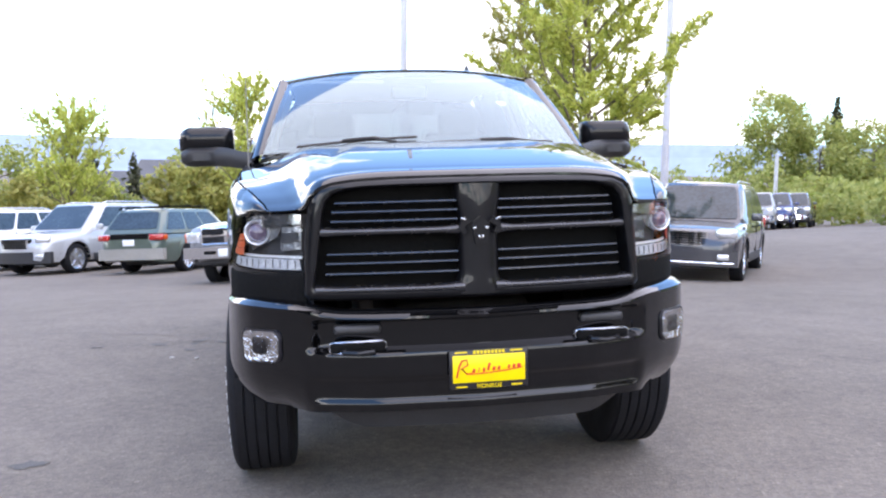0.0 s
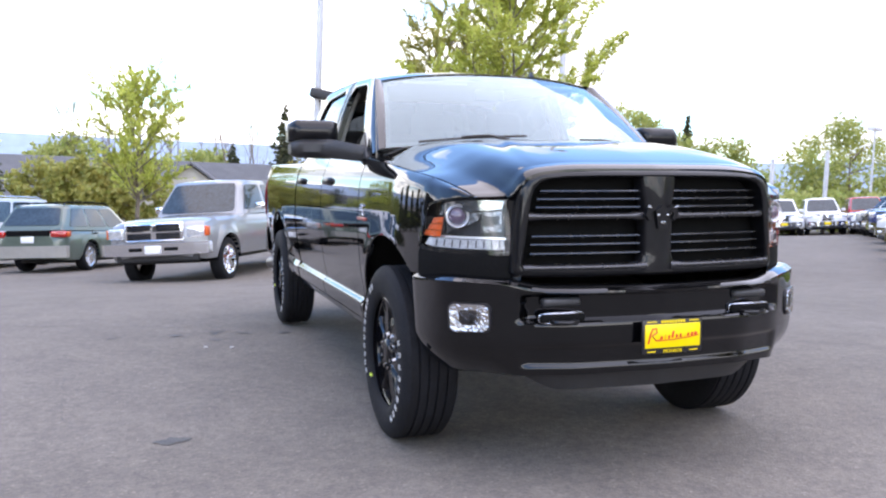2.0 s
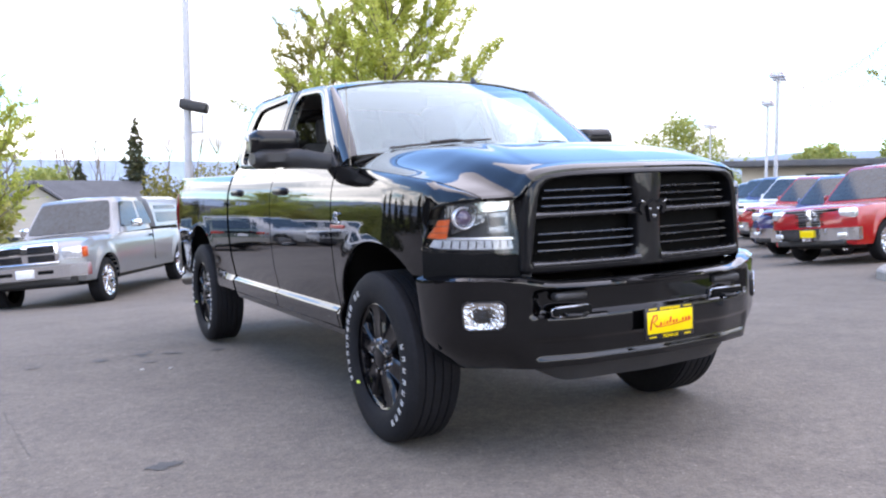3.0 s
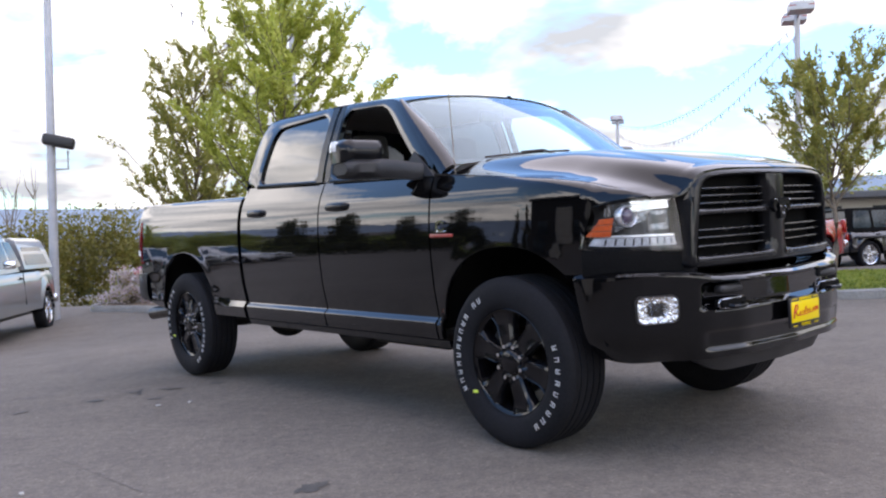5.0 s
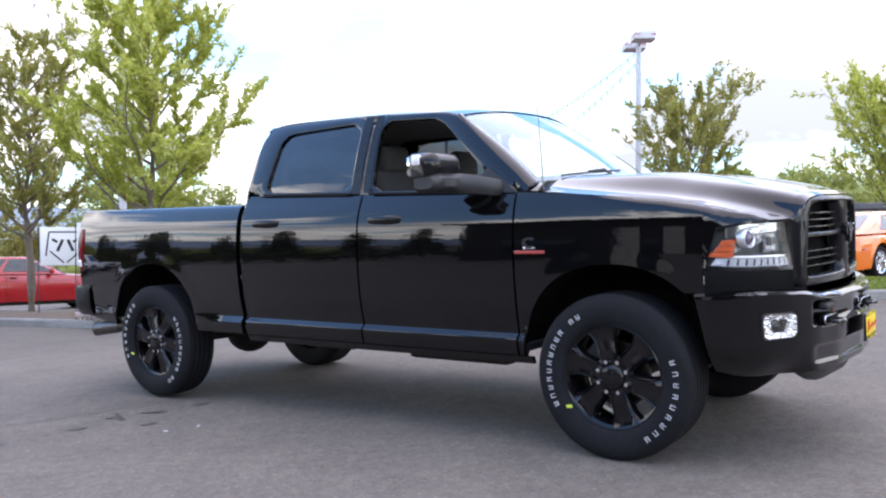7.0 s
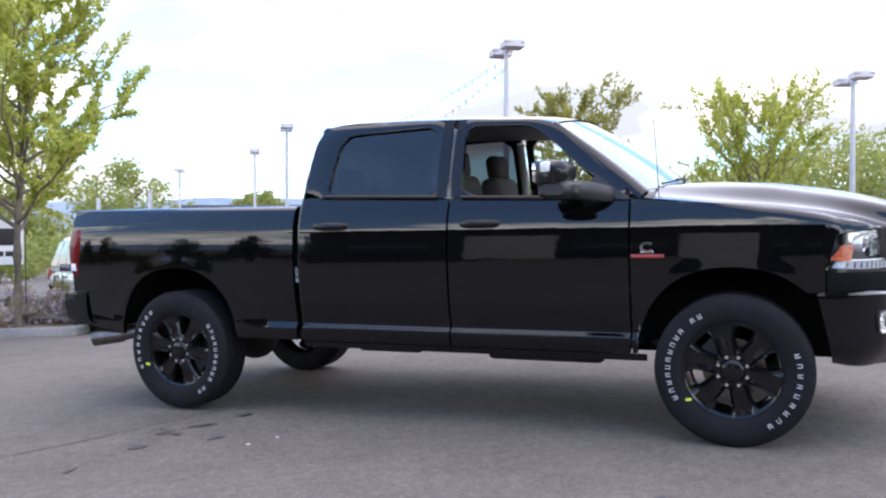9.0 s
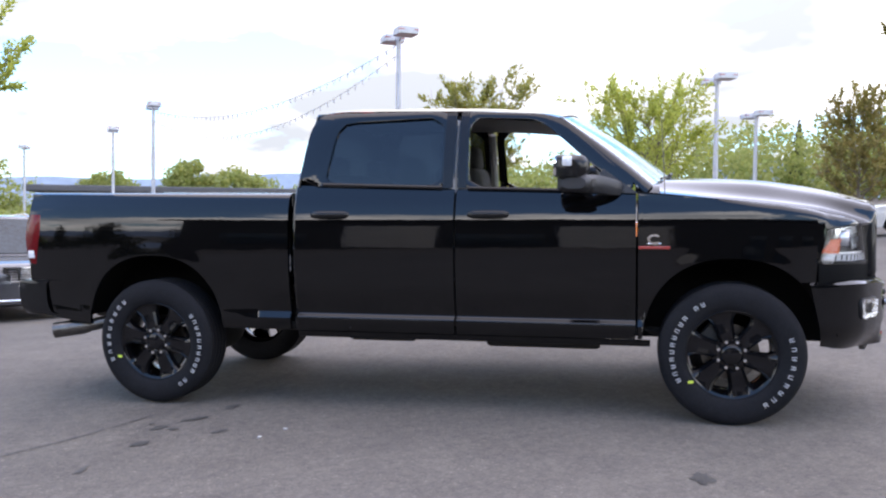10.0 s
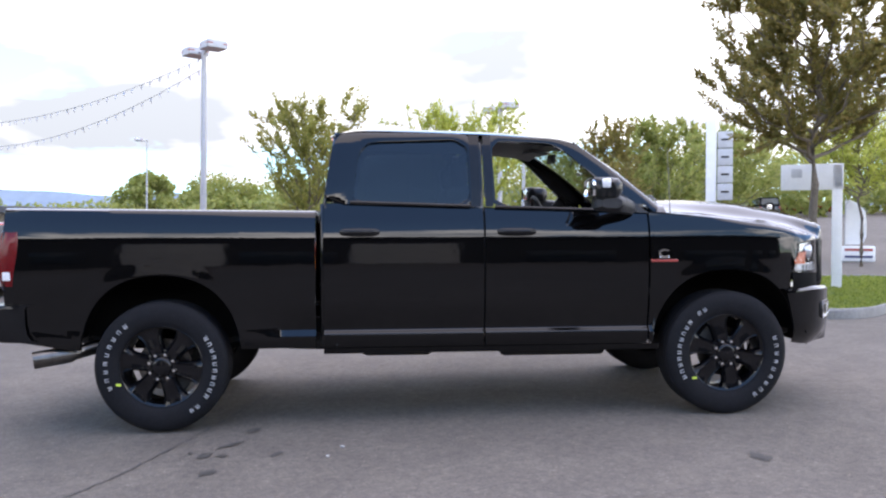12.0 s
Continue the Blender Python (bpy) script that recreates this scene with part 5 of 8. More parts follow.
box(bm, (0.55, 2.15, 0.50), (0.42, 1.3, 0.24), None, 0.06)
part("fuel_tank", bm, UNDER, truck)
bm = bmesh.new()
tube(bm, [(-0.52, 0.75, 0.46), (-0.55, 1.2, 0.45), (-0.55, 2.4, 0.47), (-0.60, 3.0, 0.50)], 0.055, 12)
box(bm, (-0.55, 1.15, 0.435), (0.26, 0.75, 0.11), None, 0.03)
box(bm, (-0.58, 1.02, 0.40), (0.10, 0.22, 0.05), None, 0.02)
box(bm, (-0.55, 2.25, 0.44), (0.22, 0.5, 0.10), None, 0.04)
part("exhaust_line", bm, UNDER, truck)
bm = bmesh.new()
box(bm, (0, 1.75, 0.52), (1.62, 2.4, 0.03))
box(bm, (0, -0.35, 0.60), (1.0, 0.8, 0.03))
part("floor_pan", bm, UNDER, truck)
bm = bmesh.new()
tube(bm, [(-0.60, 4.05, 0.52), (-0.72, 4.25, 0.50), (-0.84, 4.36, 0.478), (-0.90, 4.50, 0.458)], 0.045, 14)
tailpipe = part("tailpipe", bm, STEEL, truck, "steel exhaust tailpipe with wide tip")
bm = bmesh.new()
d = (Vector((-0.93, 4.60, 0.445)) - Vector((-0.85, 4.37, 0.475))).normalized()
q = d.to_track_quat("X", "Z").to_matrix().to_4x4()
lathe(bm, ((0.050, -0.14), (0.056, -0.10), (0.056, 0.10), (0.052, 0.10), (0.050, 0.0)), 24)
bmesh.ops.transform(bm, matrix=Matrix.Translation((-0.895, 4.50, 0.458)) @ q, verts=bm.verts)
part("exhaust_tip", bm, STEEL, tailpipe)
# rear bumper
bm = bmesh.new()
rows = []
for k, s in [(-1, s) for s in spread(1, 0, 16)] + [(1, s) for s in spread(0, 1, 16)][1:]:
    x = 0.955 * min(1, s * 1.12)
    y = 4.93 - 0.10 * s ** 3 if s < 0.9 else lerp(4.93 - 0.10 * 0.9 ** 3, 4.66, (s - 0.9) / 0.1)
    rows.append([Vector((k * x, y - d, z)) for z, d in ((0.565, 0.08), (0.580, 0.035), (0.62, 0.010), (0.68, 0.0), (0.775, 0.0), (0.795, 0.010), (0.804, 0.035), (0.806, 0.14))])
sheet(bm, rows)
thick(bm, (0, -0.03, 0))
part("rear_bumper", bm, TRIM, truck, "black rear step bumper", smooth=50)
bm = bmesh.new()
box(bm, (0, 4.70, 0.68), (1.4, 0.16, 0.2), None, 0.02)
part("bumper_bracket", bm, UNDER, truck)

# ---- inside the cab ----
bm = bmesh.new()
sheet(bm, [[roof_pt(u, v) + Vector((0, 0, -0.05)) for u in spread(-0.96, 0.96, 16)] for v in spread(0.02, 0.98, 12)])
part("headliner", bm, HEADLINER, truck)
bm = bmesh.new()
rows = [[Vector((x, y, z)) for x in spread(-0.80, 0.80, 12)] for y, z in ((0.42, 1.40), (0.62, 1.405), (0.80, 1.40), (0.88, 1.36), (0.90, 1.22), (0.85, 1.05))]
sheet(bm, rows)
part("dashboard", bm, DASH, truck)
for x in (-0.42, 0.42):
    bm = bmesh.new()
    box(bm, (x, 1.45, 0.98), (0.54, 0.52, 0.18), None, 0.06, 3)
    seat = part("front_seat", bm, SEAT, truck, "dark cloth front seat", smooth=60)
    bm = bmesh.new()
    box(bm, (x, 1.74, 1.28), (0.52, 0.16, 0.62), Matrix.Rotation(-0.20, 3, "X"), 0.07, 3)
    part("backrest", bm, SEAT, seat, smooth=60)
    bm = bmesh.new()
    box(bm, (x, 1.80, 1.66), (0.27, 0.11, 0.19), Matrix.Rotation(-0.12, 3, "X"), 0.045, 3)
    rod(bm, (x - 0.06, 1.80, 1.55), (x - 0.06, 1.80, 1.62), 0.008)
    rod(bm, (x + 0.06, 1.80, 1.55), (x + 0.06, 1.80, 1.62), 0.008)
    part("headrest", bm, SEAT, seat, smooth=60)
bm = bmesh.new()
box(bm, (0, 2.28, 0.98), (1.5, 0.5, 0.16), None, 0.05, 3)
box(bm, (0, 2.58, 1.25), (1.5, 0.14, 0.55), Matrix.Rotation(-0.12, 3, "X"), 0.05, 3)
for x in (-0.45, 0.45):
    box(bm, (x, 2.61, 1.58), (0.28, 0.10, 0.15), None, 0.04, 3)
part("rear_bench", bm, SEAT, truck, smooth=60)
bm = bmesh.new()
tube(bm, [(0.42 + 0.19 * math.cos(a), 1.02 + 0.06 * math.sin(a), 1.33 + 0.18 * math.sin(a)) for a in spread(0, 2 * math.pi, 28)], 0.016, 8)
rod(bm, (0.42, 0.86, 1.28), (0.42, 1.01, 1.33), 0.03)
box(bm, (0.42, 1.015, 1.33), (0.30, 0.03, 0.06), Matrix.Rotation(0.3, 3, "X"), 0.012)
part("steering_wheel", bm, DASH, truck, smooth=60)
bm = bmesh.new()
box(bm, (0, 1.02, 1.80), (0.20, 0.03, 0.07), None, 0.012)
part("rear_view_mirror", bm, DASH, truck)
for side in (-1, 1):
    bm = bmesh.new()
    sheet(bm, [[Vector((side * (side_w(y, z) - 0.075), y, z)) for y in spread(0.6, 2.7, 14)] for z in spread(0.6, 1.40, 6)])
    part("door_lining", bm, DASH, truck)
    bm = bmesh.new()
    tube(bm, [(side * (cab_w(z) - 0.05), 1.70, z) for z in spread(1.40, 1.86, 8)], 0.03, 8)
    part("pillar_lining", bm, HEADLINER, truck)
    bm = bmesh.new()
    box(bm, (side * 0.36, 1.08, 1.868), (0.42, 0.16, 0.018), Matrix.Rotation(0.10, 3, "X"), 0.006)
    part("sun_visor", bm, HEADLINER, truck)

# ---- parked vehicles ----
DARKGLASS = mat("dark_car_glass", (0.022, 0.034, 0.042), rough=0.06, vary=0.5, scale=1.6, spec=0.45, coat=0.15)
TAIL = mat("tail_lamp_red", (0.42, 0.015, 0.012), rough=0.15, coat=1.0, vary=0.2, scale=30)
LAMPGLASS = mat("head_lamp_clear", (0.70, 0.72, 0.74), rough=0.12, metal=0.6, coat=1.0, vary=0.3, scale=25)
ALLOY = mat("silver_alloy", (0.62, 0.63, 0.65), rough=0.25, metal=0.9, vary=0.15, scale=20)
SILVERPAINT = mat("silver_paint", (0.235, 0.24, 0.25), rough=0.30, metal=0.35, coat=1.0, vary=0.06, scale=4)
PALEPAINT = mat("pale_silver_paint", (0.40, 0.41, 0.42), rough=0.30, metal=0.2, coat=1.0, vary=0.05, scale=4)
WHITEPAINT = mat("white_paint", (0.66, 0.66, 0.67), rough=0.30, coat=1.0, vary=0.04, scale=4)
GREENPAINT = mat("dull_green_paint", (0.075, 0.105, 0.085), rough=0.32, metal=0.2, coat=0.8, vary=0.12, scale=5)
TAUPE = mat("taupe_lower_cladding", (0.26, 0.245, 0.22), rough=0.45, vary=0.12, scale=6)
GREYPAINT = mat("dark_grey_paint", (0.045, 0.045, 0.052), rough=0.25, metal=0.3, coat=1.0, vary=0.1, scale=5)
REDPAINT = mat("red_paint", (0.36, 0.004, 0.008), rough=0.25, coat=0.6, vary=0.08, scale=4)
BLUEPAINT = mat("dark_blue_paint", (0.015, 0.035, 0.13), rough=0.25, metal=0.2, coat=1.0, vary=0.1, scale=4)
BLACKPAINT = mat("black_paint", (0.010, 0.010, 0.012), rough=0.25, coat=1.0, vary=0.1, scale=5)
ORANGEPAINT = mat("orange_paint", (0.90, 0.17, 0.005), rough=0.25, coat=1.0, vary=0.06, scale=4)
SANDPAINT = mat("yellow_sand_paint", (0.62, 0.30, 0.04), rough=0.3, coat=0.8, vary=0.08, scale=4)
SHAPES = {}


def small_wheel(parent, x, y, r, w, side, chrome):
    """A tyre on a five-spoke rim; meshes are shared by size."""
    key = ("wheel", round(r, 3), chrome)
    if key not in SHAPES:
        bm = bmesh.new()
        rr = r * 0.66
        lathe(bm, ((rr, -w * 0.42), (rr * 1.03, -w * 0.46), (rr * 0.94, -w * 0.42), (rr * 0.90, -w * 0.1), (rr * 0.2, -w * 0.05), (0.001, -w * 0.05)), 28)
        for k in range(5):
            a = 2 * math.pi * k / 5
            m = Matrix.Rotation(a, 3, "X")
            box(bm, m @ Vector((-w * 0.36, 0, rr * 0.55)), (0.03, rr * 0.30, rr * 0.85), m, 0.008, 1)
        lathe(bm, ((rr * 0.28, -w * 0.3), (rr * 0.26, -w * 0.45), (0.001, -w * 0.47)), 14)
        rim = part("wheel", bm, CHROME if chrome else ALLOY, None)
        bm = bmesh.new()
        lathe(bm, ((rr, -w * 0.44), (r * 0.76, -w * 0.52), (r * 0.90, -w * 0.51), (r * 0.975, -w * 0.42), (r, -w * 0.3), (r, 0), (r, w * 0.3), (r * 0.97, w * 0.45), (r * 0.8, w * 0.5), (rr, w * 0.4)), 36)
        tyre = part("tyre", bm, RUBBER, rim)
        SHAPES[key] = (rim.data, tyre.data)
        bpy.data.objects.remove(tyre), bpy.data.objects.remove(rim)
    rim, tyre = (new(n, d) for n, d in zip(("wheel", "tyre"), SHAPES[key]))
    rim.parent, tyre.parent = parent, rim
    rim.matrix_basis = pose(x, y, r, 0, 0, 0 if side < 0 else 180)
    return rim


def quad_pane(name, pts, material, parent, lift=0.006, soft=True, label=""):
    """A thin pane or plate on four or more corners, with a little thickness."""
    pts = [Vector(p) for p in pts]
    c = sum(pts, Vector()) / len(pts)
    nrm = (pts[1] - pts[0]).cross(pts[2] - pts[0]).normalized()
    if nrm.dot(c - Vector((0, c.y * 0.6, 0.8))) < 0:
        nrm = -nrm
    ring = []
    for a, b, d in zip(pts[-1:] + pts[:-1], pts, pts[1:] + pts[:1]):
        ring += [b.lerp(a, 0.12), b.lerp(b.lerp(a, 0.5).lerp(b.lerp(d, 0.5), 0.5), 0.08), b.lerp(d, 0.12)] if soft else [b]
    bm = bmesh.new()
    top, low = [bm.verts.new(p + nrm * lift) for p in ring], [bm.verts.new(p - nrm * 0.012) for p in ring]
    bm.faces.new(top)
    for k in range(len(ring)):
        bm.faces.new((top[k], top[k - 1], low[k - 1], low[k]))
    return part(name, bm, material, parent, label, smooth=0)


def body_shell(root, s, color):
    """Lower body: stations along the length, rounded at both ends, with wheel arches."""
    L, W, wb, r = s["L"] / 2, s["W"] / 2, s["wb"] / 2, s["r"]
    yf = -wb + s.get("shift", 0.0)
    yr = wb + s.get("shift", 0.0)
    arch_r = r * s.get("arch", 1.16)
    base = set(spread(-L, L, 44)) | {yc + arch_r * math.cos(a) for yc in (yf, yr) for a in spread(0.12, math.pi - 0.12, 14)}
    ys = sorted(y for y in base if -L <= y <= L)
    rows = []
    for y in ys:
        e = min(y + L, L - y)
        rnd = math.sqrt(max(0.0, 1 - (1 - min(1, e / s.get("nose", 0.28))) ** 2))
        half = W * (0.74 + 0.26 * rnd) * (1 - 0.035 * smooth01((abs(y) - L * 0.55) / (L * 0.45)))
        top = curve(y / L, s["deck"]) - (1 - rnd) * 0.10
        sill = s["sill"] + (1 - rnd) * 0.06
        low = sill
        for yc in (yf, yr):
            d = arch_r ** 2 - (y - yc) ** 2
            if d > 0:
                low = max(low, r + math.sqrt(d))
        flare = sum(s.get("flare", 0.02) * smooth01(1 - (abs(y - yc) - arch_r) / 0.2) for yc in (yf, yr))
        low = min(low, top - 0.12)
        sec = [(0, top), (half * 0.45, top - 0.004), (half * 0.80, top - 0.022), (half * 0.93, top - 0.06)]
        for k in range(1, 9):
            f = k / 8
            z = lerp(top - 0.09, low, f)
            bulge = 1 - 0.05 * (2 * (z - sill) / (top - sill) - 1.0) ** 2
            sec.append((half * bulge + flare * smooth01(1.2 - abs(z - low) / 0.2), z))
        sec += [(half * 0.93, low - 0.01 if low == sill else low), (half * 0.60, low + 0.02), (0, low + 0.02)]
        rows.append([Vector((-x, y, z)) for x, z in sec] + [Vector((x, y, z)) for x, z in sec[::-1]])
    bm = bmesh.new()
    vs = sheet(bm, rows)
    for ring in (vs[0], vs[-1]):
        bm.faces.new(ring)
    bmesh.ops.remove_doubles(bm, verts=bm.verts, dist=0.0005)
    body = part("body", bm, color, root, smooth=40)
    bm = bmesh.new()
    box(bm, (0, (yf + yr) / 2, s["sill"] + 0.02), (W * 1.5, wb * 2 + 2.2 * r, 0.22), None, 0.03)
    part("underside", bm, UNDER, root)
    for yc in (yf, yr):
        for side in (-1, 1):
            bm = bmesh.new()
            sheet(bm, [[Vector((side * x, yc + arch_r * math.cos(a), r + arch_r * math.sin(a))) for x in (W * 0.985, W * 0.6)] for a in spread(0, math.pi, 14)])
            part("wheel_well", bm, LINER, root)
            small_wheel(root, side * (W - s.get("tread", 0.24) / 2 - 0.015), yc, r, s.get("tread", 0.24), side, s.get("chrome", False))
    return body


def cabin(root, s, color, cab, glass_split, roof_color=None):
    """Roof and pillars with separate panes. cab: (y at screen foot, y at screen head, y at tail head, y at tail foot, belt z front, belt z rear, roof z)."""
    f0, f1, r1, r0, zf, zr, zt = cab
    W = s["W"] / 2
    wb_, wt = W * 0.925, W * s.get("roofw", 0.74)
    lo = lambda y: lerp(zf, zr, (y - f0) / (r0 - f0))
    n = 12
    rows = []
    for t in spread(-0.06, 1, 6):
        ring = []
        y0, y1 = lerp(f0, f1, t), lerp(r0, r1, t)
        half = lerp(wb_, wt, t ** 1.25 if t > 0 else t)
        def zz(y):
            return lerp(lo(lerp(f0, r0, (y - y0) / (y1 - y0))), zt - 0.02, t)
        for y in spread(y0, y1, n):
            end = min(y - y0, y1 - y)
            ring.append(Vector((-half * (1 - 0.10 * (1 - smooth01(end / 0.25))), y, zz(y))))
        for y in spread(y1, y0, n):
            end = min(y - y0, y1 - y)
            ring.append(Vector((half * (1 - 0.10 * (1 - smooth01(end / 0.25))), y, zz(y))))
        rows.append(ring)
    crown = [[Vector((p.x * k, lerp(p.y, (f1 + r1) / 2, (1 - k) * 0.25), zt - 0.02 + 0.035 * (1 - k ** 2) + 0.006)) for p in rows[-1]] for k in (0.93, 0.7, 0.35, 0.02)]
    bm = bmesh.new()
    vs = sheet(bm, rows + crown, loop=True)
    bm.faces.new(vs[-1])
    part("cabin", bm, roof_color or color, root, smooth=50)

    def at(side, y_t, t):
        """A point of the side: y_t 0..1 along, t 0..1 up."""
        y = lerp(lerp(f0, f1, t), lerp(r0, r1, t), y_t)
        x = lerp(wb_, wt, t ** 1.25)
        return Vector((side * x, y, lerp(lo(lerp(f0, r0, y_t)), zt - 0.02, t)))
    # windscreen and back glass
    def end_pane(name, ya, yb, base, t0, t1, inset):
        y0, z0 = lerp(ya, yb, t0), lerp(base, zt - 0.02, t0)
        y1, z1 = lerp(ya, yb, t1), lerp(base, zt - 0.02, t1)
        h0, h1 = lerp(wb_, wt, t0) * inset, lerp(wb_, wt, t1) * inset
        quad_pane(name, ((-h0, y0, z0), (h0, y0, z0), (h1, y1, z1), (-h1, y1, z1)), DARKGLASS, root, 0.012)
    end_pane("windscreen", f0, f1, zf, 0.06, 0.93, 0.86)
    if s.get("back", True):
        end_pane("back_window", r0, r1, zr, 0.14, 0.90, 0.84)
    for side in (-1, 1):
        for a, b in glass_split:
            quad_pane("side_window", (at(side, a, 0.10), at(side, b, 0.10), at(side, min(b, 0.985) if b < 0.9 else b - 0.02, 0.88), at(side, a if a > 0.12 else a + 0.015, 0.88)), DARKGLASS, root, 0.010)


def strip(name, root, pts, material, h, proud, label=""):
    """A band of height h along points on the body."""
    bm = bmesh.new()
    rows = [[Vector(p) + Vector((0, 0, dz)) + Vector(proud) * k for dz, k in ((h / 2, 0), (h / 2, 0.7), (h * 0.2, 1), (-h * 0.2, 1), (-h / 2, 0.7), (-h / 2, 0))] for p in pts]
    sheet(bm, rows)
    return part(name, bm, material, root, label, smooth=50)


def lump(name, root, c, size, material, bevel=0.02, rot=None, label=""):
    bm = bmesh.new()
    box(bm, c, size, rot, min(bevel, min(size) * 0.45), 2)
    return part(name, bm, material, root, label, smooth=50)


def mirrors(root, s, y, z, material):
    for side in (-1, 1):
        lump("door_mirror", root, (side * (s["W"] / 2 + 0.09), y, z), (0.20, 0.09, 0.14), material, 0.03)


def door_lines(root, s, ys, z0, z1, hz):
    """Shut lines and handles of the doors."""
    for side in (-1, 1):
        for y in ys:
            lump("shut_line", root, (side * (s["W"] / 2 - 0.006), y, (z0 + z1) / 2), (0.014, 0.010, z1 - z0), LINER, 0.002)
            lump("door_handle", root, (side * (s["W"] / 2 + 0.004), y - 0.16, hz), (0.03, 0.17, 0.03), LINER, 0.008)


def plate(root, y, z, material, w=0.30):
    lump("number_plate", root, (0, y, z), (w, 0.016, 0.14), material, 0.004)


def crew_pickup(m, color, label, group="row of new pickups"):
    """A modern crew cab pickup with a large bright grille."""
    s = dict(L=5.82, W=2.0, wb=3.57, r=0.40, sill=0.36, deck=((-1, 1.08), (-0.92, 1.14), (-0.42, 1.19), (-0.30, 1.22), (0.30, 1.24), (0.40, 1.24), (1, 1.25)), shift=-0.10, chrome=True, flare=0.03, roofw=0.72, nose=0.24)
    root = thing("pickup", label, "pickup truck", m, group)
    body_shell(root, s, color)
    cabin(root, s, color, (-1.28, -0.55, 0.98, 1.22, 1.18, 1.24, 1.92), ((0.10, 0.47), (0.52, 0.93)))
    lump("bed_opening", root, (0, 2.02, 1.246), (1.56, 1.5, 0.02), LINER)
    fr = -2.91
    bm = bmesh.new()
    sheet(bm, [[Vector((x, fr - 0.012 + 0.20 * x * x, z)) for x in spread(-0.62, 0.62, 10)] for z in spread(0.73, 1.07, 4)])
    thick(bm, (0, 0.06, 0))
    part("grille", bm, CHROME, root, "bright chrome grille")
    for z in (0.775, 0.825, 0.93, 0.98, 1.03):
        bm = bmesh.new()
        sheet(bm, [[Vector((x, fr - 0.02 + 0.20 * x * x, z + dz)) for x in spread(-0.56, 0.56, 10)] for dz in (-0.013, 0.013)])
        thick(bm, (0, 0.02, 0))
        part("grille_gap", bm, LINER, root)
    lump("grille_cross", root, (0, fr - 0.02, 0.90), (0.10, 0.03, 0.33), CHROME, 0.01)
    for side in (-1, 1):
        lump("head_lamp", root, (side * 0.76, fr + 0.14, 0.97), (0.34, 0.20, 0.19), LAMPGLASS, 0.05, Matrix.Rotation(side * 0.35, 3, "Z"))
        lump("fog_lamp", root, (side * 0.70, fr - 0.01, 0.56), (0.18, 0.06, 0.09), LAMPGLASS, 0.02, Matrix.Rotation(side * 0.2, 3, "Z"))
        lump("tail_lamp", root, (side * 0.93, 2.86, 1.02), (0.10, 0.12, 0.34), TAIL, 0.03)
    bm = bmesh.new()
    rows = [[Vector((x, fr - 0.07 + 0.16 * abs(x) ** 2.6, z)) for x in spread(-0.98, 0.98, 16)] for z in (0.46, 0.50, 0.62, 0.70)]
    sheet(bm, rows)
    thick(bm, (0, 0.12, 0))
    part("front_bumper", bm, CHROME, root, "chrome front bumper")
    lump("air_dam", root, (0, fr + 0.02, 0.42), (1.5, 0.10, 0.12), PLASTIC, 0.03)
    lump("rear_bumper", root, (0, 2.93, 0.58), (1.9, 0.14, 0.18), CHROME, 0.04)
    plate(root, fr - 0.10, 0.60, YELLOW)
    mirrors(root, s, -0.72, 1.30, color)
    door_lines(root, s, (0.05, 1.16), 0.55, 1.18, 1.08)
    return root


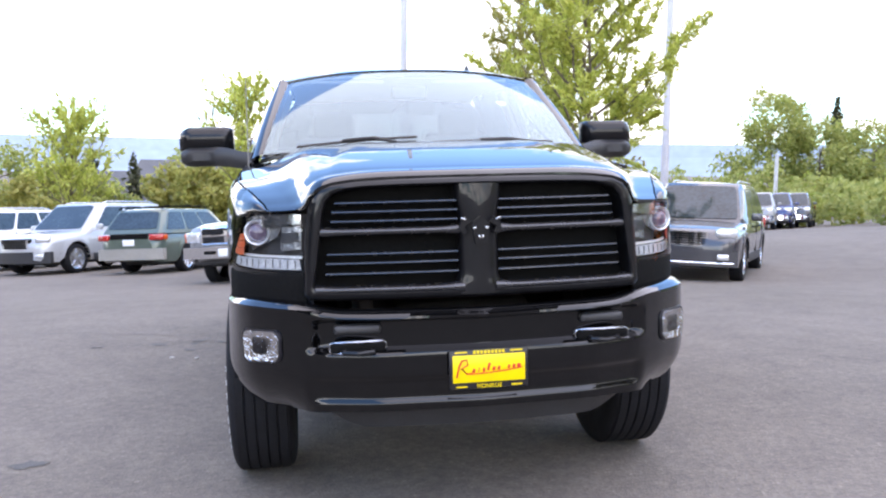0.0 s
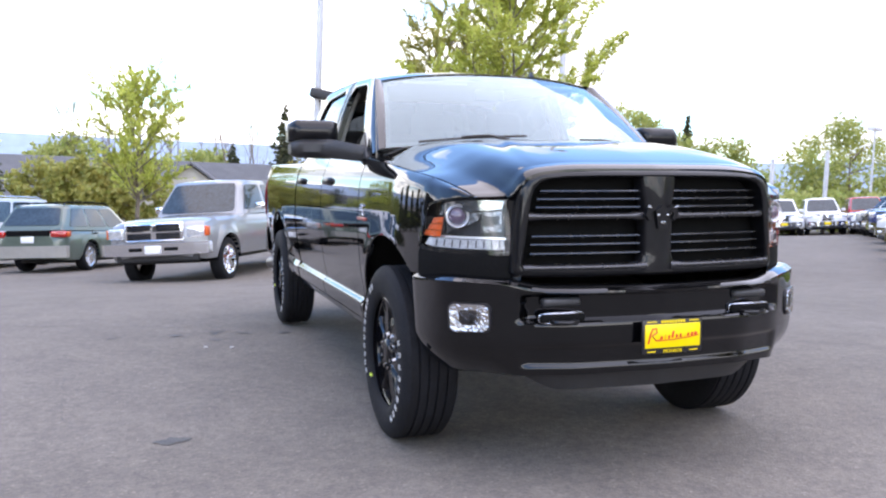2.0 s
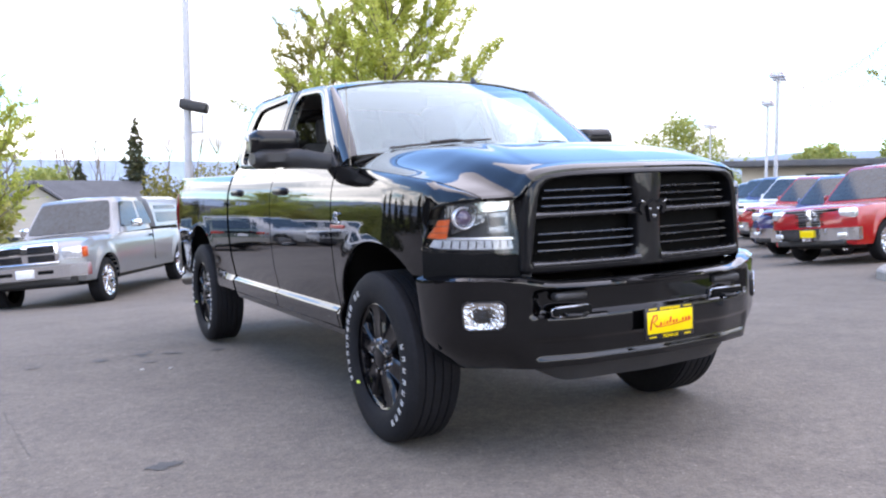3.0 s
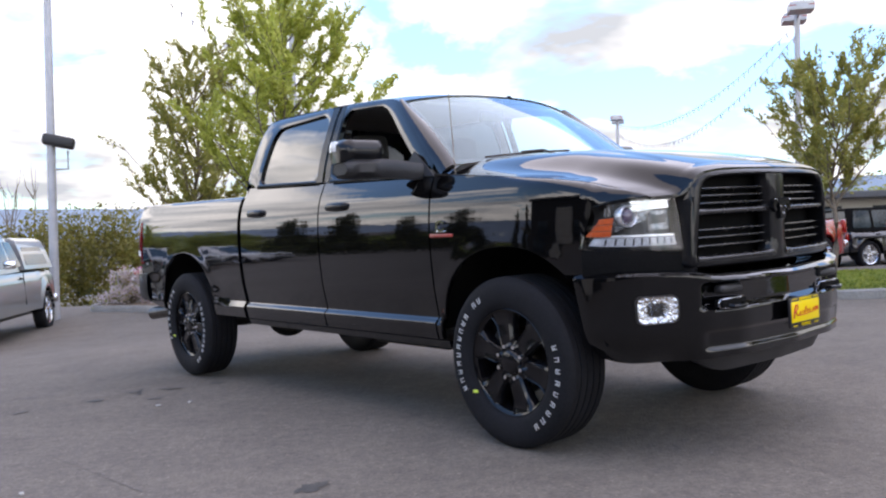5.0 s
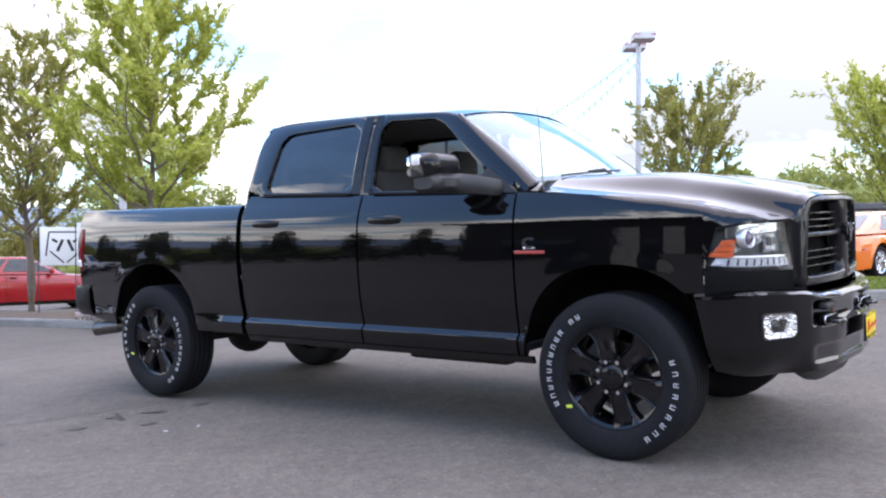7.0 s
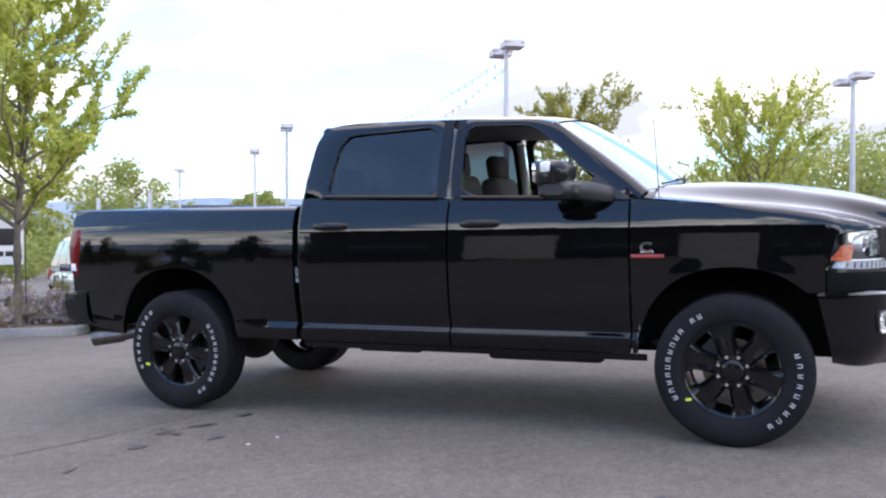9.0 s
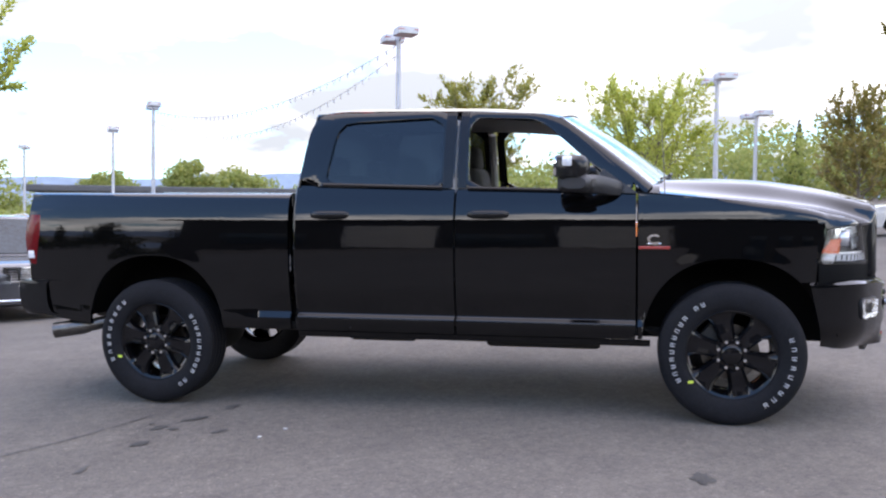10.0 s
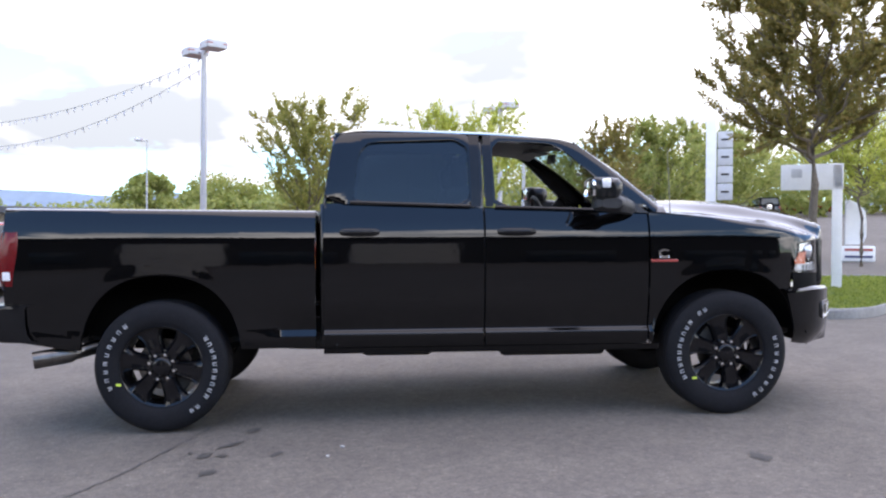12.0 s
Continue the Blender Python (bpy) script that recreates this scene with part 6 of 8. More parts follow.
def old_pickup(m):
    """An older extended cab pickup with high bonnet, cross grille and a canopy on the bed."""
    s = dict(L=5.75, W=1.98, wb=3.94, r=0.40, sill=0.46, deck=((-1, 1.10), (-0.93, 1.20), (-0.40, 1.27), (-0.30, 1.26), (1, 1.26)), shift=0.0, chrome=True, flare=0.035, roofw=0.74, nose=0.20, arch=1.2)
    root = thing("old_pickup", "older silver pickup with chrome bumper and a bed canopy", "pickup truck", m)
    body_shell(root, s, SILVERPAINT)
    cabin(root, s, SILVERPAINT, (-1.25, -0.72, 0.62, 0.72, 1.24, 1.27, 1.90), ((0.10, 0.58), (0.66, 0.95)))
    # canopy over the bed
    bm = bmesh.new()
    rows = []
    for t, half, z in ((0, 0.93, 1.26), (0.5, 0.86, 1.60), (0.85, 0.78, 1.84), (1, 0.66, 1.90), (1.1, 0.3, 1.935), (1.2, 0.01, 1.94)):
        y0, y1 = 0.78 + 0.03 * t, 2.84 - 0.16 * t
        rows.append([Vector((-half, y, z)) for y in spread(y0, y1, 8)] + [Vector((half, y, z)) for y in spread(y1, y0, 8)])
    vs = sheet(bm, rows, loop=True)
    bm.faces.new(vs[-1])
    canopy = part("canopy", bm, SILVERPAINT, root, "silver fibreglass bed canopy", smooth=50)
    for side in (-1, 1):
        p = lambda y, t: Vector((side * lerp(0.93, 0.80, t), y, lerp(1.26, 1.80, t)))
        quad_pane("canopy_window", (p(0.95, 0.15), p(2.55, 0.15), p(2.35, 0.82), p(1.0, 0.82)), DARKGLASS, canopy, 0.010)
    fr = -2.875
    lump("grille_frame", root, (0, fr - 0.01, 0.97), (1.12, 0.10, 0.34), CHROME, 0.04)
    for x in (-0.28, 0.28):
        for z in (0.895, 1.045):
            lump("grille_cell", root, (x, fr - 0.055, z), (0.46, 0.03, 0.115), LINER, 0.012)
            for k in (-0.03, 0.0, 0.03):
                lump("grille_bar", root, (x, fr - 0.068, z + k), (0.46, 0.012, 0.008), GREYPAINT, 0.002)
    for side in (-1, 1):
        lump("head_lamp", root, (side * 0.76, fr + 0.04, 0.95), (0.32, 0.12, 0.19), LAMPGLASS, 0.03, Matrix.Rotation(side * 0.15, 3, "Z"))
        lump("turn_lamp", root, (side * 0.94, fr + 0.10, 0.95), (0.08, 0.12, 0.17), AMBER, 0.02)
    bm = bmesh.new()
    sheet(bm, [[Vector((x, fr - 0.11 + 0.11 * abs(x) ** 3, z)) for x in spread(-1.0, 1.0, 16)] for z in (0.56, 0.60, 0.72, 0.77)])
    thick(bm, (0, 0.16, 0))
    bumper_ = part("front_bumper", bm, CHROME, root, "wide chrome front bumper")
    for side in (-1, 1):
        lump("bumper_slot", bumper_, (side * 0.34, fr - 0.105, 0.665), (0.26, 0.02, 0.06), LINER, 0.008)
    plate(root, fr - 0.125, 0.66, WHITELENS)
    lump("air_dam", root, (0, fr + 0.05, 0.50), (1.6, 0.08, 0.14), PLASTIC, 0.03)
    lump("rear_bumper", root, (0, 2.90, 0.60), (1.9, 0.14, 0.18), CHROME, 0.04)
    mirrors(root, s, -0.66, 1.36, CHROME)
    door_lines(root, s, (0.42,), 0.60, 1.22, 1.10)
    return root


def estate_car(m):
    """A raised green estate with taupe cladding and roof rails."""
    s = dict(L=4.72, W=1.74, wb=2.65, r=0.335, sill=0.28, deck=((-1, 0.72), (-0.9, 0.82), (-0.45, 0.92), (-0.35, 0.95), (0.8, 0.98), (1, 0.93)), shift=-0.1, roofw=0.72, nose=0.35)
    root = thing("estate_car", "dull green estate car with taupe cladding and roof rails", "estate car", m)
    body_shell(root, s, GREENPAINT)
    cabin(root, s, GREENPAINT, (-1.02, -0.30, 1.85, 2.26, 0.93, 0.98, 1.52), ((0.10, 0.38), (0.41, 0.66), (0.69, 0.93)))
    for side in (-1, 1):
        strip("cladding", root, [(side * 0.855, y, 0.42) for y in spread(-0.85, 0.75, 6)], TAUPE, 0.26, (side * 0.02, 0, 0))
        bm = bmesh.new()
        tube(bm, [(side * 0.58, -0.15, 1.53), (side * 0.58, 0.0, 1.58), (side * 0.58, 1.7, 1.58), (side * 0.58, 1.85, 1.53)], 0.018, 6)
        part("roof_rail", bm, LINER, root)
        lump("tail_lamp", root, (side * 0.70, 2.30, 0.86), (0.34, 0.10, 0.14), TAIL, 0.03, Matrix.Rotation(-side * 0.25, 3, "Z"), "red and amber tail lamp")
        lump("tail_lamp_side", root, (side * 0.845, 2.18, 0.86), (0.05, 0.20, 0.12), AMBER, 0.02)
        lump("head_lamp", root, (side * 0.62, -2.26, 0.66), (0.34, 0.10, 0.14), LAMPGLASS, 0.03)
    bm = bmesh.new()
    sheet(bm, [[Vector((x, 2.42 - 0.16 * abs(x) ** 2.5, z)) for x in spread(-0.87, 0.87, 14)] for z in (0.34, 0.38, 0.54, 0.60)])
    thick(bm, (0, -0.12, 0))
    part("rear_bumper", bm, TAUPE, root, "taupe rear bumper")
    lump("tailgate_band", root, (0, 2.345, 0.88), (1.0, 0.04, 0.13), LINER, 0.015)
    plate(root, 2.372, 0.74, WHITELENS)
    lump("roof_box_bar", root, (0, 0.6, 1.60), (1.2, 0.04, 0.03), LINER, 0.01)
    mirrors(root, s, -0.75, 1.00, GREENPAINT)
    door_lines(root, s, (0.22, 1.15), 0.40, 0.94, 0.86)
    return root


def suv(m, color, label, name="suv", H=1.78, L=5.1, lamps="swept", group=""):
    s = dict(L=L, W=1.98, wb=3.03, r=0.375, sill=0.32, deck=((-1, 0.86), (-0.92, 0.98), (-0.50, 1.08), (-0.40, 1.10), (0.85, 1.14), (1, 1.06)), shift=-0.03, roofw=0.74, nose=0.36, chrome=lamps == "stacked")
    root = thing(name, label, "suv", m, group)
    body_shell(root, s, color)
    e = L / 2
    cabin(root, s, color, (-1.22, -0.45, e - 0.55, e - 0.12, 1.07, 1.14, H), ((0.10, 0.37), (0.40, 0.66), (0.69, 0.94)))
    bm = bmesh.new()
    sheet(bm, [[Vector((x, -e - 0.015 + 0.14 * abs(x) ** 2.2, z)) for x in spread(-0.46, 0.46, 8)] for z in (0.66, 0.78, 0.90)])
    thick(bm, (0, 0.06, 0))
    gr = part("grille", bm, CHROME if lamps == "stacked" else LINER, root)
    for z in (0.70, 0.74, 0.78, 0.82, 0.86):
        bm = bmesh.new()
        sheet(bm, [[Vector((x, -e - 0.028 + 0.14 * abs(x) ** 2.2, z + dz)) for x in spread(-0.42, 0.42, 8)] for dz in (-0.010, 0.010)])
        thick(bm, (0, 0.015, 0))
        part("grille_bar", bm, LINER if lamps == "stacked" else CHROME, gr)
    bm = bmesh.new()
    sheet(bm, [[Vector((x, -e - 0.05 + 0.20 * abs(x) ** 2.4, z)) for x in spread(-0.96, 0.96, 14)] for z in (0.30, 0.34, 0.50, 0.58)])
    thick(bm, (0, 0.1, 0))
    part("front_bumper", bm, PLASTIC if lamps == "swept" else color, root)
    if lamps == "stacked":
        strip("bumper_trim", root, [(x, -e - 0.05 + 0.20 * abs(x) ** 2.4, 0.36) for x in spread(-0.9, 0.9, 12)], CHROME, 0.035, (0, -0.02, 0))
    for side in (-1, 1):
        lump("head_lamp", root, (side * 0.74, -e + 0.15, 0.88), (0.36, 0.20, 0.17), LAMPGLASS, 0.05, Matrix.Rotation(side * 0.5, 3, "Z"))
        lump("fog_lamp", root, (side * 0.72, -e + 0.03, 0.47), (0.20, 0.06, 0.10), LAMPGLASS, 0.02, Matrix.Rotation(side * 0.3, 3, "Z"))
        lump("tail_lamp", root, (side * 0.86, e - 0.06, 1.0), (0.16, 0.14, 0.26), TAIL, 0.03)
        bm = bmesh.new()
        tube(bm, [(side * 0.62, -0.2, H), (side * 0.62, 0.0, H + 0.05), (side * 0.62, e - 0.9, H + 0.05), (side * 0.62, e - 0.7, H)], 0.016, 6)
        part("roof_rail", bm, ALLOY, root)
        strip("lower_cladding", root, [(side * 0.975, y, 0.40) for y in spread(-1.0, 1.0, 6)], PLASTIC, 0.16, (side * 0.015, 0, 0))
    mirrors(root, s, -0.85, 1.16, color)
    door_lines(root, s, (0.15, 1.15), 0.46, 1.08, 0.98)
    return root


def coupe(m, color, label):
    """A broad two-door muscle coupe with a full-width tail lamp."""
    s = dict(L=5.02, W=1.92, wb=2.95, r=0.355, sill=0.24, deck=((-1, 0.72), (-0.9, 0.86), (-0.30, 0.97), (0.62, 1.00), (0.9, 0.98), (1, 0.90)), shift=-0.08, roofw=0.66, nose=0.30, chrome=True, flare=0.03)
    root = thing("coupe", label, "coupe", m)
    body_shell(root, s, color)
    cabin(root, s, color, (-0.72, 0.10, 0.92, 2.05, 0.96, 1.00, 1.42), ((0.08, 0.56), (0.60, 0.74)))
    lump("tail_panel", root, (0, 2.49, 0.80), (1.60, 0.06, 0.17), LINER, 0.03)
    for side in (-1, 1):
        lump("tail_lamp", root, (side * 0.48, 2.515, 0.80), (0.58, 0.04, 0.12), TAIL, 0.02)
        lump("head_lamp", root, (side * 0.6, -2.47, 0.64), (0.36, 0.06, 0.14), LAMPGLASS, 0.03)
        lump("side_marker", root, (side * 0.945, 2.12, 0.66), (0.02, 0.12, 0.035), TAIL, 0.006)
    lump("spoiler", root, (0, 2.40, 1.00), (1.6, 0.16, 0.035), color, 0.014)
    lump("rear_bumper", root, (0, 2.47, 0.48), (1.72, 0.12, 0.26), color, 0.05)
    lump("diffuser", root, (0, 2.46, 0.30), (1.5, 0.12, 0.12), PLASTIC, 0.03)
    plate(root, 2.535, 0.52, YELLOW)
    mirrors(root, s, -0.35, 1.02, color)
    door_lines(root, s, (0.72,), 0.36, 0.94, 0.86)
    return root


def jeep(m, color, label, top=LINER):
    """A boxy four-wheel-drive with a spare wheel on its tail gate."""
    s = dict(L=4.25, W=1.86, wb=2.95, r=0.42, sill=0.52, deck=((-1, 1.10), (-0.3, 1.14), (1, 1.16)), shift=-0.05, roofw=0.84, nose=0.10, flare=0.05, arch=1.15, chrome=False, tread=0.27)
    root = thing("off_roader", label, "off-road car", m)
    body_shell(root, s, color)
    cabin(root, s, color, (-0.68, -0.42, 2.0, 2.10, 1.12, 1.16, 1.84), ((0.08, 0.36), (0.40, 0.66), (0.70, 0.95)), roof_color=top)
    spare = small_wheel(root, 0, 2.35, 0.40, 0.24, -1, False)
    spare.name = "spare_wheel"
    spare.matrix_basis = pose(0.05, 2.28, 1.02, 0, 0, 90)
    for side in (-1, 1):
        lump("tail_lamp", root, (side * 0.80, 2.14, 0.98), (0.10, 0.06, 0.22), TAIL, 0.02)
        lump("head_lamp", root, (side * 0.52, -2.14, 0.98), (0.18, 0.06, 0.18), LAMPGLASS, 0.05)
        for y in (-1.52, 1.42):
            lump("wing_flare", root, (side * 0.93, y, 0.945), (0.22, 1.0, 0.07), PLASTIC, 0.03)
    lump("rear_bumper", root, (0, 2.18, 0.58), (1.6, 0.18, 0.16), PLASTIC, 0.03)
    lump("front_bumper", root, (0, -2.22, 0.60), (1.6, 0.20, 0.18), PLASTIC, 0.04)
    for k in range(7):
        lump("grille_slot", root, (-0.27 + 0.09 * k, -2.135, 0.96), (0.045, 0.03, 0.24), LINER, 0.01)
    mirrors(root, s, -0.45, 1.22, LINER)
    door_lines(root, s, (0.35, 1.25), 0.6, 1.12, 1.02)
    return root


# by the houses
old_pickup(stand(-0.58, 14.35, 209))
estate_car(stand(-3.72, 18.75, 24))
suv(stand(-6.4, 20.35, 209), PALEPAINT, "pale silver family suv with black lower bumper")
suv(stand(-9.6, 21.9, 209), WHITEPAINT, "white suv parked beside a silver one", H=1.72, L=4.9)
suv(stand(7.30, 12.20, 215), GREYPAINT, "dark grey suv with chrome bumper trim", lamps="stacked", H=1.80)
# the row of new pickups
ROW = ((REDPAINT, "red crew cab pickup with chrome grille"), (BLUEPAINT, "dark blue crew cab pickup with chrome grille"), (REDPAINT, "red crew cab pickup with chrome grille"), (WHITEPAINT, "white crew cab pickup with chrome grille"), (BLUEPAINT, "dark blue crew cab pickup with chrome grille"), (BLACKPAINT, "black crew cab pickup with chrome grille"), (SILVERPAINT, "silver crew cab pickup with chrome grille"))
for k, (c, text) in enumerate(ROW + ROW[3:6]):
    crew_pickup(stand(14.5 + 2.35 * k, 7.45 + 2.65 * k, 268), c, text + " and yellow plate")
# far end of the lot
for k, (x, y, c, text) in enumerate(((21.1, 36.5, GREYPAINT, "grey"), (23.0, 37.7, SILVERPAINT, "silver"), (24.8, 39.0, BLUEPAINT, "blue"), (26.6, 40.2, GREYPAINT, "grey"), (30.0, 33.8, WHITEPAINT, "white"), (32.0, 33.0, WHITEPAINT, "white"), (34.0, 32.0, REDPAINT, "red"), (36.5, 31.4, REDPAINT, "red"))):
    crew_pickup(stand(x, y, 215), c, text + " pickup far across the lot", group="far row of pickups")
coupe(stand(16.75, 1.70, 107), ORANGEPAINT, "bright orange coupe with yellow plate")
coupe(stand(7.0, 20.6, 104), REDPAINT, "bright red coupe with chrome wheels")
jeep(stand(24.8, 10.2, 112), SANDPAINT, "sand yellow off-road car with black top")
jeep(stand(23.6, 8.3, 112), BLACKPAINT, "black off-road car with spare wheel")
jeep(stand(19.7, 4.3, 112), REDPAINT, "red off-road car with red hard top", REDPAINT)
crew_pickup(stand(27.6, -10.7, 12), WHITEPAINT, "white crew cab pickup across the drive", group="")
jeep(stand(66, -32.5, 100), BLACKPAINT, "black off-road car on the far road")
suv(stand(72, -39.5, 200), REDPAINT, "red suv on the far road", H=1.75, L=4.8)

# ---- trees ----


def leaf_mat(name, lo, hi, warm):
    m = bpy.data.materials.new(name)
    m.use_nodes = True
    nt = m.node_tree
    b = nt.nodes["Principled BSDF"]
    n, l = nt.nodes.new, nt.links.new
    geo, rp = n("ShaderNodeNewGeometry"), n("ShaderNodeValToRGB")
    rp.color_ramp.elements[0].color, rp.color_ramp.elements[1].color = (*lo, 1), (*hi, 1)
    e = rp.color_ramp.elements.new(0.9)
    e.color = (*warm, 1)
    l(geo.outputs["Random Per Island"], rp.inputs[0])
    l(rp.outputs[0], b.inputs["Base Color"])
    b.inputs["Roughness"].default_value = 0.55
    tl, mx = n("ShaderNodeBsdfTranslucent"), n("ShaderNodeMixShader")
    l(rp.outputs[0], tl.inputs[0])
    mx.inputs[0].default_value = 0.55
    l(b.outputs[0], mx.inputs[1]), l(tl.outputs[0], mx.inputs[2])
    l(mx.outputs[0], nt.nodes["Material Output"].inputs[0])
    return m


LEAF = leaf_mat("spring_leaf", (0.30, 0.36, 0.055), (0.54, 0.59, 0.12), (0.62, 0.62, 0.18))
LEAFOLIVE = leaf_mat("olive_leaf", (0.23, 0.25, 0.055), (0.40, 0.41, 0.115), (0.45, 0.40, 0.13))
LEAFRED = leaf_mat("bronze_leaf", (0.16, 0.16, 0.040), (0.29, 0.26, 0.075), (0.34, 0.25, 0.09))
WOODS = leaf_mat("woodland_leaf", (0.21, 0.26, 0.060), (0.36, 0.43, 0.115), (0.42, 0.42, 0.15))
CONIFER = leaf_mat("dark_needles", (0.030, 0.042, 0.020), (0.07, 0.09, 0.04), (0.10, 0.10, 0.05))
PETAL = leaf_mat("white_petal", (0.55, 0.50, 0.50), (0.80, 0.76, 0.76), (0.62, 0.48, 0.50))
BARK = mat("grey_brown_bark", (0.16, 0.125, 0.095), rough=0.9, vary=0.4, scale=6, bump=0.6, bump_scale=30, stretch=(1, 1, 0.25))


def leaves_mesh(name, centres, sizes, rng, material, parent=None, label="", flat=0.0):
    """Small folded leaves at many places, built in one go."""
    c = np.asarray(centres, dtype=float)
    k = len(c)
    s = np.asarray(sizes, dtype=float)[:, None]
    a = rng.normal(size=(k, 3))
    a[:, 2] *= 1 - flat
    a /= np.linalg.norm(a, axis=1)[:, None]
    b = rng.normal(size=(k, 3))
    b -= (b * a).sum(1)[:, None] * a
    b /= np.linalg.norm(b, axis=1)[:, None]
    n = np.cross(a, b)
    v = np.stack([c - a * s, c + b * s * 0.55 + n * s * 0.15, c + a * s, c - b * s * 0.55 + n * s * 0.15], 1).reshape(-1, 3)
    f = np.arange(4 * k).reshape(k, 4)
    me = bpy.data.meshes.new(name)
    me.from_pydata(v.tolist(), [], f.tolist())
    me.materials.append(material)
    ob = new(name, me)
    if parent:
        ob.parent = parent
    if label:
        ob["label"] = label
    return ob


def sprigs(name, base, tip, size, rng, material, parent, label=""):
    """Narrow folded leaves that point along their twigs."""
    base, way = np.asarray(base, dtype=float), np.asarray(tip, dtype=float)
    k = len(base)
    a = way + rng.normal(size=(k, 3)) * 0.55
    a /= np.linalg.norm(a, axis=1)[:, None]
    b = rng.normal(size=(k, 3))
    b -= (b * a).sum(1)[:, None] * a
    b /= np.linalg.norm(b, axis=1)[:, None]
    n, s = np.cross(a, b), rng.uniform(0.6, 1.3, k)[:, None] * size
    v = np.stack([base, base + a * s + b * s * 0.42 + n * s * 0.12, base + a * s * 2.0, base + a * s - b * s * 0.42 + n * s * 0.12], 1).reshape(-1, 3)
    me = bpy.data.meshes.new(name)
    me.from_pydata(v.tolist(), [], np.arange(4 * k).reshape(k, 4).tolist())
    me.materials.append(material)
    ob = new(name, me)
    ob.parent = parent
    if label:
        ob["label"] = label
    return ob


def tree(x, y, height, spread_, clear, seed, material, label, leaves=9000, size=0.075, up=0.55, lift=0.0, bare=0.0):
    """A young tree: tapered trunk, many rising limbs that carry upright twigs, and narrow leaves along them."""
    rng = np.random.default_rng(seed)
    root = thing("tree", label, "tree", pose(x, y, ground_z(x, y) + lift))
    bm = bmesh.new()
    top = height * 0.90
    pts = []
    wob = rng.normal(size=(9, 2)) * 0.05
    for k in range(9):
        t = k / 8
        pts.append(Vector((wob[k, 0] * t * 2.0, wob[k, 1] * t * 2.0, lerp(-0.05, top, t))))
    r0 = 0.018 * height
    tube(bm, pts, [r0 * (1 - 0.93 * (k / 8) ** 0.8) for k in range(9)], 9)
    part("trunk", bm, BARK, root, smooth=60)
    cents, ways = [], []
    n_limb = int(20 + height * 2.5)
    twigs = 11
    for i in range(n_limb):
        t = lerp(clear / height, 0.88, ((i + rng.uniform(0, 0.9)) / n_limb) ** 1.25)
        base = Vector((0, 0, 0))
        for p, q in zip(pts, pts[1:]):
            if p.z <= t * height <= q.z:
                base = p.lerp(q, (t * height - p.z) / (q.z - p.z))
        h = (t * height - clear) / (height - clear)
        reach = spread_ * (0.40 + 0.85 * math.sin(math.pi * min(1, 0.25 + h * 0.75)) ** 0.9) * rng.uniform(0.68, 1.08) * (1.0 - 0.58 * h)
        ang = i * 2.4 + rng.uniform(-0.5, 0.5)
        out = Vector((math.cos(ang), math.sin(ang), 0))
        rise = min(reach * (up + 0.9 * h) * rng.uniform(0.8, 1.25), height * 1.02 - base.z)
        limb = [base + out * reach * u + Vector((0, 0, rise * u ** 1.25)) + Vector(rng.normal(size=3) * 0.05 * reach * u) for u in spread(0, 1, 6)]
        rr = r0 * 0.36 * (1 - 0.6 * h)
        bm = bmesh.new()
        tube(bm, limb, [rr * (1 - 0.85 * u) for u in spread(0, 1, 6)], 5)
        for j in range(twigs):
            u = rng.uniform(0.18, 1.0) if j else 0.99
            k = min(5, int(u * 6))
            p = limb[k].lerp(limb[k + 1], u * 6 - k)
            d = (out * rng.uniform(0.1, 0.9) + Vector(rng.normal(size=3)) * 0.42 + Vector((0, 0, lerp(0.35, 1.0, up)))).normalized()
            ln = spread_ * rng.uniform(0.20, 0.52) * (1.15 - 0.4 * h)
            q = p + d * ln
            tube(bm, [p, p.lerp(q, 0.5) + out * 0.03, q], [rr * 0.26, rr * 0.18, rr * 0.05], 4)
            if rng.uniform() < bare * (0.5 + 0.8 * h):
                continue
            m = int(leaves / (n_limb * twigs) * rng.uniform(0.5, 1.4))
            for _ in range(max(3, m)):
                w = rng.uniform(0.05, 1.02)
                cents.append(p.lerp(q, w) + Vector(rng.normal(size=3)) * 0.020 * (0.8 + ln))
                ways.append(d)
        part("limb", bm, BARK, root, smooth=0, fix=False)
    sprigs("crown", cents, ways, size, rng, material, root, "loose crown of small fresh leaves")
    return root


# on the islands and by the rows
tree(4.85, 16.4, 6.1, 1.40, 1.7, 3, LEAFOLIVE, "young olive green maple with a thin trunk", 26000, 0.050, up=0.8, bare=0.22)
tree(4.6, 11.8, 6.2, 1.72, 1.75, 11, LEAF, "young bright green maple on a mulched island", 42000, 0.050, up=0.75, bare=0.14)
tree(10.1, 3.55, 3.7, 1.0, 1.4, 21, LEAFOLIVE, "young olive green tree on a grass island", 17000, 0.042, up=1.2, bare=0.2)
tree(11.8, 0.40, 3.6, 1.20, 1.3, 27, LEAF, "young fresh green tree with bare tips", 16000, 0.044, bare=0.22, up=1.0)
tree(7.0, -4.95, 6.0, 1.75, 2.35, 35, LEAFRED, "bronze green tree on the entrance island", 52000, 0.046, up=0.42, lift=0.14)
tree(17.2, -12.0, 4.4, 1.35, 2.0, 61, LEAF, "fresh green tree behind the direction sign", 8000, 0.07, up=0.6)
tree(-2.6, 27.0, 6.0, 1.50, 1.8, 41, LEAF, "fresh green tree behind the parked cars", 10000, 0.085, bare=0.3, up=0.8)
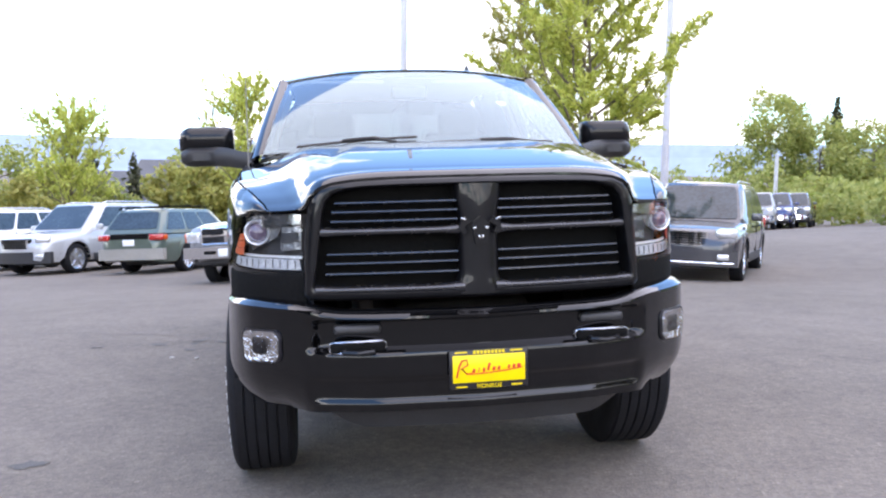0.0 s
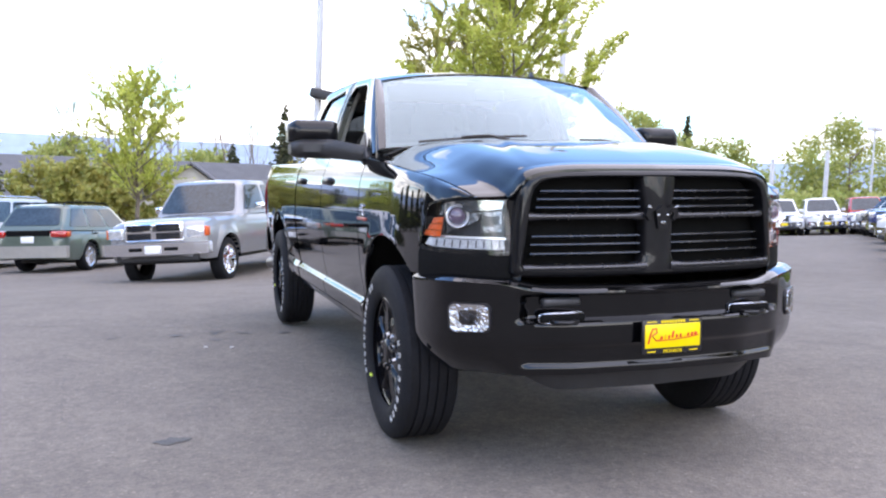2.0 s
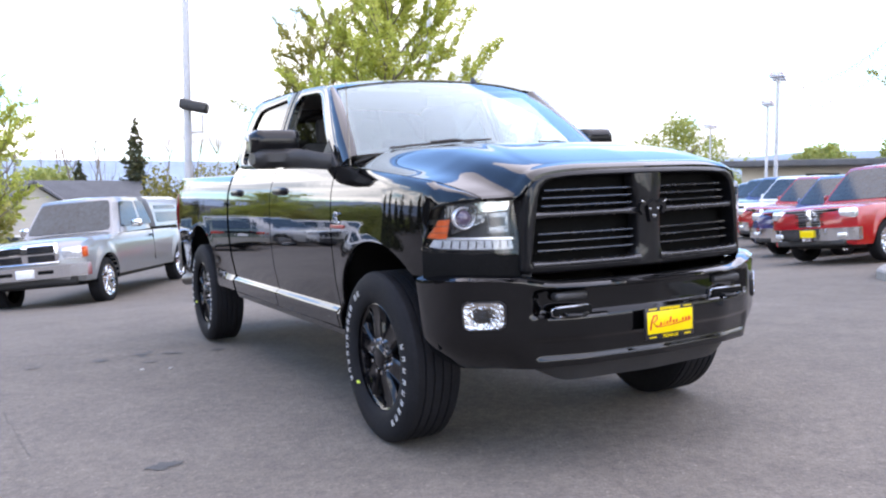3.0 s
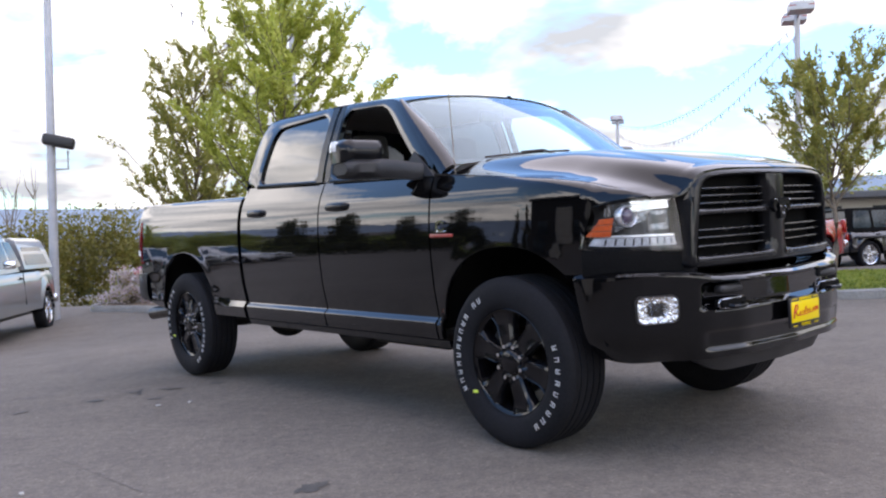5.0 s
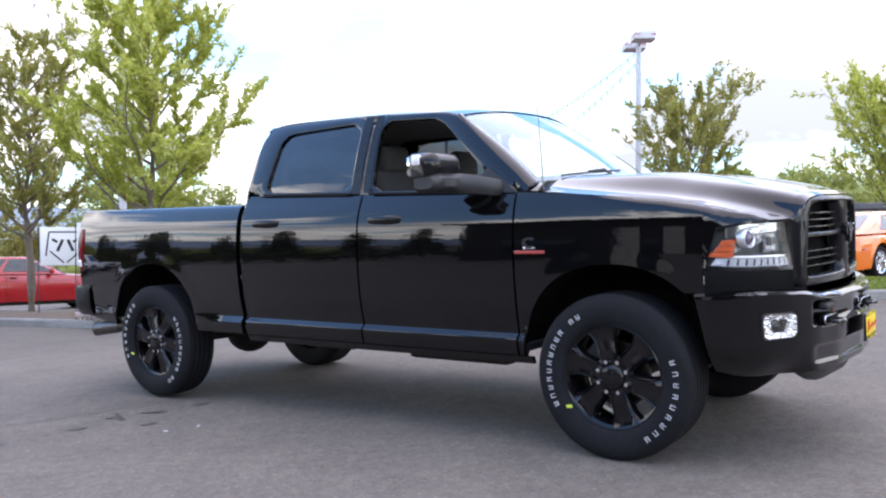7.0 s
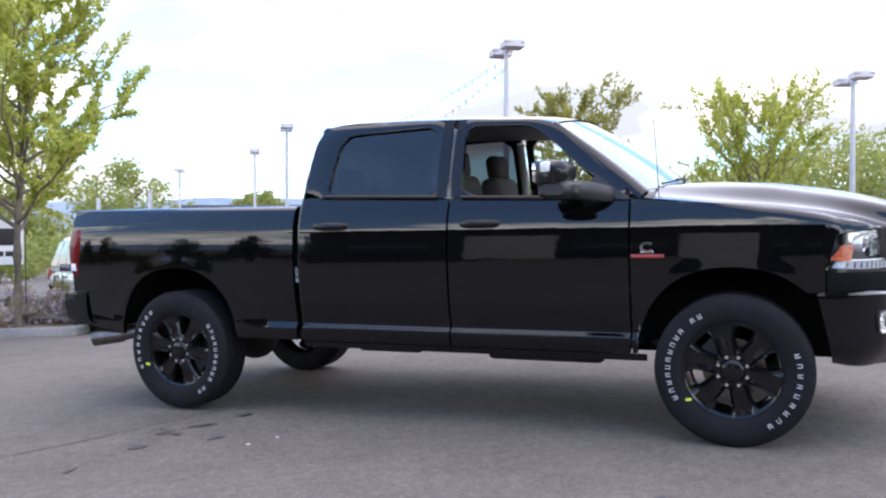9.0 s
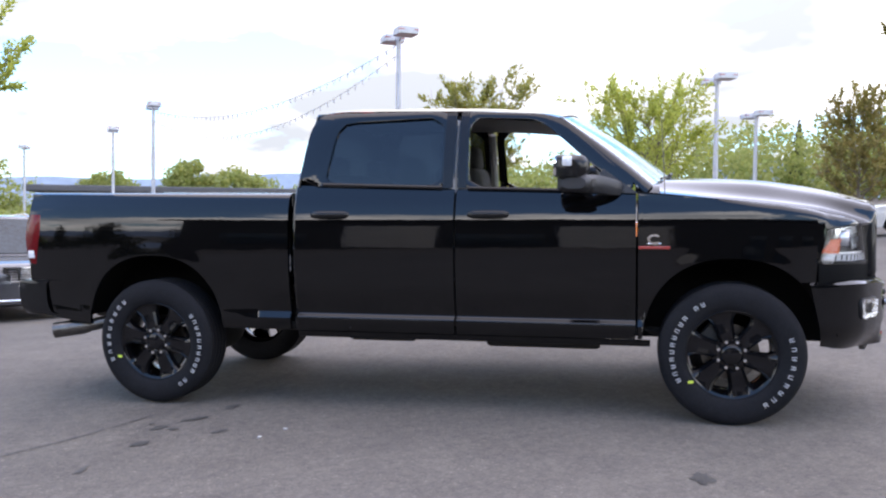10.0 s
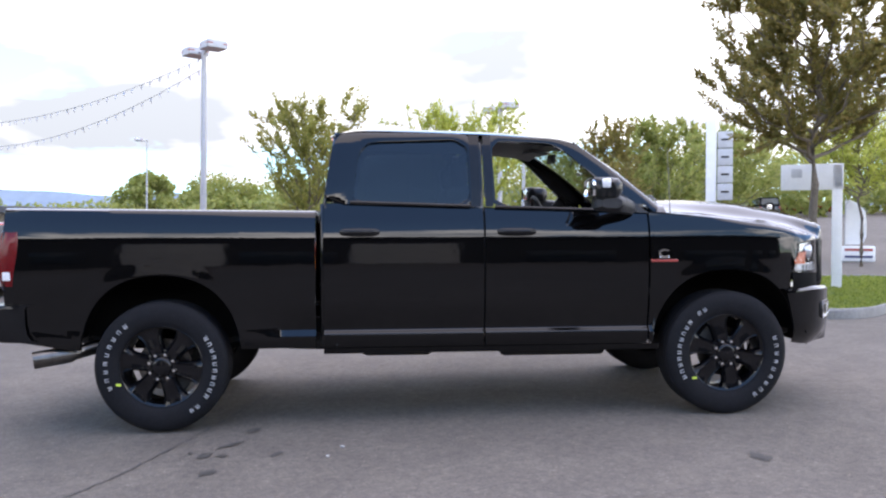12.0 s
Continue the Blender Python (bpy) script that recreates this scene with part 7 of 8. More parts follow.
tree(-8.7, 27.5, 5.3, 1.45, 1.5, 47, LEAF, "fresh green tree behind a silver suv", 9000, 0.085, bare=0.3, up=0.8)
tree(26.0, -7.1, 5.1, 1.3, 1.0, 53, LEAFRED, "bronze green tree by the far drive", 7000, 0.09, up=0.7)
tree(34.0, -15.0, 5.0, 2.4, 1.0, 57, WOODS, "broad green tree beyond the drive", 8000, 0.13)
tree(30.0, -10.4, 5.2, 1.7, 1.0, 58, WOODS, "broad green tree beyond the drive", 8000, 0.12, up=0.8)


def broad_tree(x, y, height, width, seed, material, label, size=0.24, n=5200):
    """A full-grown far tree: trunk and a crown of uneven tufts."""
    rng = np.random.default_rng(seed)
    root = thing("large_tree", label, "tree", pose(x, y, ground_z(x, y)))
    bm = bmesh.new()
    tube(bm, [(0, 0, -0.3), (0.1, 0, height * 0.3), (0, 0.1, height * 0.75)], [height * 0.022, height * 0.016, height * 0.006], 8)
    for k in range(9):
        a, h = 2.4 * k, height * (0.25 + 0.055 * k)
        tube(bm, [(0, 0, h), (math.cos(a) * width * 0.2, math.sin(a) * width * 0.2, h + height * 0.1), (math.cos(a) * width * 0.36, math.sin(a) * width * 0.36, h + height * 0.17)], [height * 0.009, height * 0.006, 0.01], 5)
    part("trunk", bm, BARK, root, smooth=60)
    tufts = []
    for k in range(42):
        a, u = rng.uniform(0, 6.28), rng.uniform(0.12, 1.0)
        rad = width * 0.5 * math.sin(math.pi * min(0.97, 0.15 + 0.8 * u)) ** 0.7 * rng.uniform(0.45, 1.0)
        tufts.append((math.cos(a) * rad, math.sin(a) * rad, height * (0.15 + 0.82 * u), width * rng.uniform(0.09, 0.17)))
    cents = []
    for _ in range(n):
        tx, ty, tz, tr = tufts[rng.integers(len(tufts))]
        d = rng.normal(size=3)
        d /= np.linalg.norm(d)
        cents.append(np.array((tx, ty, tz)) + d * tr * rng.uniform(0.5, 1.05))
    leaves_mesh("crown", cents, rng.uniform(0.6, 1.2, n) * size, rng, material, root)
    return root


def fir(x, y, height, width, seed, label, n=1800):
    rng = np.random.default_rng(seed)
    root = thing("conifer", label, "conifer", pose(x, y, ground_z(x, y)))
    bm = bmesh.new()
    tube(bm, [(0, 0, -0.3), (0, 0, height * 0.5), (0, 0, height)], [height * 0.018, height * 0.01, 0.01], 7)
    part("trunk", bm, BARK, root, smooth=60)
    cents = []
    while len(cents) < n:
        h = 1 - math.sqrt(rng.uniform(0, 1))
        tier = 0.6 + 0.4 * math.cos(h * 46)
        rad = width * 0.5 * (1 - h) * (0.55 + 0.45 * tier) * math.sqrt(rng.uniform(0.05, 1)) * (0.8 + 0.35 * math.sin(7 * h + 3 * rng.uniform()))
        a = rng.uniform(0, 6.28)
        cents.append((math.cos(a) * rad, math.sin(a) * rad, height * (0.08 + 0.92 * h) - 0.15 * rad))
    leaves_mesh("needles", cents, rng.uniform(0.6, 1.2, n) * height * 0.028, rng, CONIFER, root, flat=0.5)
    return root


def at_bearing(x0, y0, deg, dist):
    return x0 + dist * math.sin(radians(deg)), y0 + dist * math.cos(radians(deg))


for k, (deg, dist, h, w, mt) in enumerate(((30.6, 95, 12.5, 9, WOODS), (33.5, 95, 9, 9, WOODS), (36.5, 92, 8.5, 9, WOODS), (44, 90, 9, 12, WOODS), (-6, 70, 7, 9, WOODS), (-18, 75, 7.5, 10, WOODS), (-22, 62, 6.0, 9, WOODS), (3, 72, 6.5, 9, WOODS), (57, 88, 6.6, 6, WOODS), (60, 85, 5.0, 9, WOODS), (71, 80, 5.2, 6, WOODS), (52, 90, 6.0, 7, WOODS), (76, 85, 4.8, 9, WOODS))):
    bx, by = at_bearing(-1.5, -3.5, deg, dist)
    broad_tree(bx, by, h, w, 100 + k, mt, "full-grown spring green tree at the lot's edge")
for k, (deg, dist, top, w, mt) in enumerate(((-3.2, 43, 1.7, 4.2, LEAFOLIVE), (-5.9, 42, 1.5, 3.6, LEAFOLIVE), (-8.0, 44, 1.4, 3.4, LEAFOLIVE), (-12.8, 45, 0.9, 3.8, WOODS), (-15.4, 44, 1.1, 4.0, LEAFOLIVE))):
    bx, by = at_bearing(-0.9, -4.0, deg, dist)
    broad_tree(bx, by, top - ground_z(bx, by), w, 140 + k, mt, "yellow green thicket in front of the houses", 0.16, 4200)
for k, (deg, dist, h, w) in enumerate(((-9.9, 52, 5.6, 4.0), (34.3, 100, 12.5, 5.5), (7.6, 58, 9.2, 5.2), (4.3, 60, 6.6, 4.0), (-12.5, 66, 7.0, 4), (98, 95, 9, 4), (101, 98, 8.5, 4), (88, 110, 8.5, 4), (106, 90, 8.5, 4), (-26, 46, 8.5, 6.5), (-30, 50, 10.5, 7), (-34, 45, 7.5, 6.5), (-38, 48, 9.8, 7), (-43, 46, 8.0, 7), (-48, 50, 10.5, 7), (-53, 48, 8.2, 7))):
    bx, by = at_bearing(-1.5, -3.5, deg, dist)
    fir(bx, by, h, w, 200 + k, "dark conifer beyond the lot")


def woods():
    """The belt of shrubs and trees all round, too many to count."""
    rng = np.random.default_rng(77)
    cents, sizes = [], []
    def clump(x, y, w, h, n, s):
        z0 = ground_z(x, y)
        for _ in range(n):
            d = rng.normal(size=3)
            d /= np.linalg.norm(d)
            r = rng.uniform(0.6, 1.0)
            cents.append((x + d[0] * w * r, y + d[1] * w * r, z0 + max(0.0, h * 0.48 + d[2] * h * 0.52 * r)))
            sizes.append(s * rng.uniform(0.6, 1.2))
    for deg in np.arange(-44, 132, 0.85):
        for row in range(3):
            dist = rng.uniform(74, 84) + row * 11
            x, y = at_bearing(-2, -1, deg + rng.uniform(-0.5, 0.5), dist)
            h = rng.uniform(2.2, 4.2) + row * 1.1
            if deg > 80:
                h *= 1.0 + 0.75 * smooth01((deg - 80) / 14)
            if 46 < deg < 76:
                h *= 0.72
            clump(x, y, rng.uniform(1.3, 2.4), h, 230, 0.31)
    for deg in np.arange(19, 47, 0.8):
        x, y = at_bearing(-1, -4, deg + rng.uniform(-0.4, 0.4), rng.uniform(50, 58))
        clump(x, y, rng.uniform(0.8, 1.6), rng.uniform(1.2, 3.0), 200, 0.22)
    ob = leaves_mesh("woodland", cents, sizes, rng, WOODS)
    tagged(ob, "belt of spring green shrubs and trees round the lot", "woodland", kind="stuff")
    # leafless poplars
    bm = bmesh.new()
    for k in range(26):
        x, y = at_bearing(-2, -3, rng.uniform(-6, 14), rng.uniform(66, 82))
        z0, h = ground_z(x, y), rng.uniform(7, 11)
        tube(bm, [(x, y, z0 - 0.2), (x + rng.normal() * 0.2, y, z0 + h * 0.5), (x + rng.normal() * 0.4, y, z0 + h)], [0.10, 0.07, 0.015], 5)
        for _ in range(16):
            hh = rng.uniform(0.25, 0.95) * h
            a, ln = rng.uniform(0, 6.28), rng.uniform(0.6, 1.6)
            tube(bm, [(x, y, z0 + hh), (x + math.cos(a) * ln * 0.5, y + math.sin(a) * ln * 0.5, z0 + hh + ln * 0.9), (x + math.cos(a) * ln * 0.6, y + math.sin(a) * ln * 0.6, z0 + hh + ln * 1.7)], [0.035, 0.02, 0.008], 4)
    tagged(part("bare_trees", bm, BARK, None), "thin leafless poplars behind the houses", "trees", kind="stuff")



HEDGELEAF = leaf_mat("hedge_leaf", (0.13, 0.125, 0.022), (0.24, 0.22, 0.045), (0.27, 0.22, 0.06))


def hedge():
    """Uneven olive shrubs along the lot's rear edge."""
    rng = np.random.default_rng(91)
    cents, sizes = [], []
    for deg in np.arange(12.5, 27, 0.9):
        x, y = at_bearing(-4.2, -2.8, deg + rng.uniform(-0.4, 0.4), 41 + rng.uniform(-1.5, 1.5))
        h, w = rng.uniform(3.4, 4.8), rng.uniform(0.8, 1.3)
        for _ in range(1300):
            d = rng.normal(size=3)
            d /= np.linalg.norm(d)
            r = rng.uniform(0.45, 1.05)
            cents.append((x + d[0] * w * r, y + d[1] * w * r, ground_z(x, y) + max(0.0, h * 0.46 + d[2] * h * 0.54 * r)))
            sizes.append(rng.uniform(0.06, 0.13))
    tagged(leaves_mesh("shrub_row", cents, sizes, rng, HEDGELEAF), "row of uneven olive shrubs behind the lot", "shrubs", kind="stuff")


woods()
hedge()


def hills():
    # the haze of distance is put into the hills' blue base colour
    m = mat("haze_blue_hills", (0.22, 0.29, 0.37), rough=1.0, vary=0.12, scale=0.004)
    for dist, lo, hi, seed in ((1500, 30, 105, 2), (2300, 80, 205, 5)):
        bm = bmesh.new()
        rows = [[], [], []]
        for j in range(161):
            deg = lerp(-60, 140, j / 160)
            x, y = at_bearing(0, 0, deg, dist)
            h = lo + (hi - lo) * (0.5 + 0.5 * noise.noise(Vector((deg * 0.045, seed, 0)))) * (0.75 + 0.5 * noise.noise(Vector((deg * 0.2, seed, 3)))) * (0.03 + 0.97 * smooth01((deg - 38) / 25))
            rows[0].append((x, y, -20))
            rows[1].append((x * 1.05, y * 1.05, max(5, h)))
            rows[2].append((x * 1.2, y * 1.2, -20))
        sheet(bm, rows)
        tagged(part("backdrop", bm, m, None), "far hills on the horizon, tinted blue for haze", "hills", kind="structure")


hills()

# ---- lamp posts, islands, signs, houses ----
GALV = mat("galvanised_pole", (0.42, 0.43, 0.46), rough=0.45, metal=0.25, vary=0.12, scale=5)
LAMPHEAD = mat("pale_lamp_head", (0.52, 0.53, 0.55), rough=0.5, vary=0.1, scale=6)
CONCRETE = mat("kerb_concrete", (0.25, 0.24, 0.225), rough=0.9, vary=0.2, scale=3, bump=0.3, bump_scale=60)
MULCH = mat("bark_mulch", (0.13, 0.085, 0.055), rough=0.95, vary=0.5, scale=9, bump=0.8, bump_scale=40)
GRASSMAT = leaf_mat("lawn_blade", (0.10, 0.16, 0.02), (0.22, 0.30, 0.04), (0.30, 0.33, 0.08))
LAWN = mat("lawn_soil", (0.10, 0.14, 0.03), rough=0.95, vary=0.4, scale=6, bump=0.5, bump_scale=60)
SIGNWHITE = mat("white_sign_panel", (0.78, 0.79, 0.80), rough=0.4, vary=0.05, scale=4)
SIGNBLACK = mat("black_sign_print", (0.02, 0.02, 0.022), rough=0.5, vary=0.2, scale=12)
ROOFGREY = mat("grey_shingle_roof", (0.085, 0.085, 0.09), rough=0.9, vary=0.25, scale=1.5, bump=0.4, bump_scale=14)
SIDING = mat("beige_siding", (0.48, 0.44, 0.38), rough=0.8, vary=0.1, scale=2, bump=0.2, bump_scale=10, stretch=(0.1, 0.1, 8))
PENNANT = mat("pennant_cloth", (0.55, 0.55, 0.58), rough=0.8, vary=0.4, scale=0.7)


def lamp_post(x, y, height, heads, turn=0.0, label="", thin=1.0):
    root = thing("lamp_post", label or "tall grey lot lamp with two boxy heads", "lamp post", pose(x, y, ground_z(x, y), 0, 0, turn), group="lot lamps")
    bm = bmesh.new()
    tube(bm, [(0, 0, 0), (0, 0, height * 0.5), (0, 0, height)], [0.085 * thin, 0.075 * thin, 0.06 * thin], 12)
    part("pole", bm, GALV, root, smooth=60)
    bm = bmesh.new()
    lathe(bm, ((0.19, -0.1), (0.19, 0.12), (0.17, 0.14), (0.08, 0.14)), 20, axis="z")
    part("footing", bm, CONCRETE, root)
    for s in ((-1, 1) if heads == 2 else (1,)):
        bm = bmesh.new()
        tube(bm, [(0, 0, height - 0.12), (s * 0.2, 0, height - 0.05), (s * 0.32, 0, height - 0.04)], 0.03, 8)
        arm = part("arm", bm, GALV, root)
        bm = bmesh.new()
        rows = []
        for z, w, l in ((-0.10, 0.24, 0.24), (-0.09, 0.25, 0.25), (0.06, 0.25, 0.25), (0.10, 0.22, 0.22), (0.12, 0.08, 0.08)):
            rows.append([Vector((s * 0.52 + a * w, b * l, height + z)) for a, b in ((-1, -1), (0, -1.06), (1, -1), (1.06, 0), (1, 1), (0, 1.06), (-1, 1), (-1.06, 0))])
        vs = sheet(bm, rows, loop=True)
        bm.faces.new(vs[0][::-1]), bm.faces.new(vs[-1])
        head = part("lamp_head", bm, LAMPHEAD, arm)
        bm = bmesh.new()
        box(bm, (s * 0.52, 0, height + 0.0), (0.515, 0.515, 0.025), None, 0.004)
        part("trim_band", bm, REDBADGE, head, "faded red trim band")
    return root


def flood_post(x, y, height):
    """A high pole with a floodlight hung half-way up."""
    root = thing("flood_post", "tall white pole with a dark floodlight on a bracket", "lamp post", pose(x, y, ground_z(x, y), 0, 0, -20))
    bm = bmesh.new()
    tube(bm, [(0, 0, 0), (0, 0, height * 0.5), (0, 0, height)], [0.10, 0.085, 0.06], 12)
    part("pole", bm, GALV, root, smooth=60)
    z = 3.95
    bm = bmesh.new()
    tube(bm, [(0.05, 0, z - 0.62), (0.34, 0, z - 0.60), (0.34, 0, z - 0.2)], 0.025, 8)
    part("bracket", bm, GALV, root)
    bm = bmesh.new()
    box(bm, (0.16, -0.05, z), (0.66, 0.42, 0.24), Matrix.Rotation(0.18, 3, "Y"), 0.06, 3)
    part("floodlight", bm, PLASTIC, root, "dark floodlight housing")
    return root


lamp_post(14.6, 6.45, 5.9, 2, 35)
lamp_post(20.3, -1.75, 5.05, 2, 20)
lamp_post(26.7, -3.7, 4.5, 2, 20)
lamp_post(25.2, 19.8, 5.9, 2, 35)
lamp_post(32.3, 26.4, 5.95, 2, 35)
lamp_post(40.4, 38.1, 6.3, 2, 30)
lamp_post(52.1, 17.2, 6.8, 1, 100, "slim tall street lamp with one arm", 0.7)
for bx, by, h in ((29.3, 47.0, 4.6), (31.5, 36.5, 4.3), (34.0, 35.0, 4.6), (-4.5, 40.0, 4.0)):
    root = thing("post", "plain white steel post at the lot's edge", "post", pose(bx, by, ground_z(bx, by)), group="white posts")
    bm = bmesh.new()
    tube(bm, [(0, 0, 0), (0, 0, h)], [0.13, 0.12], 10)
    part("shaft", bm, GALV, root)
    bm = bmesh.new()
    lathe(bm, ((0.14, h - 0.02), (0.14, h + 0.04), (0.001, h + 0.06)), 12, axis="z")
    part("cap", bm, GALV, root)
flood_post(1.7, 17.0, 11.0)
lamp_post(10.5, 21.5, 12.5, 1, 10, "very tall grey lamp pole behind the trees", 1.5)


def pennants(a, b, sag, seed):
    """A sagging line of small flags between two poles."""
    rng = np.random.default_rng(seed)
    a, b = Vector(a), Vector(b)
    root = thing("pennant_line", "sagging line of small grey pennants between poles", "bunting", group="pennant lines")
    pts = [a.lerp(b, t) - Vector((0, 0, sag * 4 * t * (1 - t))) for t in spread(0, 1, 40)]
    bm = bmesh.new()
    tube(bm, pts, 0.006, 4)
    part("cord", bm, SIGNBLACK, root)
    n = int((b - a).length / 0.36)
    along = (b - a).normalized()
    for k in range(n):
        t = (k + 0.5) / n
        p = a.lerp(b, t) - Vector((0, 0, sag * 4 * t * (1 - t)))
        d = Vector((rng.normal() * 0.25, rng.normal() * 0.25, -1)).normalized()
        q = p + d * 0.15
        w = Vector((-along.y, along.x, 0)) * 0.03
        bm = bmesh.new()
        v = [bm.verts.new(s) for s in (p - along * 0.045, p + along * 0.045, p.lerp(q, 0.6) + along * 0.02 + w, q, p.lerp(q, 0.6) - along * 0.02 + w * 0.5)]
        bm.faces.new(v)
        thick(bm, tuple(w * 0.1))
        part("flag", bm, PENNANT, root, smooth=0)


top_b = ground_z(14.6, 6.45) + 5.7
pennants((14.6, 6.45, top_b), (25.2, 19.8, ground_z(25.2, 19.8) + 5.7), 0.9, 1)
pennants((14.6, 6.45, top_b - 0.25), (25.2, 19.8, ground_z(25.2, 19.8) + 5.3), 1.3, 2)
pennants((1.9, 18.6, ground_z(1.9, 18.6) + 10.5), (5.2, 12.0, ground_z(5.2, 12.0) + 4.6), 0.5, 3)


def island(name, outline, label, top, blades=0, seed=1):
    """A kerbed bed: concrete edge stones round a planted top."""
    n = 72
    out = resample(outline, n, 3)
    c = sum(out, Vector((0, 0))) / n
    root = thing(name, label, "kerbed island", kind="structure")
    h = 0.15
    rows = []
    for k, z in ((0.0, -0.06), (0.0, h - 0.03), (0.03, h), (0.15, h), (0.16, h - 0.05)):
        ring = []
        for p in out:
            d = (c - p).normalized() * k
            ring.append(Vector((p.x + d.x, p.y + d.y, ground_z(p.x, p.y) + z)))
        rows.append(ring)
    bm = bmesh.new()
    sheet(bm, rows, loop=True)
    part("kerb", bm, CONCRETE, root)
    bm = bmesh.new()
    rings = []
    for t in (1, 0.75, 0.5, 0.25, 0.02):
        rings.append([Vector((c.x + (p.x - c.x) * t * 0.985, c.y + (p.y - c.y) * t * 0.985, ground_z(c.x + (p.x - c.x) * t, c.y + (p.y - c.y) * t) + h - 0.035 + 0.10 * (1 - t))) for p in out])
    vs = sheet(bm, rings, loop=True)
    bm.faces.new(vs[-1])
    part("bed", bm, top, root)
    if blades:
        rng = np.random.default_rng(seed)
        cents = []
        for _ in range(blades):
            k, t = rng.integers(n), math.sqrt(rng.uniform(0, 0.94))
            p, q = out[k], out[(k + 1) % n]
            u = rng.uniform()
            px, py = lerp(p.x, q.x, u), lerp(p.y, q.y, u)
            px, py = c.x + (px - c.x) * t * 0.97, c.y + (py - c.y) * t * 0.97
            cents.append((px, py, ground_z(px, py) + h - 0.02 + 0.10 * (1 - t)))
        ob = leaves_mesh("grass", cents, rng.uniform(0.025, 0.06, blades), rng, GRASSMAT)
        tagged(ob, "short fresh green lawn grass", "grass", kind="stuff")
    return root


island("tree_island", [(2.6, 18.1), (2.9, 16.6), (3.6, 14.4), (4.2, 12.3), (4.6, 11.3), (5.2, 10.9), (6.2, 11.7), (6.5, 13.8), (6.3, 17.2), (4.7, 18.5)], "kerbed island with brown bark mulch", MULCH)
island("grass_island", [(9.3, 4.6), (9.6, 2.4), (12.0, -0.8), (14.2, -0.6), (13.4, 2.6), (14.6, 5.6), (12.4, 6.0)], "kerbed island with short grass under two trees", LAWN, 9000, 2)
island("entrance_island", [(4.9, -4.6), (6.2, -3.3), (9.8, -4.7), (13.6, -8.0), (12.8, -10.4), (8.4, -7.6)], "kerbed entrance island with fresh lawn", LAWN, 16000, 3)


def flower_shrub(x, y, w, h, seed):
    rng = np.random.default_rng(seed)
    root = thing("flowering_shrub", "low shrub covered in white blossom", "shrub", pose(x, y, ground_z(x, y) + 0.12), group="white shrubs")
    bm = bmesh.new()
    cents = []
    for k in range(56):
        a, e = rng.uniform(0, 6.28), rng.uniform(0.12, 1.45)
        d = Vector((math.cos(a) * math.cos(e) * w, math.sin(a) * math.cos(e) * w, math.sin(e) * h)) * rng.uniform(0.75, 1.05)
        tube(bm, [(0, 0, 0), d * 0.5 + Vector((0, 0, 0.08)), d], [0.010, 0.007, 0.003], 4)
        for _ in range(80):
            cents.append(d * rng.uniform(0.55, 1.05) + Vector(rng.normal(size=3)) * 0.06)
    part("stems", bm, BARK, root)
    pick = rng.uniform(size=len(cents)) < 0.68
    fl, lf = [c for c, k in zip(cents, pick) if k], [c for c, k in zip(cents, pick) if not k]
    leaves_mesh("blossom", fl, rng.uniform(0.025, 0.055, len(fl)), rng, PETAL, root, "white blossom")
    leaves_mesh("foliage", lf, rng.uniform(0.02, 0.04, len(lf)), rng, LEAFOLIVE, root)
    return root


flower_shrub(5.40, 12.75, 0.52, 0.72, 5)
flower_shrub(5.85, 12.35, 0.42, 0.55, 9)
flower_shrub(4.55, 12.75, 0.62, 0.72, 5)
flower_shrub(3.55, 17.45, 0.80, 0.84, 7)


def banner(x, y, w, h, z, turn, label, art):
    """A white panel on two posts with dark plain shapes on it."""
    root = thing("sign_banner", label, "sign", pose(x, y, ground_z(x, y), 0, 0, turn))
    bm = bmesh.new()
    box(bm, (0, 0, z), (w, 0.03, h), None, 0.008)
    panel_ = part("sign_panel", bm, SIGNWHITE, root)
    for s in (-1, 1):
        bm = bmesh.new()
        rod(bm, (s * (w / 2 + 0.03), 0.02, -0.1), (s * (w / 2 + 0.03), 0.02, z + h / 2 + 0.02), 0.010)
        part("post", bm, SIGNBLACK, root)
    for cx, cz, sw, sh, lean in art:
        bm = bmesh.new()
        box(bm, (cx, -0.018, z + cz), (sw, 0.006, sh), Matrix.Rotation(lean, 3, "Y"), 0.002)
        part("print_bar", bm, SIGNBLACK, panel_)
    return root


# lettering too small to copy becomes bars; the shield is a plain outline with two curls
banner(4.86, 15.04, 0.96, 0.80, 1.58, -29.8, "white banner with a plain dark print", ((-0.34, 0.05, 0.03, 0.5, 0.12), (0.34, 0.05, 0.03, 0.5, -0.12), (0, 0.30, 0.62, 0.03, 0), (-0.16, -0.22, 0.36, 0.03, 0.75), (0.16, -0.22, 0.36, 0.03, -0.75), (-0.10, 0.02, 0.06, 0.26, 0.4), (0.10, 0.02, 0.06, 0.26, -0.4), (-0.20, 0.12, 0.12, 0.05, 0.5), (0.20, 0.12, 0.12, 0.05, -0.5)))
banner(4.72, 12.92, 1.5, 0.79, 1.61, -40.6, "white banner with bold dark bars", ((-0.40, 0.10, 0.30, 0.30, 0), (0.02, 0.10, 0.30, 0.30, 0), (0.47, 0.10, 0.40, 0.30, 0), (-0.42, -0.20, 0.26, 0.09, 0), (-0.10, -0.20, 0.26, 0.09, 0), (0.26, -0.20, 0.34, 0.09, 0), (0.56, -0.20, 0.20, 0.09, 0)))

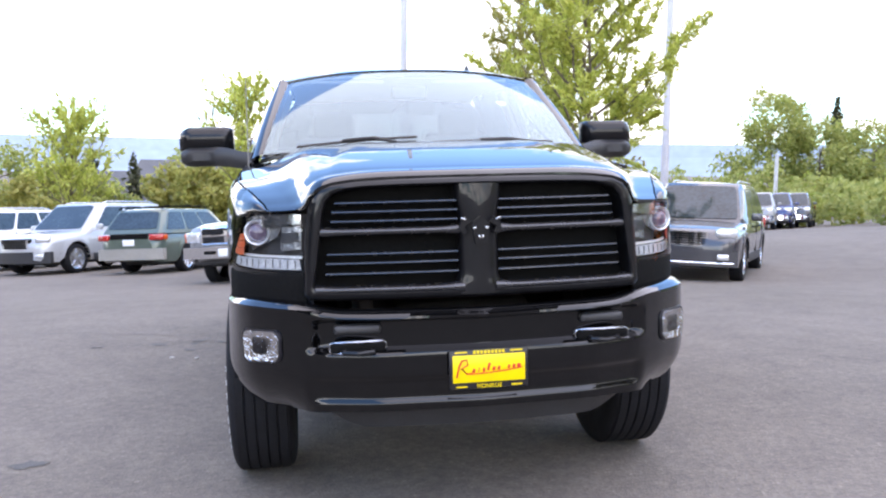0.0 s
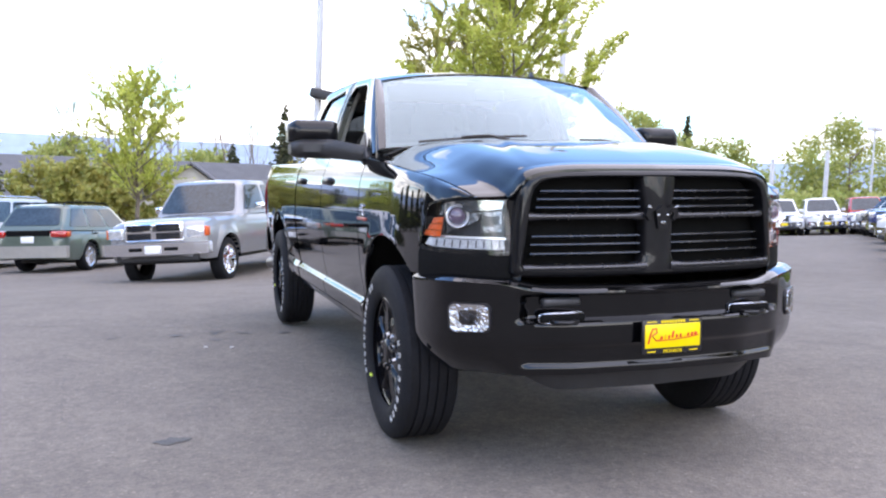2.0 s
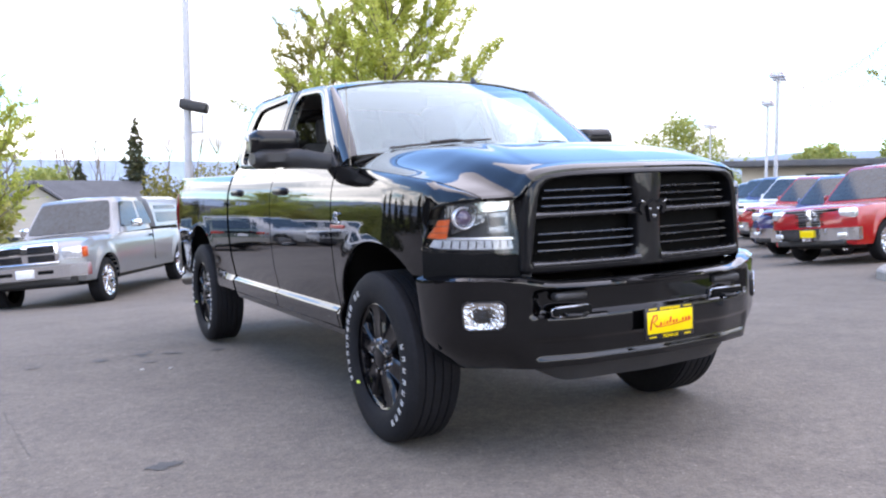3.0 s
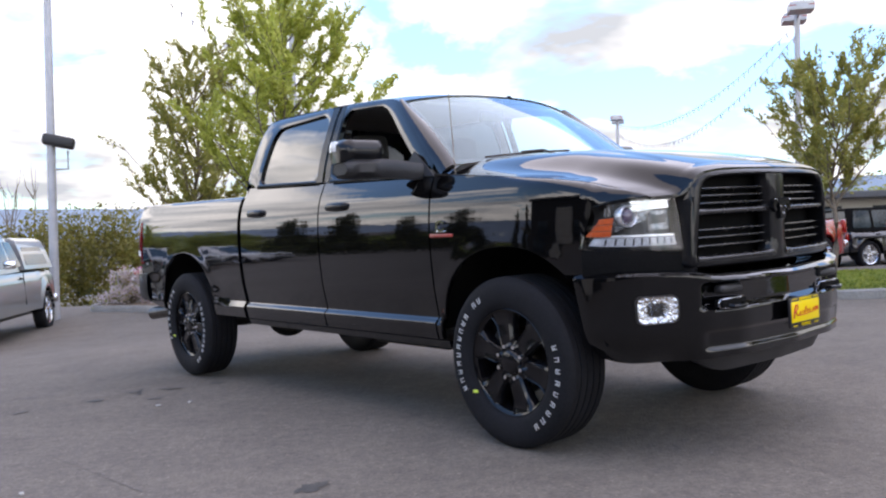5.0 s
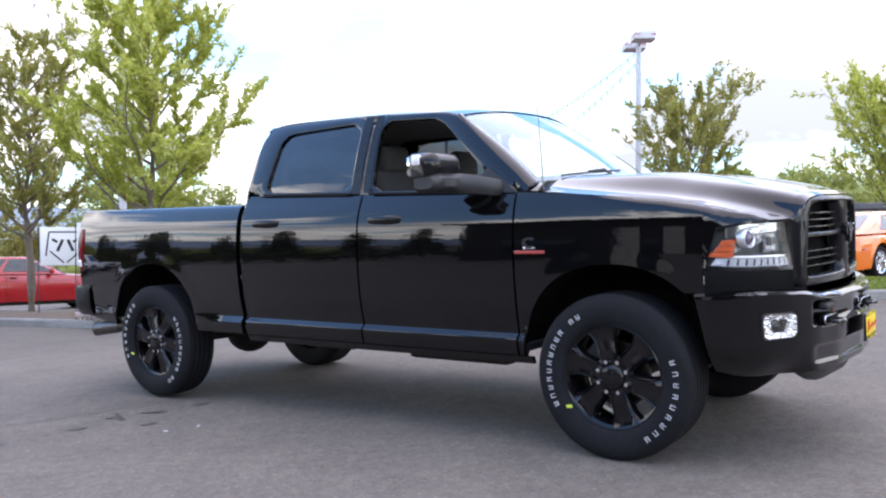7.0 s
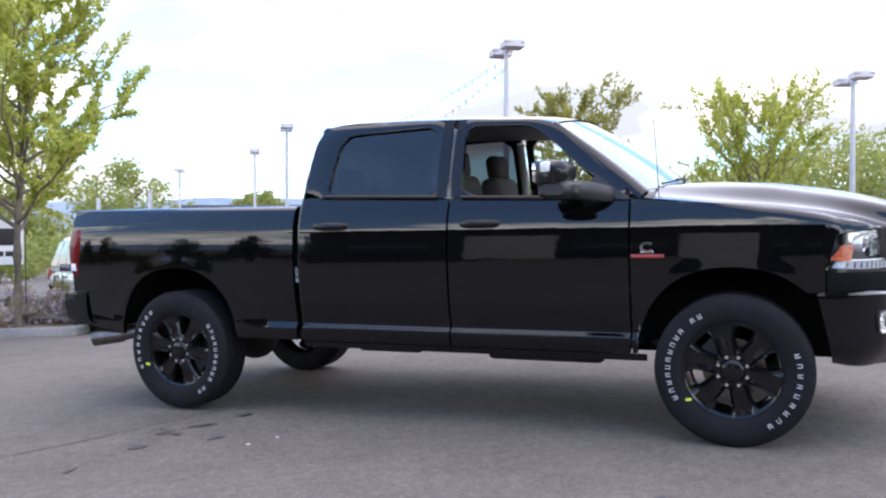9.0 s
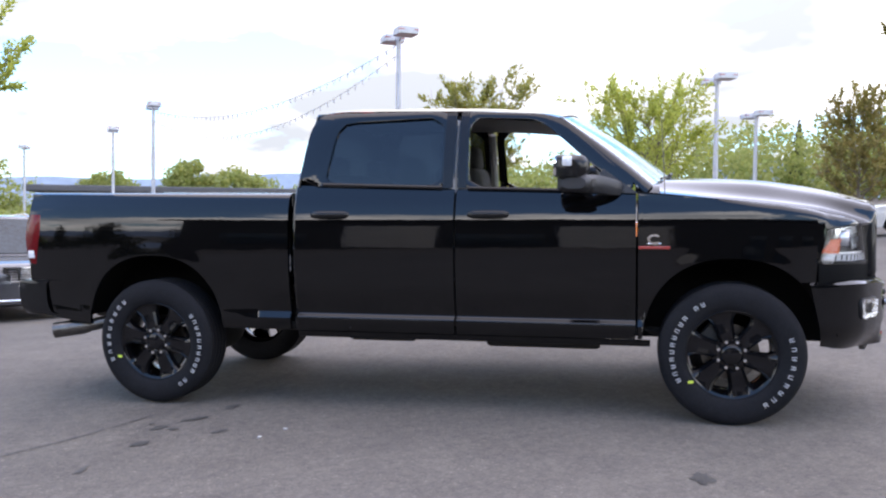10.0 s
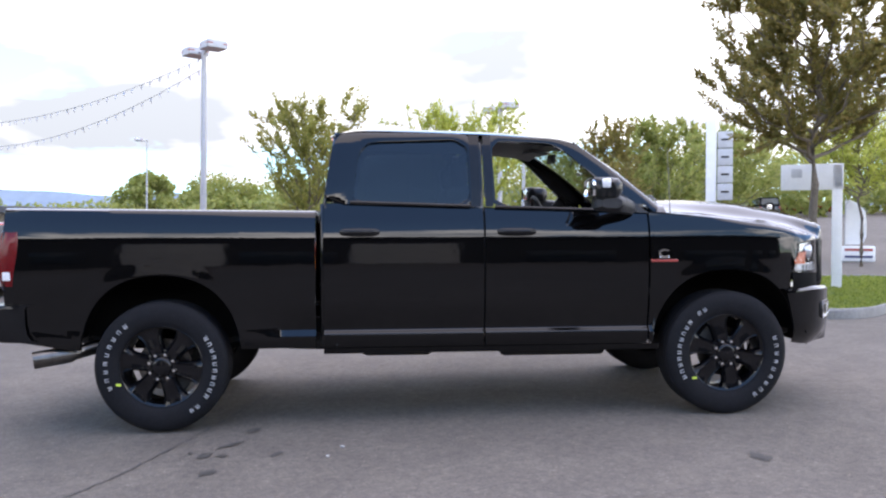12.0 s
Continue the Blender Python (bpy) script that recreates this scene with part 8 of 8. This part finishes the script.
# entrance signs
root = thing("pylon_sign", "tall white pylon sign with grey panels", "sign", pose(21.9, -9.7, ground_z(21.9, -9.7), 0, 0, -115))
bm = bmesh.new()
box(bm, (-0.30, 0, 2.4), (0.34, 0.36, 5.0), None, 0.02)
part("column", bm, SIGNWHITE, root)
for k in range(4):
    bm = bmesh.new()
    box(bm, (0.16, 0, 2.35 + 0.60 * k), (0.50, 0.22, 0.57), None, 0.02)
    p = part("sign_panel", bm, LAMPHEAD, root)
    bm = bmesh.new()
    box(bm, (0.16, -0.115, 2.35 + 0.60 * k), (0.26, 0.01, 0.07), None, 0.002)
    part("print_bar", bm, SIGNBLACK, p)
root = thing("direction_sign", "white sign board on a square white post", "sign", pose(9.85, -6.47, ground_z(9.85, -6.47) + 0.15, 0, 0, -120))
bm = bmesh.new()
box(bm, (0.47, 0, 1.22), (0.19, 0.14, 2.6), None, 0.012)
part("post", bm, SIGNWHITE, root)
bm = bmesh.new()
box(bm, (0, -0.02, 2.28), (1.16, 0.10, 0.52), None, 0.012)
p = part("sign_board", bm, SIGNWHITE, root)
for cx, cz, w, h in ((-0.28, 0.08, 0.20, 0.18),):
    bm = bmesh.new()
    box(bm, (cx, -0.075, 2.28 + cz), (w, 0.01, h), None, 0.002)
    part("print_square", bm, LAMPHEAD, p)
root = thing("feather_banner", "pale blue and white feather banner on a stake", "banner", pose(19.1, -12.95, ground_z(19.1, -12.95), 0, 0, -120))
bm = bmesh.new()
sheet(bm, [[Vector((-0.3 + w * 0.62 * t, 0.03 * math.sin(4 * t + z), z)) for t in spread(0, 1, 6)] for z, w in ((0.55, 0.8), (0.8, 1), (1.2, 1.0), (1.6, 0.95), (1.85, 0.6), (1.95, 0.25))])
thick(bm, (0, 0.006, 0))
part("cloth", bm, SIGNWHITE, root)
bm = bmesh.new()
tube(bm, [(-0.3, 0, -0.1), (-0.3, 0, 1.2), (-0.28, 0, 1.8), (-0.15, 0, 2.0)], 0.015, 6)
part("stake", bm, GALV, root)
bm = bmesh.new()
box(bm, (0.1, 0, 0.25), (0.95, 0.3, 0.5), None, 0.05)
bag = part("weight_bag", bm, SIGNWHITE, root)
for z, mt in ((0.38, REDBADGE), (0.16, BLUEPAINT)):
    bm = bmesh.new()
    box(bm, (0.1, -0.152, z), (0.8, 0.01, 0.08), None, 0.003)
    part("stripe", bm, mt, bag)


def house(x, y, w, d, eave, ridge, turn, label):
    root = thing("house", label, "house", pose(x, y, ground_z(x, y), 0, 0, turn))
    bm = bmesh.new()
    box(bm, (0, 0, eave / 2 - 0.5), (w, d, eave + 1.0))
    for s in (-1, 1):
        bm.faces.new([bm.verts.new((s * w / 2, py, pz)) for py, pz in ((-d / 2, eave), (d / 2, eave), (0, ridge - 0.12))])
    part("wall", bm, SIDING, root, smooth=0)
    bm = bmesh.new()
    rows = [[Vector((px, py, pz)) for px in (-w / 2 - 0.5, w / 2 + 0.5)] for py, pz in ((-d / 2 - 0.5, eave - 0.15), (0, ridge), (d / 2 + 0.5, eave - 0.15))]
    sheet(bm, rows)
    thick(bm, (0, 0, -0.18))
    part("roof", bm, ROOFGREY, root, smooth=0)
    # front gable
    bm = bmesh.new()
    gw = w * 0.34
    for s in (-1, 1):
        sheet(bm, [[Vector((w * 0.18 + s * (gw / 2 + 0.4), yy, eave - 0.12)), Vector((w * 0.18, yy, eave + gw * 0.40))] for yy in (-d / 2 - 1.4, 0)])
    thick(bm, (0, 0, -0.14))
    part("gable_roof", bm, ROOFGREY, root, smooth=0)
    bm = bmesh.new()
    bm.faces.new([bm.verts.new((w * 0.18 + px, -d / 2 - 1.0, pz)) for px, pz in ((-gw / 2, -0.5), (gw / 2, -0.5), (gw / 2, eave - 0.1), (0, eave + gw * 0.36), (-gw / 2, eave - 0.1))])
    thick(bm, (0, 1.0, 0))
    part("gable_wall", bm, SIDING, root, smooth=0)
    for k in range(4):
        px = -w * 0.42 + k * w * 0.27
        bm = bmesh.new()
        box(bm, (px, -d / 2 - (1.02 if abs(px - w * 0.18) < gw / 2 else 0.02), eave * 0.55), (1.2, 0.06, 1.1), None, 0.02)
        win = part("window", bm, SIGNWHITE, root)
        bm = bmesh.new()
        box(bm, (px, -d / 2 - (1.05 if abs(px - w * 0.18) < gw / 2 else 0.05), eave * 0.55), (1.0, 0.03, 0.9), None, 0.005)
        part("pane", bm, DARKGLASS, win)
    return root


house(*at_bearing(-1.5, -3.5, -8.5, 62), 13, 9, 2.6, 4.9, 4, "beige house with a grey shingle roof")
house(*at_bearing(-1.5, -3.5, -1.0, 58), 17, 9, 2.8, 5.2, -6, "beige house with a grey gabled roof")
house(*at_bearing(-1.5, -3.5, 8.0, 62), 18, 9, 2.5, 4.5, -8, "beige house with a low grey roof")
# long low building across the road
root = thing("long_building", "long low building with a flat grey roof", "building", pose(*at_bearing(-4, 0, 66.5, 72), 0, 0, 0, -66))
root.location.z = ground_z(root.location.x, root.location.y)
bm = bmesh.new()
box(bm, (0, 0, 0.75), (38, 9, 2.9))
part("wall", bm, SIDING, root, smooth=0)
bm = bmesh.new()
box(bm, (0, -0.6, 2.35), (40, 12, 0.5), None, 0.10)
part("roof", bm, ROOFGREY, root, smooth=0)
for k in range(7):
    bm = bmesh.new()
    box(bm, (-13 + 4.4 * k, -4.53, 1.0), (2.4, 0.08, 1.2), None, 0.03)
    w = part("window", bm, PLASTIC, root)
    bm = bmesh.new()
    box(bm, (-13 + 4.4 * k, -4.58, 1.0), (2.2, 0.04, 1.0), None, 0.01)
    part("pane", bm, DARKGLASS, w)
# fire hydrant on the entrance island's tip
HYDRED = mat("hydrant_red_paint", (0.55, 0.012, 0.018), rough=0.35, coat=0.4, vary=0.15, scale=12, bump=0.1, bump_scale=60)
HYDSILVER = mat("hydrant_silver_paint", (0.55, 0.56, 0.58), rough=0.4, metal=0.4, vary=0.15, scale=14)
HX, HY = 6.15, -3.85
root = thing("fire_hydrant", "red fire hydrant with a silver cap on the kerbed island", "fire hydrant", pose(HX, HY, ground_z(HX, HY) + 0.17, 0, 0, -110))
bm = bmesh.new()
lathe(bm, ((0.001, -0.02), (0.17, -0.02), (0.17, 0.03), (0.125, 0.04), (0.115, 0.08), (0.110, 0.30), (0.112, 0.48), (0.125, 0.50), (0.150, 0.505), (0.150, 0.54), (0.10, 0.545)), 28, axis="z")
part("barrel", bm, HYDRED, root, smooth=40)
bm = bmesh.new()
lathe(bm, ((0.135, 0.54), (0.132, 0.57), (0.105, 0.62), (0.06, 0.65), (0.035, 0.655), (0.035, 0.70), (0.001, 0.70)), 24, axis="z")
part("bonnet_cap", bm, HYDSILVER, root, smooth=40)
for k, (a, r) in enumerate(((-math.pi / 2, 0.075), (math.pi, 0.055), (0, 0.055))):
    bm = bmesh.new()
    d = Vector((math.cos(a), math.sin(a), 0))
    rod(bm, d * 0.08 + Vector((0, 0, 0.40)), d * 0.165 + Vector((0, 0, 0.40)), r * 0.85, r * 0.85, 18)
    rod(bm, d * 0.165 + Vector((0, 0, 0.40)), d * 0.20 + Vector((0, 0, 0.40)), r, r, 8)
    rod(bm, d * 0.20 + Vector((0, 0, 0.40)), d * 0.235 + Vector((0, 0, 0.40)), 0.022, 0.020, 5)
    part("nozzle_cap", bm, HYDSILVER, root, smooth=40)

# plain showroom wall that closes the lot behind the walk, out of view, seen only as a dark block mirrored in the doors
root = thing("showroom", "plain near-black showroom wall with dark shop windows", "building", pose(-24, 4, ground_z(-24, 4), 0, 0, 90), kind="structure")
# wall coloured near black, and made long and tall, so the doors mirror dark
DARKWALL = mat("dark_render_wall", (0.032, 0.029, 0.026), rough=0.85, vary=0.2, scale=0.8, bump=0.2, bump_scale=12)
bm = bmesh.new()
box(bm, (-7.5, 4, 2.8), (41, 8, 7.6), None, 0.05)
part("wall", bm, DARKWALL, root, smooth=0)
bm = bmesh.new()
box(bm, (-7.5, 3.8, 6.75), (42, 9.2, 0.5), None, 0.06)
part("roof_edge", bm, ROOFGREY, root, smooth=0)
BAYDOOR = mat("tan_roller_door", (0.58, 0.52, 0.45), rough=0.6, vary=0.12, scale=1.2, bump=0.1, bump_scale=20)
for x, wide in ((-2.75, 3.6), (4.8, 3.3)):
    bm = bmesh.new()
    box(bm, (x, -0.03, 2.28), (wide + 0.24, 0.10, 5.1), None, 0.02)
    bay = part("bay_frame", bm, PLASTIC, root)
    for k in range(10):
        bm = bmesh.new()
        box(bm, (x, -0.10, 0.47 * k), (wide, 0.06, 0.455), None, 0.02)
        part("door_slat", bm, BAYDOOR, bay, smooth=40)
for x in (-24.5, -19.0, -14.0, -8.5, 1.05, 9.4):
    bm = bmesh.new()
    box(bm, (x, -0.05, 1.5), (3.2, 0.10, 2.4), None, 0.03)
    w = part("window", bm, PLASTIC, root)
    bm = bmesh.new()
    box(bm, (x, -0.12, 1.5), (2.9, 0.05, 2.1), None, 0.01)
    part("pane", bm, DARKGLASS, w)
